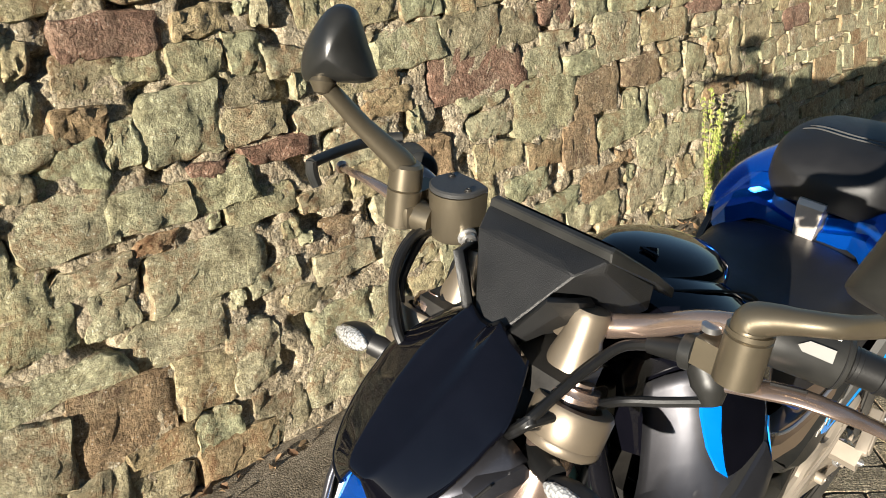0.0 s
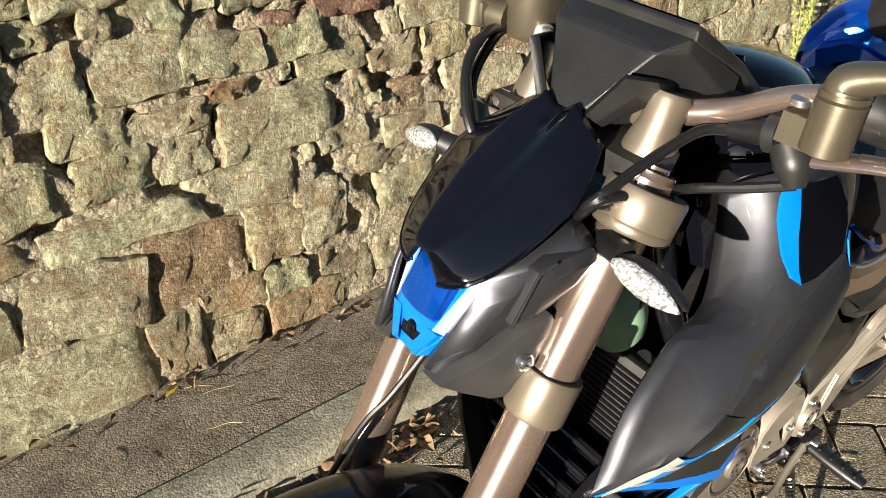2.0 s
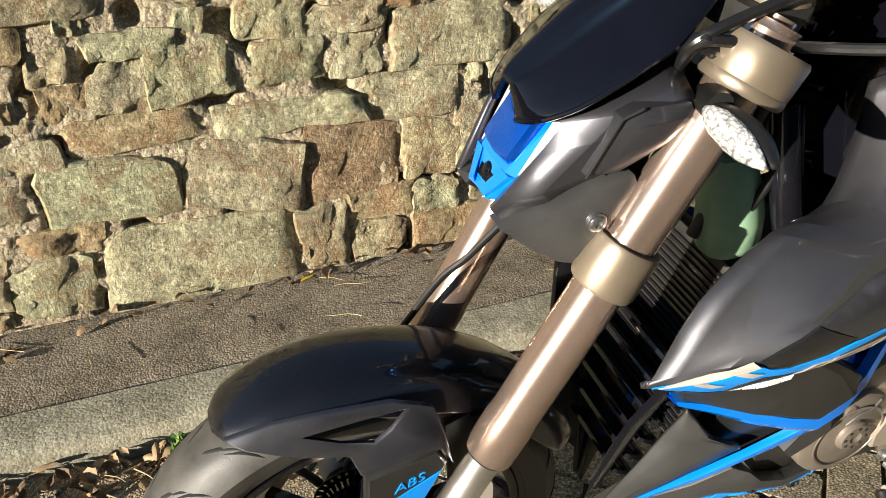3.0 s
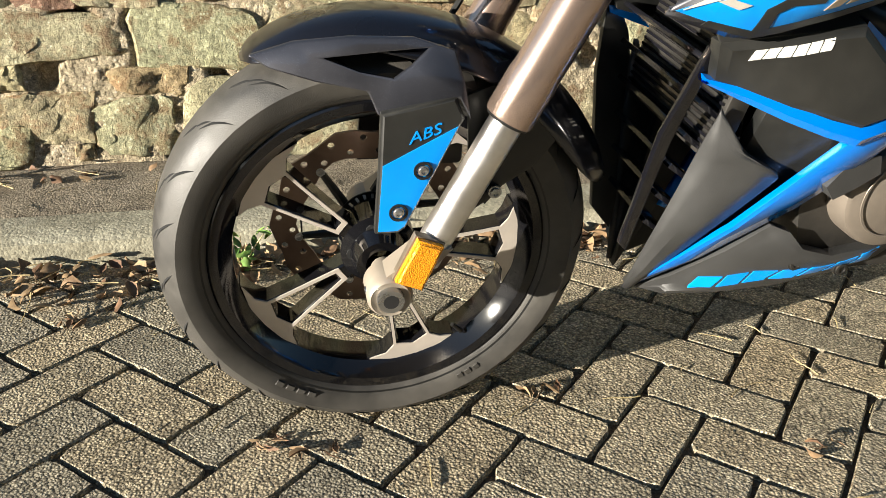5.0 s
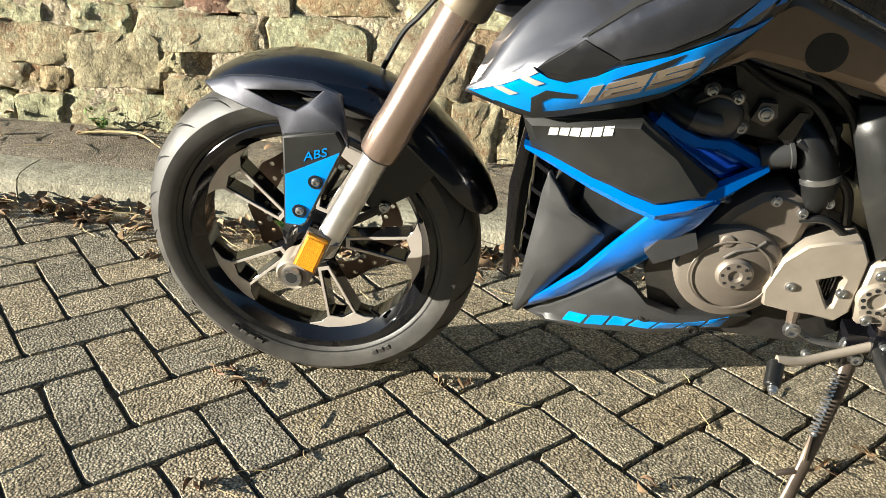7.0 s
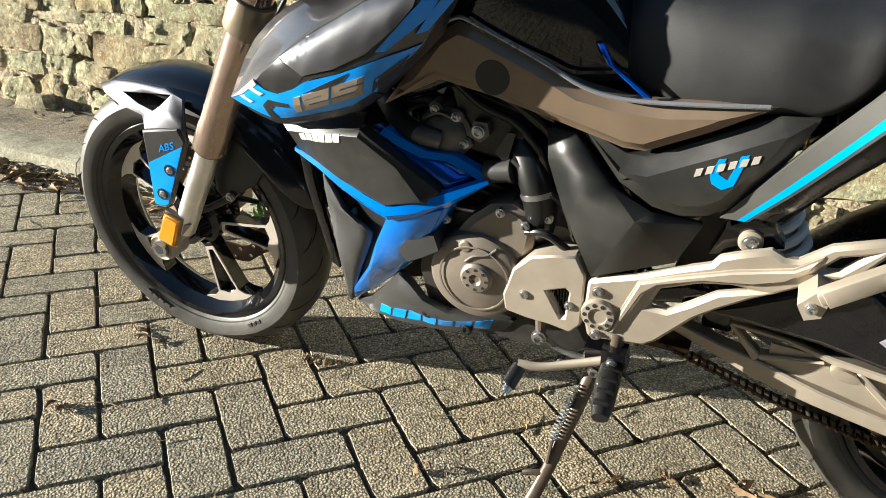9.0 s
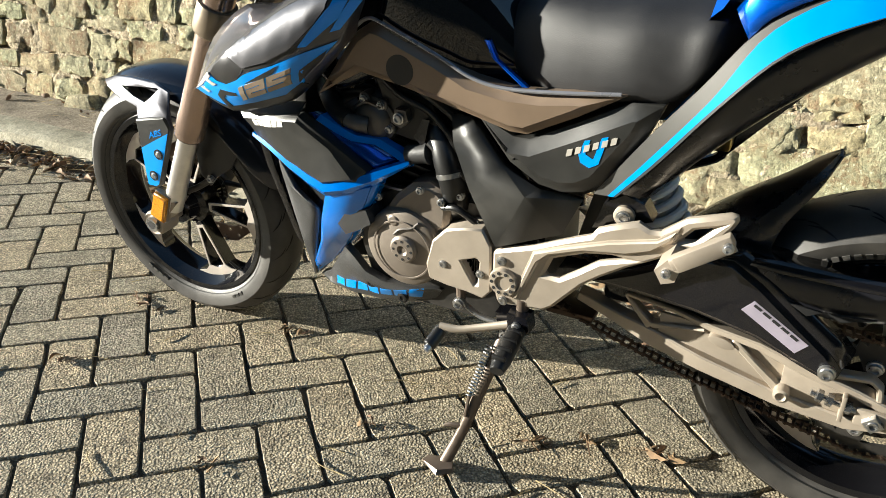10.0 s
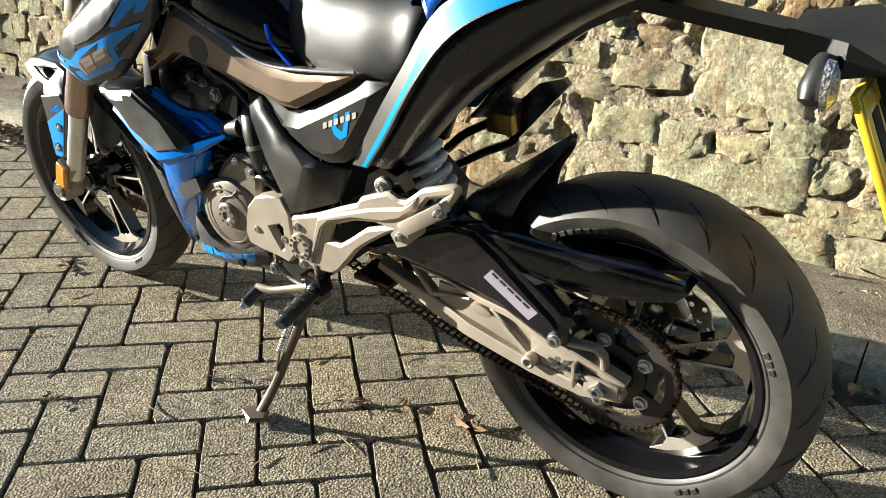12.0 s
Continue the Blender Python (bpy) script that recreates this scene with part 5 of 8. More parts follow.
for s in (-1, 1):
    def side(pts):
        return [(x, y * -s, z) for x, y, z in pts]
    # upper ledge under the visor, then the slanting lower facet down to the chin
    C_TOP, C_EDGE = [(0.192, -0.040, 0.896), (0.240, -0.062, 0.924), (0.290, -0.074, 0.952), (0.306, -0.088, 0.948)], [(0.205, -0.062, 0.896), (0.250, -0.086, 0.910), (0.294, -0.103, 0.926), (0.311, -0.108, 0.930)]
    C_MID, C_LOW = [(0.184, -0.058, 0.862), (0.228, -0.082, 0.882), (0.268, -0.096, 0.900), (0.300, -0.102, 0.904)], [(0.146, -0.042, 0.799), (0.190, -0.066, 0.824), (0.232, -0.080, 0.846), (0.262, -0.088, 0.862)]
    C_UNDER = [(0.160, -0.050, 0.786), (0.204, -0.062, 0.806), (0.244, -0.070, 0.826), (0.270, -0.076, 0.844)]
    cheek = part("cheek", sheet([side(r) for r in (C_TOP, C_EDGE, C_MID, C_LOW, C_UNDER)]), FLAKE, nose, "graphite flake headlight cheek", 8)
    thicken(cheek, 0.008, -1.0 if s < 0 else 1.0)
    scoop_pts = [(0.222, -0.087, 0.850), (0.246, -0.096, 0.912), (0.262, -0.101, 0.921), (0.306, -0.111, 0.927), (0.314, -0.113, 0.912), (0.292, -0.107, 0.884), (0.252, -0.094, 0.852)]
    sc = part("cheek_scoop", panel(side(scoop_pts)[::(-1 if s > 0 else 1)], 0.020 * -s, 0.007 * -s, 0.013, 0.0015), FLAKE, nose, "raised graphite scoop with a dark seam")
    # raised near-black strip that paints the seam's shade on the closed panel
    part("scoop_seam", tube(side([(0.2215, -0.090, 0.849), (0.2445, -0.099, 0.912), (0.262, -0.104, 0.9225)]), 0.0016, 6, 1), SHADE_INK_BLACK, sc)
    part("lower_bracket", panel(side([(0.149, -0.062, 0.786), (0.196, -0.082, 0.808), (0.232, -0.094, 0.836), (0.268, -0.100, 0.852), (0.284, -0.098, 0.824), (0.266, -0.096, 0.772), (0.246, -0.088, 0.738), (0.212, -0.076, 0.742), (0.180, -0.068, 0.762)]), 0.03 * -s, 0.008 * -s, 0.018, 0.002), PLASTIC_GREY, nose, "grey plastic lower headlight bracket")
    bolt(nose, (0.234, 0.101 * s, 0.804), 0.0085, 0.006, (0, s, 0))
    # indicator on a short rubber stalk
    ind = part("indicator", tube([(0.33, 0.100 * s, 0.925), (0.306, 0.148 * s, 0.938)], [0.017, 0.014], 14, 1, flat=0.8), RUBBER_DARK, bike, "front indicator, clear lens on a black stalk")
    aim = Matrix(((0.94, 0.10, 0.06), (0.06 * s, 0.97 * s, 0.10 * s), (0.0, -0.22, 0.97))).to_4x4()
    at = Vector((0.302, 0.184, 0.930)) if s > 0 else Vector((0.296, -0.184, 0.930))
    leaf = [(-0.050, 0), (-0.047, 0.006), (-0.038, 0.0135), (-0.022, 0.0195), (0, 0.0215), (0.020, 0.0185), (0.038, 0.011), (0.049, 0.004), (0.052, 0)]
    part("indicator_body", turned(lathe([(a, r * 0.97) for a, r in leaf], (0, 0, 0), (0, 1, 0), 24), Matrix.Translation(at + Vector((0.010, 0, 0))) @ aim @ Matrix.Diagonal((0.95, 0.84, 0.68, 1))), RUBBER_DARK, ind)
    part("lens", turned(lathe([(a * 0.97, r) for a, r in leaf], (0, 0, 0), (0, 1, 0), 24), Matrix.Translation(at) @ aim @ Matrix.Diagonal((0.55, 0.84, 0.68, 1))), CLEAR, ind, "faceted clear indicator lens")
# blue mask between the cheeks, set out along its own slope
UP, OUT = Vector((0.523, 0, 0.852)), Vector((-0.852, 0, 0.523))


def on_mask(u, y, h):
    return Vector((0.150, y, 0.799)) + UP * u + OUT * h


mask = part("blue_mask", hull([on_mask(u, y * s, h) for s in (-1, 1) for u, y, h in ((0.0, 0.022, 0.0), (0.006, 0.030, -0.006), (0.034, 0.043, 0.0), (0.040, 0.046, -0.010), (0.118, 0.047, -0.002), (0.118, 0.050, -0.012), (0.002, 0.020, -0.014), (0.036, 0.030, 0.006))]), BLUE, nose, "bright blue headlight mask", 12)
field_bm = hull([on_mask(u, y * s, h) for s in (-1, 1) for u, y, h in ((0.043, 0.027, 0.004), (0.050, 0.034, -0.002), (0.052, 0.030, 0.014), (0.047, 0.022, 0.012), (0.118, 0.032, 0.010), (0.118, 0.036, -0.004))] + [on_mask(0.041, 0, 0.006), on_mask(0.046, 0, 0.0145), on_mask(0.118, 0, 0.012)])
soften(field_bm, 0.002, 2, 20)
part("lens_field", field_bm, BLUE_DEEP, mask, "raised deep blue lamp field", 25)
part("lamp_slot", hull([on_mask(u, y * s, h) for s in (-1, 1) for u, y, h in ((0.010, 0.010, -0.004), (0.012, 0.013, 0.0035), (0.034, 0.018, 0.0045), (0.036, 0.015, -0.004))]), GLOSS, mask, "dark lamp slot")
part("lamp_lens", lathe([(0, 0.009), (0.002, 0.008), (0.004, 0.005), (0.0045, 0)], on_mask(0.024, 0.0, 0.0030), OUT, 20), GLOSS, mask, "small round dark lamp lens")
for s in (-1, 1):
    part("chin_bar", hull([on_mask(u, y * s, h) for u, y, h in ((-0.002, 0.012, -0.004), (0.0, 0.020, 0.004), (0.036, 0.040, 0.006), (0.040, 0.046, -0.004), (0.036, 0.024, 0.007), (0.006, 0.010, 0.006))]), BLUE, mask)
    part("day_lamp", hull([on_mask(u, y * s, h) for u, y, h in ((0.118, 0.046, 0.002), (0.118, 0.060, -0.004), (0.098, 0.058, -0.002), (0.030, 0.047, -0.006), (0.034, 0.044, 0.0), (0.104, 0.047, 0.003), (0.118, 0.052, -0.014), (0.034, 0.044, -0.014))]), LAMP_WHITE, mask, "milky white strip lamp at the mask's edge", 20)

# ---- instrument shroud
SHROUD = ((0.352, 1.022, 0.019), (0.360, 1.004, 0.011), (0.410, 1.102, 0.043), (0.402, 1.096, 0.070), (0.430, 1.096, 0.088), (0.436, 1.109, 0.087), (0.506, 1.060, 0.102), (0.492, 1.036, 0.108), (0.440, 1.012, 0.066))
sh_bm = hull([(x, y, z) for x, z, w in SHROUD for y in (-w, w)])
soften(sh_bm, 0.0015, 1, 8)
sh = part("instrument_shroud", sh_bm, GRAINED, bike, "black grained plastic instrument shroud", 6)
rim_bm = hull([(x, y, z) for x, z, w in ((0.436, 1.106, 0.0885), (0.438, 1.118, 0.0870), (0.446, 1.120, 0.0850), (0.508, 1.074, 0.1020), (0.510, 1.060, 0.1035), (0.566, 1.030, 0.094), (0.566, 1.016, 0.094)) for y in (-w, w)])
soften(rim_bm, 0.0015, 1, 12)
rim = part("screen_bezel", rim_bm, PLASTIC, sh, "black screen surround", 12)
part("screen_glass", hull([(x, y, z) for x, z, w in ((0.448, 1.1205, 0.078), (0.506, 1.0785, 0.090), (0.556, 1.0385, 0.084)) for y in (-w, w)] + [(0.50, 0, 1.07)]), GLOSS, sh, "dark glossy instrument glass", 20)
for s in (-1, 1):
    lip_rows = [[(0.352, -0.016, 1.014), (0.372, -0.062, 1.079), (0.400, -0.074, 1.073), (0.424, -0.078, 1.066)],
                [(0.346, -0.022, 1.010), (0.366, -0.068, 1.078), (0.398, -0.082, 1.071), (0.424, -0.084, 1.062)],
                [(0.349, -0.022, 0.998), (0.382, -0.072, 1.058), (0.404, -0.084, 1.058), (0.426, -0.084, 1.052)],
                [(0.356, -0.016, 0.992), (0.396, -0.076, 1.044), (0.410, -0.080, 1.040), (0.430, -0.080, 1.038)]]
    lip = part("shroud_lip", sheet([[Vector((x, y * -s, z)) for x, y, z in r] for r in lip_rows]), GRAINED, sh, "", 10)
    thicken(lip, 0.004, 1.0 if s > 0 else -1.0)
part("key_switch", lathe([(0, 0.022), (0.02, 0.022), (0.024, 0.018), (0.026, 0)], (0.46, 0, 0.985), (0, 0, 1), 20), DARK_METAL, bike)

# ---- handlebar and controls
OUTLINE = ((-0.052, -0.030), (-0.040, 0.004), (-0.030, 0.034), (-0.020, 0.054), (0.006, 0.056), (0.028, 0.036), (0.048, 0.004), (0.055, -0.022), (0.050, -0.044), (0.010, -0.042), (-0.04, -0.038))
OUTLINE = [(a * 0.84, b * 0.88) for a, b in OUTLINE]
bar = part("handlebar", tube([(0.535, -0.385, 1.060), (0.490, -0.30, 1.082), (0.458, -0.235, 1.094), (0.452, -0.19, 1.082), (0.450, -0.14, 1.052), (0.432, -0.085, 1.034), (0.428, 0, 1.030), (0.432, 0.085, 1.034), (0.450, 0.14, 1.052), (0.452, 0.19, 1.082), (0.458, 0.235, 1.094), (0.490, 0.30, 1.082), (0.535, 0.385, 1.060)],
                             [0.011, 0.011, 0.011, 0.011, 0.0125, 0.0145, 0.0145, 0.0145, 0.0125, 0.011, 0.011, 0.011, 0.011], 16, 6), FORK_BRONZE, bike, "bronze tapered handlebar with black grips")
for s in (-1, 1):
    part("bar_clamp", merge(box(0.405, 0.455, 0.060 * s - 0.014 if s > 0 else -0.074, 0.074 if s > 0 else -0.046, 1.012, 1.052, 0.005)), SAND_GOLD, bar)
    g0, g1 = Vector((0.495, 0.305 * s, 1.081)), Vector((0.540, 0.395 * s, 1.058))
    grip = part("grip", tube([g0, g0.lerp(g1, 0.06), g0.lerp(g1, 0.5), g0.lerp(g1, 0.94), g1], [0.020, 0.0175, 0.0165, 0.0175, 0.019], 20, 4), RUBBER_DARK, bar, "ribbed black rubber grip")
    for k in range(3):
        c = g0.lerp(g1, 0.12 + 0.24 * k)
        part("grip_rib", lathe([(-0.003, 0.0165), (-0.002, 0.0178), (0.002, 0.0178), (0.003, 0.0165)], c, g1 - g0, 20), RUBBER_DARK, grip)
    part("bar_end", lathe([(0, 0.017), (0.012, 0.017), (0.016, 0.010), (0.017, 0)], g1, g1 - g0, 18), DARK_METAL, bar)
    # switch housing
    c0, c1 = Vector((0.462, 0.242 * s, 1.092)), Vector((0.498, 0.311 * s, 1.078))
    sw = part("switch_housing", tube([c0, c0.lerp(c1, 0.02), c0.lerp(c1, 0.06), c0.lerp(c1, 0.90), c0.lerp(c1, 0.97), c1], [0.020, 0.0245, 0.027, 0.0275, 0.0255, 0.021], 24, 1, flat=0.92), PLASTIC, bar, "black switch housing")
    d = (c1 - c0).normalized()
    fr = Vector((-0.80, -0.20, 0.56)).normalized()
    across = fr.cross(d).normalized()
    for at, key, colour, label in ((0.68, ((-0.017, 0.000), (-0.008, 0.0065), (0.015, 0.0060), (0.015, -0.0060), (-0.012, -0.0045)), KEY_GREY if s < 0 else PLASTIC_GREY, "pale grey rocker key"), (0.80, ((-0.005, 0.020), (0.006, 0.021), (0.006, 0.016), (-0.005, 0.016)), WHITE_PRINT, "white key")):
        part("switch_key", hull([c0.lerp(c1, at) + d * u + across * v + fr * h for u, v in key for h in ((0.014, 0.0295) if at < 0.7 else (0.008, 0.022))]), colour, sw, label)
    part("housing_seam", lathe([(-0.0006, 0.0262), (-0.0006, 0.0279), (0.0006, 0.0279), (0.0006, 0.0262)], c0.lerp(c1, 0.90), d, 24, closed=True), SHADE_INK_BLACK, sw)
    # mirror on its stem
    stem_base = Vector((0.428, -0.248, 1.118)) if s < 0 else Vector((0.402, 0.200, 1.112))
    perch = part("lever_perch", merge(lathe([(-0.060, 0.018), (-0.058, 0.0215), (-0.012, 0.0215), (-0.011, 0.0195), (-0.009, 0.0215)] + ([(-0.004, 0.0215)] if s < 0 else [(0.018, 0.0205), (0.022, 0.017)]), stem_base, (0.12, 0, 1), 28),
                                      hull([stem_base + Vector(v) for v in ((0.0, -0.012, -0.045), (0.0, 0.012, -0.045), (0.0, -0.012, -0.018), (0.0, 0.012, -0.018), (0.052, -0.014, -0.038), (0.052, 0.014, -0.038), (0.052, -0.014, -0.012), (0.052, 0.014, -0.012))])), OLIVE, bar, "bronze lever and mirror perch")
    if s < 0:
        stem = [stem_base + Vector((-0.001, 0, -0.008)), stem_base + Vector((0, -0.001, 0.004)), stem_base + Vector((0.002, -0.018, 0.013)), stem_base + Vector((0.004, -0.036, 0.019)), Vector((0.438, -0.322, 1.149)), Vector((0.424, -0.362, 1.178))]
        head = Vector((0.356, -0.372, 1.250))
    else:
        stem = [stem_base + Vector((0, 0, 0.006)), stem_base + Vector((-0.004, 0.004, 0.022)), Vector((0.362, 0.230, 1.180)), Vector((0.322, 0.252, 1.236))]
        head = Vector((0.342, 0.250, 1.268))
    mr = part("mirror", tube(stem, [0.0212, 0.0205, 0.0165, 0.0138, 0.0122, 0.0105] if s < 0 else [0.018, 0.0175, 0.0125, 0.0105], 18, 5, flat=0.85 if s < 0 else 0.75), OLIVE, bar, "rear-view mirror on a bronze stem")
    part("ball_joint", lathe([(-0.015, 0), (-0.012, 0.009), (0, 0.0155), (0.012, 0.009), (0.015, 0)], stem[-1], (0.3, 0.2, 1), 18), OLIVE, mr)
    shell = []
    for x, k in ((-0.034, 0.05), (-0.030, 0.45), (-0.016, 0.80), (0.0, 0.98), (0.012, 1.0), (0.018, 0.96)):
        shell.append([head + Vector((x, k * s * a, k * b)) for a, b in OUTLINE])
    shell_bm = sheet([smooth_path(r + [r[0]], 3)[:-1] for r in shell], cyclic=True)
    shell_bm.faces.new([v for v in shell_bm.verts][:33])
    bmesh.ops.rotate(shell_bm, cent=head, matrix=Matrix.Rotation(radians(34 if s > 0 else -10), 3, "Z"), verts=shell_bm.verts)
    part("mirror_shell", shell_bm, PLASTIC, mr, "black tapered mirror housing", 40)
    gl = bmesh.new()
    ring = [gl.verts.new(head + Vector((0.0165, 0.955 * s * a, 0.955 * b))) for a, b in OUTLINE]
    face = gl.faces.new(ring)
    bmesh.ops.extrude_face_region(gl, geom=[face])
    bmesh.ops.rotate(gl, cent=head, matrix=Matrix.Rotation(radians(34 if s > 0 else -10), 3, "Z"), verts=gl.verts)
    part("mirror_face", gl, MIRROR_GLASS, mr, "silvered mirror glass", 0)

# left lever and clutch cable
lv = part("clutch_lever", tube([(0.436, -0.238, 1.044), (0.440, -0.268, 1.052), (0.446, -0.298, 1.058), (0.456, -0.328, 1.056), (0.474, -0.350, 1.046), (0.488, -0.380, 1.036), (0.490, -0.410, 1.034)], [0.015, 0.0145, 0.013, 0.0115, 0.0105, 0.0095, 0.011], 14, 5, flat=0.5, up=(0, 0, 1)), FORK_BRONZE, bar, "bronze clutch lever")
# dark strip on the lever, its colour standing in for a slot's shade
part("lever_slot_shade", tube([(0.440, -0.272, 1.0612), (0.446, -0.302, 1.0665)], [0.0034, 0.003], 8, 1, flat=0.5), SHADE_INK_BLACK, lv)
part("cable_boot", tube([(0.452, -0.196, 1.046), (0.450, -0.178, 1.042), (0.447, -0.160, 1.037), (0.444, -0.143, 1.033)], [0.015, 0.0135, 0.0115, 0.0095], 14, 4), RUBBER_DARK, bar)
part("adjuster_ring", lathe([(-0.007, 0.017), (-0.006, 0.0195), (0.006, 0.0195), (0.007, 0.016)], (0.4515, -0.186, 1.044), (0.1, -1, 0.15), 20), PLASTIC, bar)
part("adjuster_boot", tube([(0.452, -0.200, 1.040), (0.448, -0.214, 1.022), (0.444, -0.222, 1.004)], [0.018, 0.019, 0.010], 12, 3), PLASTIC, bar)
part("perch_block", hull([(0.436 + dx, y, 1.066 + dz) for dx, dz in ((-0.014, -0.014), (0.014, -0.014), (0.016, 0.012), (-0.010, 0.014)) for y in (-0.236, -0.200)]), OLIVE, bar, "bronze cable perch block")
part("bracket_bolt", lathe([(0, 0.010), (0.006, 0.010), (0.008, 0.007), (0.008, 0.0)], (0.444, -0.205, 1.083), (0, 0, 1), 16), STEEL, bar)
# right: master cylinder, lever, guard
def d_shape(x, y, r, k=1.0):
    """Outline of the reservoir: straight inner side, round outer side."""
    out = [(x + k * 0.020, y - k * 0.030), (x + k * 0.024, y - k * 0.010), (x + k * 0.024, y + k * 0.030)]
    for j in range(13):
        a = radians(75 + 210 * j / 12)
        out.append((x - 0.004 + k * r * 0.92 * math.cos(a), y + 0.002 + k * r * math.sin(a)))
    return out


mc = part("master_cylinder", merge(hull([(x, y, z) for z, k in ((1.046, 0.86), (1.052, 0.95), (1.108, 1.0)) for x, y in d_shape(0.440, 0.144, 0.034, k)]),
                                   tube([(0.414, 0.160, 1.066), (0.404, 0.190, 1.068), (0.402, 0.212, 1.070)], [0.020, 0.018, 0.018], 16, 3), box(0.384, 0.424, 0.176, 0.224, 1.054, 1.086, 0.008)), OLIVE, bar, "bronze brake master cylinder with reservoir", 30)
part("reservoir_lid", hull([(x, y, z) for z, k in ((1.1095, 1.0), (1.114, 1.0), (1.116, 0.93)) for x, y in d_shape(0.440, 0.144, 0.034, k)]), PLASTIC_GREY, mc, "dark reservoir lid", 30)
for c in ((0.432, 0.120, 1.116), (0.448, 0.166, 1.116)):
    bolt(mc, c, 0.004, 0.003, (0, 0, 1), DARK_METAL)
bolt(mc, (0.430, 0.116, 1.058), 0.010, 0.012, (-0.5, -0.8, -0.1), STEEL, "banjo_bolt")
part("brake_lever", merge(tube([(0.410, 0.222, 1.074), (0.416, 0.275, 1.074), (0.428, 0.335, 1.066), (0.446, 0.392, 1.052), (0.450, 0.402, 1.050)], [0.010, 0.009, 0.0078, 0.0066, 0.0068], 14, 4, flat=0.7, up=(0, 0, 1)), lathe([(-0.010, 0), (-0.007, 0.007), (0, 0.010), (0.007, 0.007), (0.010, 0)], (0.451, 0.406, 1.049), (0.3, 0.9, -0.2), 14)), FORK_BRONZE, bar, "bronze brake lever with a ball end")
gd = part("lever_guard", tube([(0.548, 0.385, 1.078), (0.520, 0.402, 1.078), (0.480, 0.404, 1.078), (0.430, 0.394, 1.080), (0.380, 0.378, 1.082)], [0.010, 0.009, 0.008, 0.008, 0.008], 12, 4), PLASTIC, bar, "black lever guard arm")
part("guard_tip", tube([(0.381, 0.378, 1.086), (0.379, 0.376, 1.070), (0.382, 0.369, 1.050)], [0.008, 0.009, 0.0075], 10, 2), PLASTIC, gd)
# cables and hoses
for nm, pts, r in (("clutch_cable", [(0.444, -0.145, 1.033), (0.420, -0.126, 1.031), (0.385, -0.117, 1.018), (0.345, -0.113, 1.004), (0.306, -0.110, 0.988), (0.300, -0.094, 0.966), (0.325, -0.06, 0.92)], 0.0058),
                   ("switch_loom", [(0.446, -0.222, 1.006), (0.428, -0.182, 0.990), (0.402, -0.142, 0.979), (0.352, -0.124, 0.980), (0.306, -0.112, 0.984), (0.302, -0.092, 0.960), (0.33, -0.05, 0.91)], 0.0055),
                   ("brake_hose", [(0.428, 0.112, 1.050), (0.405, 0.108, 1.030), (0.380, 0.095, 1.006), (0.350, 0.080, 0.985), (0.33, 0.07, 0.95)], 0.006),
                   ("throttle_cable", [(0.425, 0.165, 1.052), (0.378, 0.155, 1.058), (0.338, 0.138, 1.040), (0.312, 0.112, 1.016), (0.296, 0.080, 0.985), (0.31, 0.05, 0.94)], 0.0060),
                   ("throttle_cable", [(0.430, 0.180, 1.050), (0.384, 0.168, 1.050), (0.345, 0.150, 1.030), (0.322, 0.120, 1.004), (0.308, 0.086, 0.97), (0.32, 0.05, 0.93)], 0.0060),
                   ("switch_cable", [(0.436, 0.172, 1.056), (0.396, 0.162, 1.046), (0.356, 0.150, 1.012), (0.336, 0.128, 0.984), (0.322, 0.10, 0.95), (0.33, 0.06, 0.92)], 0.006),
                   ("wiring", [(0.300, -0.100, 0.978), (0.318, -0.108, 0.972), (0.330, -0.094, 0.958), (0.34, -0.07, 0.93)], 0.006)):
    part(nm, tube(pts, r, 10, 6), RUBBER_DARK, bar)
for c, r in (((0.306, -0.110, 0.986), 0.007), ((0.300, 0.095, 0.998), 0.007)):
    part("cable_tie", lathe([(-0.004, r), (0.004, r)], c, (0.4, 0.5, 0.7), 14), RUBBER_DARK, bar)

# ---- tank and side shrouds
tank_rows = []
for x, zt, w, zb in ((0.520, 0.935, 0.070, 0.80), (0.538, 0.980, 0.112, 0.80), (0.570, 1.004, 0.150, 0.79), (0.630, 1.010, 0.168, 0.78), (0.700, 0.990, 0.172, 0.76), (0.760, 0.945, 0.160, 0.74), (0.805, 0.885, 0.140, 0.72), (0.850, 0.815, 0.120, 0.70)):
    half = [(1.0, zb), (1.0, zb + (zt - zb) * 0.45), (0.90, zb + (zt - zb) * 0.78), (0.66, zb + (zt - zb) * 0.93), (0.34, zb + (zt - zb) * 0.99), (0.0, zt)]
    tank_rows.append([Vector((x, -w * f, z)) for f, z in half] + [Vector((x, w * f, z)) for f, z in half[-2::-1]])
tank = part("fuel_tank", sheet(fine_rows(tank_rows, 3, 4)), GLOSS, bike, "gloss black fuel tank with graphite and blue side shrouds", 40)
part("filler_cover", turned(lathe([(-0.02, 0.100), (0.002, 0.100), (0.012, 0.094), (0.024, 0.074), (0.032, 0.042), (0.035, 0)], (0, 0, 0), (0, 0, 1), 48), Matrix.Translation((0.690, 0.004, 0.986)) @ Matrix.Rotation(radians(12), 4, "Y") @ Matrix.Diagonal((1.05, 0.90, 1, 1))), GLOSS, tank, "domed gloss black filler cover")
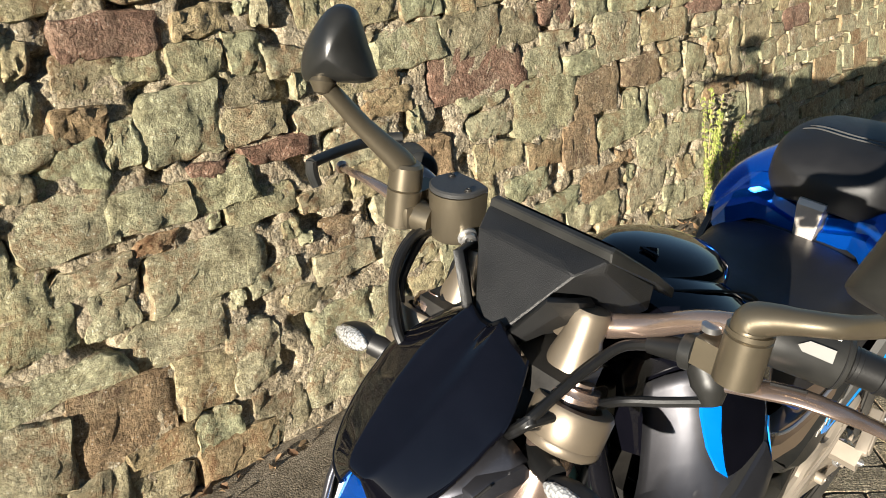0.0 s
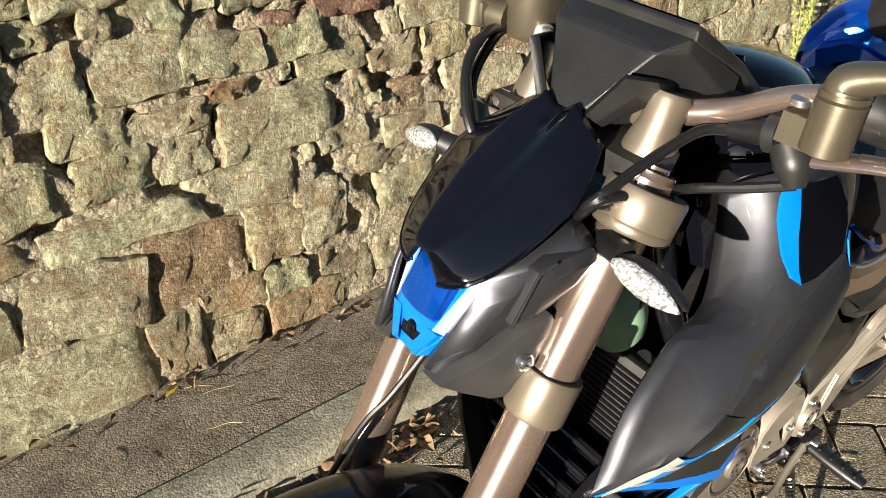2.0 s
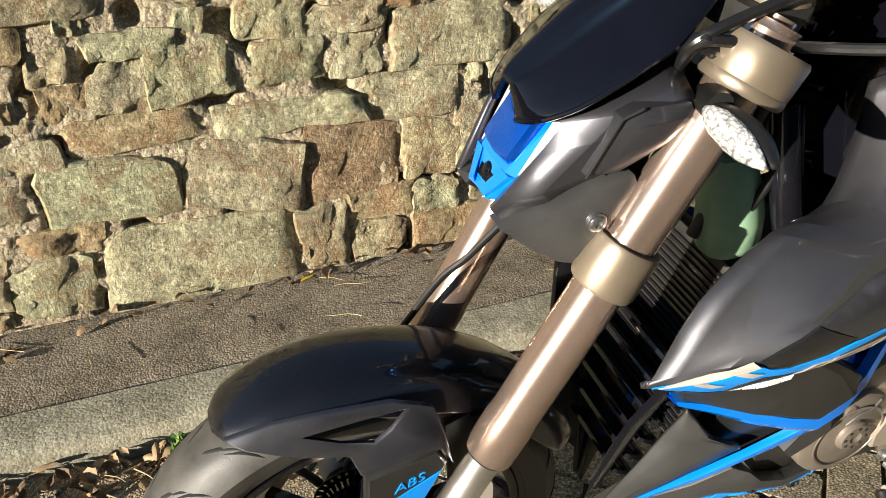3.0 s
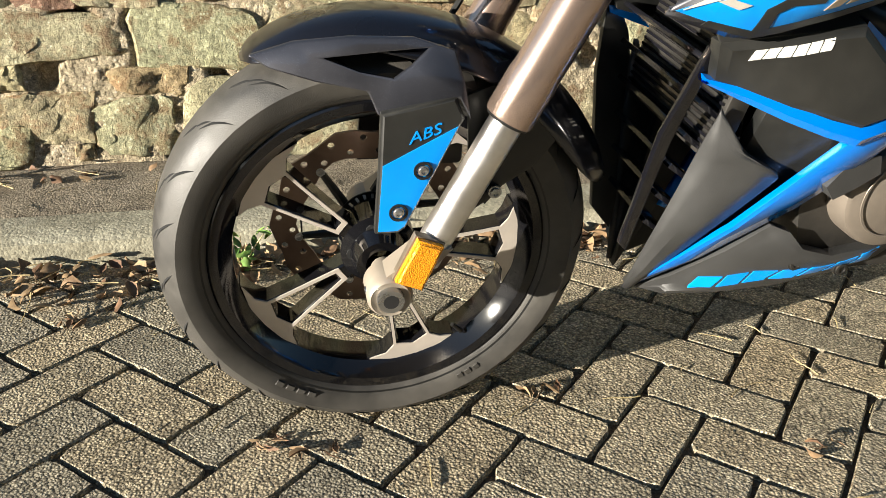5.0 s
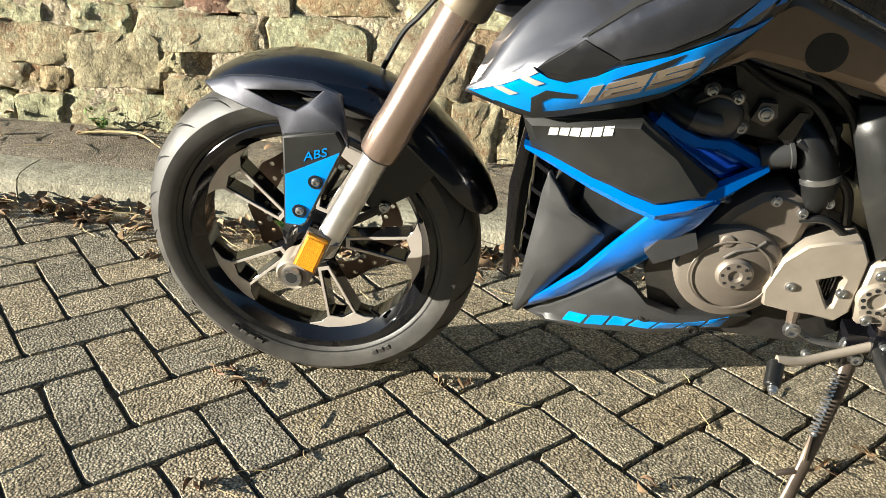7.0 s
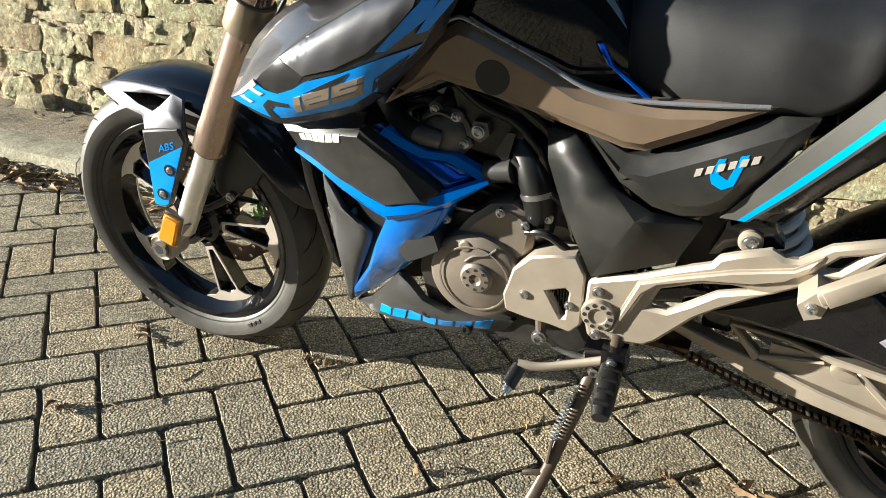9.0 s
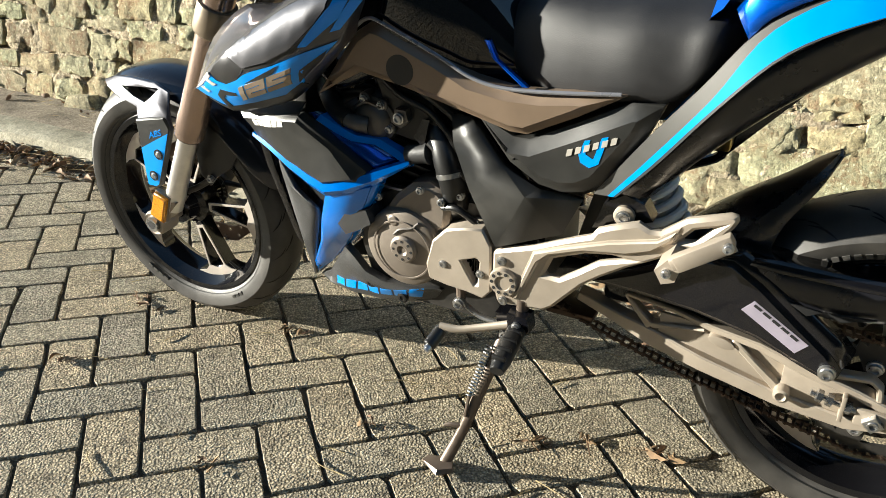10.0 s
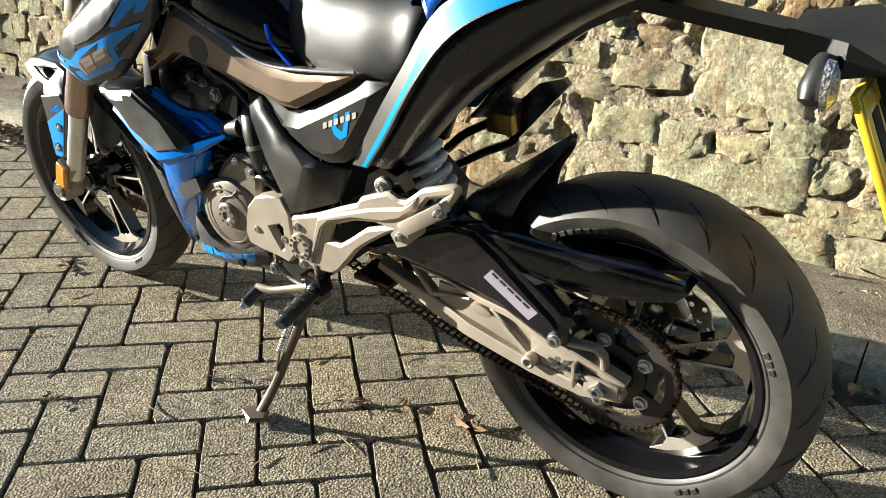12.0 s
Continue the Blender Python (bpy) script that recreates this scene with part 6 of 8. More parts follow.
for c, r in (((0.628, -0.02, 1.028), 0.016), ((0.730, -0.045, 0.998), 0.020), ((0.752, 0.045, 0.994), 0.016)):
    part("cover_recess", lathe([(-0.004, r), (0.0005, r), (0.002, r * 0.7), (-0.002, r * 0.5), (-0.003, 0)], c, (0.2, -0.1, 1), 3), SATIN, tank)
part("tank_seam", tube([(0.585, -0.062, 1.004), (0.640, -0.098, 1.000), (0.720, -0.110, 0.972), (0.790, -0.095, 0.925), (0.812, 0, 0.905), (0.790, 0.095, 0.925)], 0.0022, 6, 6), SHADE_INK_BLACK, tank)

side_rows = [[(0.264, -0.185, 0.646), (0.310, -0.190, 0.632), (0.355, -0.196, 0.624), (0.430, -0.206, 0.645), (0.505, -0.212, 0.674), (0.562, -0.210, 0.724), (0.622, -0.198, 0.790)],
             [(0.266, -0.188, 0.651), (0.310, -0.210, 0.660), (0.355, -0.223, 0.662), (0.430, -0.240, 0.682), (0.520, -0.247, 0.716), (0.575, -0.232, 0.756), (0.630, -0.204, 0.808)],
             [(0.271, -0.190, 0.659), (0.314, -0.215, 0.684), (0.352, -0.237, 0.704), (0.445, -0.256, 0.728), (0.535, -0.253, 0.766), (0.592, -0.238, 0.800), (0.640, -0.204, 0.830)],
             [(0.315, -0.178, 0.742), (0.362, -0.208, 0.744), (0.404, -0.245, 0.748), (0.470, -0.251, 0.776), (0.545, -0.249, 0.803), (0.600, -0.240, 0.832), (0.650, -0.203, 0.850)],
             [(0.390, -0.166, 0.802), (0.425, -0.190, 0.800), (0.458, -0.220, 0.798), (0.505, -0.236, 0.814), (0.562, -0.236, 0.836), (0.612, -0.227, 0.855), (0.660, -0.194, 0.868)],
             [(0.466, -0.148, 0.809), (0.484, -0.166, 0.822), (0.504, -0.190, 0.836), (0.538, -0.208, 0.852), (0.586, -0.209, 0.870), (0.632, -0.203, 0.886), (0.672, -0.180, 0.898)],
             [(0.512, -0.116, 0.864), (0.522, -0.136, 0.880), (0.536, -0.160, 0.895), (0.562, -0.178, 0.908), (0.602, -0.180, 0.918), (0.645, -0.174, 0.922), (0.682, -0.160, 0.926)],
             [(0.525, -0.100, 0.915), (0.536, -0.118, 0.932), (0.550, -0.138, 0.945), (0.576, -0.154, 0.952), (0.616, -0.158, 0.952), (0.655, -0.153, 0.945), (0.690, -0.142, 0.938)]]
shrouds = []
for s in (-1, 1):
    rows = [[Vector((x, y * -s, z)) for x, y, z in r] for r in side_rows]
    sd = part("tank_shroud", sheet(fine_rows(rows, 2, 3)), FLAKE_TANK, tank, "graphite flake tank shroud with blue graphics", 20)
    thicken(sd, 0.006, -1.0 if s < 0 else 1.0)
    shrouds.append(sd)
S = shrouds[0]
# shade from the facet's slant, painted as a darker skin over the same paint
part("facet_shade", lay_on(flat_shape([[(0.354, 0.706), (0.402, 0.745), (0.443, 0.728), (0.422, 0.706), (0.388, 0.692), (0.366, 0.695)]], 0.010), [S], 0.0024), FLAKE_SHADED, S, "facet between the silver nose and blue band, its shade painted darker")
part("wedge_panel", lay_on(flat_shape([[(0.404, 0.748), (0.443, 0.730), (0.490, 0.745), (0.539, 0.771), (0.580, 0.808), (0.600, 0.832), (0.608, 0.862), (0.565, 0.845), (0.527, 0.828), (0.492, 0.806), (0.454, 0.784)]]), [S], 0.0050, depth=0.006), FLAKE_TANK, S, "dark raised wedge panel edged in grey")
# dark strip laid on, in place of the shaded gap beside the wedge
part("wedge_dark_strip", lay_on(flat_shape([[(0.398, 0.746), (0.404, 0.749), (0.454, 0.785), (0.492, 0.807), (0.527, 0.829), (0.565, 0.846), (0.606, 0.863), (0.603, 0.866), (0.562, 0.850), (0.524, 0.833), (0.489, 0.812), (0.451, 0.790)]], 0.008), [S], 0.0016, depth=0.002), SHADE_INK_BLACK, S)
part("wedge_dark_strip", lay_on(flat_shape([[(0.443, 0.729), (0.490, 0.743), (0.539, 0.769), (0.580, 0.805), (0.604, 0.834), (0.607, 0.831), (0.583, 0.800), (0.541, 0.763), (0.492, 0.738), (0.446, 0.724)]], 0.008), [S], 0.0030, depth=0.002), PLASTIC, S)
part("blue_graphic", lay_on(flat_shape([[(0.270, 0.653), (0.318, 0.639), (0.352, 0.633), (0.405, 0.650), (0.470, 0.673), (0.522, 0.692), (0.540, 0.714), (0.548, 0.734), (0.580, 0.758), (0.602, 0.781), (0.560, 0.766), (0.521, 0.749), (0.500, 0.740), (0.459, 0.726), (0.440, 0.718), (0.420, 0.705), (0.388, 0.691), (0.366, 0.694), (0.350, 0.702), (0.312, 0.676)]]), [S], 0.0032), BLUE_FLAT, S, "bright blue band along the shroud's lower edge")
for pts in ([(0.350, 0.632), (0.366, 0.636), (0.362, 0.658), (0.373, 0.667), (0.402, 0.671), (0.402, 0.677), (0.366, 0.677), (0.349, 0.662)],
            [(0.300, 0.6385), (0.355, 0.6265), (0.430, 0.648), (0.502, 0.676), (0.540, 0.705), (0.536, 0.712), (0.500, 0.686), (0.428, 0.660), (0.353, 0.6355), (0.304, 0.6450)],
            [(0.437, 0.702), (0.470, 0.720), (0.512, 0.742), (0.500, 0.728), (0.478, 0.716)],
            [(0.534, 0.712), (0.545, 0.736), (0.588, 0.768), (0.576, 0.752), (0.550, 0.728)]):
    part("black_line", lay_on(flat_shape([pts], 0.010), [S], 0.0040), PLASTIC, S)
part("blue_graphic", lay_on(flat_shape([[(0.550, 0.773), (0.564, 0.775), (0.614, 0.818), (0.644, 0.872), (0.624, 0.872), (0.606, 0.836)]]), [S], 0.0036), BLUE_FLAT, S)
part("blue_graphic", lay_on(flat_shape([[(0.598, 0.796), (0.610, 0.799), (0.653, 0.853), (0.637, 0.852)]]), [S], 0.0036), BLUE_FLAT, S)
part("blue_inlay", lay_on(flat_shape([[(0.562, 0.940), (0.576, 0.939), (0.564, 0.909), (0.554, 0.888), (0.538, 0.845), (0.533, 0.850), (0.535, 0.871), (0.545, 0.903), (0.554, 0.926)]]), [S], 0.0042, depth=0.005), BLUE, S, "blue inlay on the shroud's shoulder")
part("black_shoulder", lay_on(flat_shape([[(0.580, 0.939), (0.646, 0.930), (0.650, 0.900), (0.604, 0.864), (0.560, 0.850), (0.541, 0.846), (0.557, 0.888), (0.567, 0.909)]]), [S], 0.0034, depth=0.005), GLOSS, S, "gloss black shoulder field")
# slanting block figures, drawn out along the band
for fig in ([(0.0, 0), (0.11, 0), (0.11, 1), (0.0, 1)],
            [(0.15, 0), (0.54, 0), (0.54, 0.29), (0.25, 0.29), (0.25, 0.36), (0.54, 0.36), (0.54, 1), (0.15, 1), (0.15, 0.71), (0.44, 0.71), (0.44, 0.64), (0.15, 0.64)],
            [(0.58, 0), (0.98, 0), (0.98, 0.64), (0.69, 0.64), (0.69, 0.71), (0.98, 0.71), (0.98, 1), (0.58, 1), (0.58, 0.36), (0.88, 0.36), (0.88, 0.29), (0.58, 0.29)]):
    part("lettering", lay_on(flat_shape([[(0.408 + 0.119 * u + 0.009 * v, 0.662 + 0.050 * u + 0.029 * v) for u, v in fig]]), [S], 0.0046), BRONZE_PRINT, S, "bronze block figures 125", 0)
part("silver_stroke", lay_on(flat_shape([[(0.275, 0.655), (0.347, 0.705), (0.354, 0.700), (0.344, 0.692), (0.334, 0.688), (0.312, 0.673), (0.302, 0.668)]], 0.008), [S], 0.0046), SILVER_PRINT, S, "silver printed stroke")
for x, z in ((0.302, 0.667), (0.332, 0.688)):
    part("silver_stroke", lay_on(flat_shape([[(x, z), (x + 0.011, z + 0.004), (x + 0.031, z - 0.001), (x + 0.021, z - 0.007)]], 0.008), [S], 0.0050), SILVER_PRINT, S, "silver printed stroke")

# bronze frame cover below the tank
BZ = [(0.630, 0.800), (0.652, 0.796), (0.742, 0.760), (0.797, 0.734), (0.852, 0.726), (0.905, 0.727), (0.950, 0.734), (1.030, 0.742), (0.960, 0.700), (0.886, 0.662), (0.858, 0.662), (0.770, 0.684), (0.675, 0.706), (0.604, 0.718), (0.552, 0.690), (0.515, 0.668), (0.545, 0.708), (0.600, 0.780)]
for s in (-1, 1):
    bmp = panel(BZ, 0.03, 0.010, 0.014, 0.004, y=-0.172)
    if s > 0:
        turned(bmp, Matrix.Diagonal((1, -1, 1, 1)))
    bz = part("frame_cover", bmp, BRONZE, bike, "satin bronze frame cover under the tank")
    if s < 0:
        part("pivot_cap", lathe([(-0.0025, 0.0), (-0.0022, 0.0235), (0.004, 0.0245)], (0.682, -0.1803, 0.735), n=32), RUBBER_DARK, bz, "round matt black cap")
        part("bright_edge", tube([(0.600, -0.178, 0.786), (0.628, -0.180, 0.806), (0.655, -0.180, 0.802), (0.745, -0.180, 0.765), (0.800, -0.180, 0.739), (0.855, -0.180, 0.730), (0.940, -0.178, 0.735), (1.020, -0.174, 0.743)], 0.0030, 8, 4), EDGE_GREY, bz, "pale grey edge line")
    # side cover
    bmp = panel([(0.800, 0.682), (0.862, 0.654), (0.888, 0.654), (0.965, 0.694), (1.034, 0.732), (1.078, 0.734), (1.056, 0.680), (1.002, 0.602), (0.974, 0.584), (0.941, 0.577), (0.904, 0.583), (0.857, 0.611)], 0.04, 0.014, 0.022, 0.004, y=-0.166)
    if s > 0:
        turned(bmp, Matrix.Diagonal((1, -1, 1, 1)))
    cov = part("side_cover", bmp, PLASTIC, bike, "matt black side cover with a small blue and white badge")
    if s < 0:
        part("badge_blue", lay_on(flat_shape([[(0.968, 0.650), (0.976, 0.672), (0.984, 0.674), (0.978, 0.652), (0.990, 0.646), (1.000, 0.680), (1.009, 0.683), (0.998, 0.640), (0.985, 0.632), (0.972, 0.638)]]), [cov], 0.0008), BLUE_FLAT, cov, "blue badge shape")
        for k in range(6):
            x = 0.950 + 0.0125 * k
            z = 0.6435 + 0.0055 * k
            part("badge_bar", lay_on(flat_shape([[(x, z), (x + 0.0080, z + 0.0035), (x + 0.0095, z + 0.0135), (x + 0.0015, z + 0.0105)]]), [cov], 0.0014), SILVER_PRINT, cov, "white printed bar")
    # lower frame plate under the side cover, folded into flat facets round a raised point
    corners = [(0.752, -0.150, 0.664), (0.790, -0.158, 0.668), (0.806, -0.166, 0.650), (0.845, -0.168, 0.604), (0.905, -0.162, 0.574), (0.972, -0.158, 0.566), (0.945, -0.162, 0.504), (0.835, -0.166, 0.455), (0.786, -0.162, 0.549), (0.757, -0.156, 0.620), (0.886, -0.174, 0.561)]
    bmp = bmesh.new()
    vs = [bmp.verts.new((x, y * -s, z)) for x, y, z in corners]
    for f in ((0, 1, 2, 9), (9, 2, 3, 8), (8, 3, 10, 7), (7, 10, 6), (6, 10, 5), (5, 10, 4), (4, 10, 3)):
        bmp.faces.new([vs[k] for k in f])
    fp = part("frame_plate", bmp, PLASTIC, bike, "matt black angular frame plate", 3)
    thicken(fp, 0.016, -1.0 if s < 0 else 1.0)
    fr = part("frame_rail", tube([(0.60, -0.120 * -s, 0.715), (0.70, -0.124 * -s, 0.692), (0.80, -0.124 * -s, 0.658), (0.86, -0.115 * -s, 0.56), (0.88, -0.10 * -s, 0.42)], [0.016, 0.018, 0.018, 0.02, 0.02], 12, 4), BLACK_STEEL, bike, "black frame tube")

# the fin itself is dark; blue paint imitates sky light on its edges
part("seat_trim", panel([(0.804, -0.144, 0.784), (0.814, -0.146, 0.785), (0.832, -0.158, 0.762), (0.884, -0.166, 0.730), (0.874, -0.166, 0.730), (0.824, -0.157, 0.762)], 0.008, 0.001, 0.002, 0.001), BLUE_DEEP, bike, "dark trim fin between tank and seat, blue standing in for sky sheen")

# ---- seats
def seat_part(name, stations, label, nu=3, nv=5, dished=False):
    rows = []
    for x, zt, w, zb, crown in stations:
        half = [(0.95, zb), (1.0, zb + (zt - zb) * 0.16), (0.995, zb + (zt - zb) * 0.52), (0.92, zb + (zt - zb) * 0.82), (0.66, zt - crown * 0.5), (0.0, zt)]
        if dished:
            half = [(0.95, zb), (1.0, zb + (zt - zb) * 0.12), (0.99, zb + (zt - zb) * 0.40), (0.90, zb + (zt - zb) * 0.70), (0.66, zb + (zt - zb) * 0.92), (0.0, zt)]
        rows.append([Vector((x, -w * f, z)) for f, z in half] + [Vector((x, w * f, z)) for f, z in half[-2::-1]])
    bm = sheet(fine_rows(rows, nu, nv))
    m = (len(half) * 2 - 2) * nu + 1
    bm.verts.ensure_lookup_table()
    bm.faces.new(bm.verts[:m])
    bm.faces.new(bm.verts[-m:])
    bm.faces.new([bm.verts[i] for i in range(0, len(bm.verts), m)] + [bm.verts[i] for i in range(len(bm.verts) - 1, 0, -m)])
    return part(name, bm, VINYL, bike, label, 50)


rseat = seat_part("rider_seat", [(0.806, 0.800, 0.080, 0.768, 0.01), (0.828, 0.834, 0.112, 0.750, 0.01), (0.862, 0.860, 0.132, 0.725, 0.012), (0.910, 0.868, 0.146, 0.712, 0.012), (0.970, 0.866, 0.158, 0.720, 0.012), (1.030, 0.870, 0.168, 0.730, 0.012), (1.085, 0.874, 0.168, 0.738, 0.01), (1.124, 0.873, 0.168, 0.775, 0.01), (1.150, 0.870, 0.138, 0.812, 0.008), (1.162, 0.862, 0.080, 0.835, 0.006)], "black vinyl rider seat with a smooth scooped dish", dished=True)
pseat = seat_part("pillion_seat", [(x + 0.035, z + 0.018, w, zb, c) for x, z, w, zb, c in ((1.130, 0.955, 0.040, 0.925, 0.01), (1.150, 0.980, 0.092, 0.915, 0.01), (1.200, 1.004, 0.120, 0.915, 0.012), (1.280, 1.016, 0.125, 0.925, 0.012), (1.370, 1.010, 0.110, 0.935, 0.01), (1.440, 0.985, 0.080, 0.935, 0.01), (1.465, 0.962, 0.045, 0.935, 0.01))], "raised black vinyl pillion seat with grey stitching")
for k in (0, 1):
    part("stitching", tube([(1.285 + 0.018 * k, -0.120, 1.002), (1.260 + 0.018 * k, -0.07, 1.030), (1.250 + 0.018 * k, 0, 1.0335), (1.260 + 0.018 * k, 0.07, 1.030), (1.285 + 0.018 * k, 0.120, 1.002)], 0.0016, 6, 6), THREAD, pseat, "grey seam thread")
# lock tongue between the seats and the blue tail ring
part("seat_tongue", hull([(x, y * s, z) for s in (-1, 1) for x, y, z in ((1.153, 0.017, 0.858), (1.150, 0.010, 0.864), (1.155, 0.024, 0.926), (1.160, 0.024, 0.936), (1.185, 0.024, 0.938), (1.185, 0.017, 0.858))]), MACHINED, bike, "pale metallic lock tongue between the seats", 20)

for s in (-1, 1):
    # graphite side strip with a blue line, rising to the tail
    def sd(pts):
        return [(x, y if s < 0 else -y, z) for x, y, z in pts]
    lr = (((0.990, -0.164, 0.585), (1.024, -0.168, 0.588)), ((1.050, -0.178, 0.673), (1.078, -0.184, 0.655)), ((1.120, -0.191, 0.768), (1.150, -0.204, 0.755)), ((1.190, -0.194, 0.860), (1.216, -0.207, 0.830)), ((1.290, -0.190, 0.912), (1.300, -0.197, 0.876)), ((1.390, -0.172, 0.930), (1.400, -0.176, 0.906)))
    share = ((0, 0, 0, 0, 0, 0), (0.62, 0.62, 0.58, 0.20, 0.02, 0.02), (0.88, 0.88, 0.89, 0.93, 0.97, 0.98), (1, 1, 1, 1, 1, 1))
    bands = [smooth_path(sd([tuple(Vector(a).lerp(Vector(b), f)) for (a, b), f in zip(lr, fs)]), 5) for fs in share]

    def band(k):
        back = Vector((0, 0.012 * -s, 0))
        return sheet([[a, b, b + back, a + back] for a, b in zip(bands[k], bands[k + 1])], cyclic=True)
    strip = part("tail_strip", band(0), SILVER_FLAKE, bike, "silver-grey tail strip with a bright blue line")
    part("strip_edge", band(2), PLASTIC_GREY, strip)
    part("blue_line", band(1), BLUE_FLAT, strip, "bright blue line")
    # blue upper tail with its stepped ridge
    up = part("tail_fairing", sheet(fine_rows([[Vector(p) for p in sd(r)] for r in (
        [(1.168, -0.190, 0.838), (1.190, -0.196, 0.866), (1.240, -0.196, 0.895), (1.340, -0.180, 0.918), (1.450, -0.150, 0.935), (1.540, -0.105, 0.945)],
        [(1.150, -0.178, 0.864), (1.172, -0.183, 0.894), (1.230, -0.182, 0.925), (1.330, -0.168, 0.945), (1.445, -0.138, 0.955), (1.545, -0.095, 0.958)],
        [(1.150, -0.158, 0.872), (1.180, -0.154, 0.908), (1.235, -0.152, 0.938), (1.330, -0.142, 0.955), (1.440, -0.115, 0.964), (1.545, -0.075, 0.964)],
        [(1.190, -0.128, 0.918), (1.205, -0.126, 0.930), (1.240, -0.124, 0.942), (1.330, -0.118, 0.955), (1.430, -0.090, 0.962), (1.540, -0.050, 0.962)],
        [(1.200, -0.090, 0.920), (1.210, -0.09, 0.930), (1.235, -0.09, 0.940), (1.330, -0.09, 0.95), (1.430, -0.06, 0.955), (1.540, -0.02, 0.958)])], 3, 3)), BLUE_DEEP, bike, "bright metallic blue tail fairing", 30)
    thicken(up, 0.005, -1.0 if s < 0 else 1.0)
    # stepped blue ring round the back of the rider seat
    ring = [[Vector(p) for p in sd(r)] for r in (
        [(1.160, -0.022, 0.858), (1.161, -0.023, 0.884), (1.172, -0.024, 0.888), (1.174, -0.024, 0.910), (1.182, -0.0245, 0.914), (1.200, -0.025, 0.936)],
        [(1.160, -0.076, 0.872), (1.163, -0.078, 0.898), (1.174, -0.077, 0.902), (1.177, -0.076, 0.922), (1.186, -0.075, 0.926), (1.205, -0.070, 0.944)],
        [(1.146, -0.098, 0.872), (1.150, -0.104, 0.902), (1.166, -0.104, 0.909), (1.170, -0.104, 0.927), (1.180, -0.102, 0.931), (1.205, -0.092, 0.946)],
        [(1.116, -0.128, 0.858), (1.121, -0.138, 0.886), (1.142, -0.140, 0.896), (1.149, -0.140, 0.912), (1.166, -0.136, 0.918), (1.205, -0.122, 0.942)],
        [(1.112, -0.146, 0.842), (1.116, -0.156, 0.850), (1.130, -0.164, 0.864), (1.138, -0.166, 0.878), (1.158, -0.166, 0.892), (1.205, -0.158, 0.926)])]
    part("tail_ring", sheet(ring), BLUE_DEEP, up, "stepped metallic blue ring behind the seat", 12)
    # black lower tail
    low = part("tail_underpanel", sheet(fine_rows([[Vector(p) for p in sd(r)] for r in (
        [(1.030, -0.162, 0.592), (1.075, -0.170, 0.652), (1.160, -0.192, 0.765), (1.222, -0.196, 0.826), (1.300, -0.186, 0.874), (1.420, -0.150, 0.915), (1.530, -0.105, 0.940)],
        [(1.065, -0.158, 0.592), (1.110, -0.158, 0.648), (1.195, -0.172, 0.742), (1.260, -0.172, 0.800), (1.330, -0.160, 0.848), (1.430, -0.130, 0.895), (1.530, -0.095, 0.925)],
        [(1.085, -0.110, 0.600), (1.130, -0.118, 0.655), (1.210, -0.125, 0.735), (1.280, -0.122, 0.790), (1.350, -0.112, 0.838), (1.440, -0.09, 0.885), (1.530, -0.06, 0.918)],
        [(1.085, -0.04, 0.620), (1.140, -0.045, 0.680), (1.220, -0.05, 0.745), (1.290, -0.05, 0.795), (1.355, -0.045, 0.838), (1.440, -0.04, 0.882), (1.530, -0.03, 0.915)])], 2, 3)), SATIN, bike, "satin black lower tail panel", 40)
    thicken(low, 0.005, -1.0 if s < 0 else 1.0)
part("tail_core", hull([(1.10, y, z) for y in (-0.10, 0.10) for z in (0.70, 0.83)] + [(1.50, y, z) for y in (-0.06, 0.06) for z in (0.90, 0.935)] + [(1.25, y, 0.80) for y in (-0.10, 0.10)] + [(1.20, y, 0.895) for y in (-0.09, 0.09)]), GRAINED, bike)
tail_lamp = part("tail_lamp", hull([(1.535, y, z) for y in (-0.075, 0.075) for z in (0.925, 0.955)] + [(1.565, y, 0.945) for y in (-0.05, 0.05)]), RED_LENS, bike, "red tail lamp")
# number-plate carrier
car = part("plate_carrier", merge(hull([(1.33, y, z) for y in (-0.035, 0.035) for z in (0.852, 0.870)] + [(1.60, y, z) for y in (-0.028, 0.028) for z in (0.818, 0.838)]),
                                  hull([(1.585, y, z) for y in (-0.050, 0.050) for z in (0.816, 0.848)] + [(1.66, y, z) for y in (-0.105, 0.105) for z in (0.812, 0.852)] + [(1.715, y, 0.822) for y in (-0.09, 0.09)]),
                                  hull([(1.712, y, z) for y in (-0.03, 0.03) for z in (0.71, 0.83)] + [(1.672, y, z) for y in (-0.03, 0.03) for z in (0.74, 0.82)])), GRAINED, bike, "black number-plate carrier behind the rear wheel")
PLATE_AT = Matrix.Translation((1.722, 0.0, 0.716)) @ Matrix.Rotation(radians(-26), 4, "Y")
pl = part("number_plate", turned(box(-0.004, 0.004, -0.115, 0.115, -0.09, 0.09, 0.0015), PLATE_AT), YELLOW, bike, "yellow rear number plate with black bars")
for z in (0.035, -0.045):
    for k in range(4):
        part("plate_bar", turned(box(0.0038, 0.0052, -0.095 + 0.05 * k, -0.060 + 0.05 * k, z - 0.03, z + 0.03, 0), PLATE_AT), SHADE_INK_BLACK, pl)
part("plate_edge", turned(box(-0.006, 0.003, -0.120, 0.120, -0.095, 0.095, 0.002), Matrix.Translation((-0.0015, 0, 0)) @ PLATE_AT), YELLOW, pl)
part("rear_reflector", box(1.706, 1.722, -0.075, -0.045, 0.785, 0.815, 0.003), RED_LENS, car)
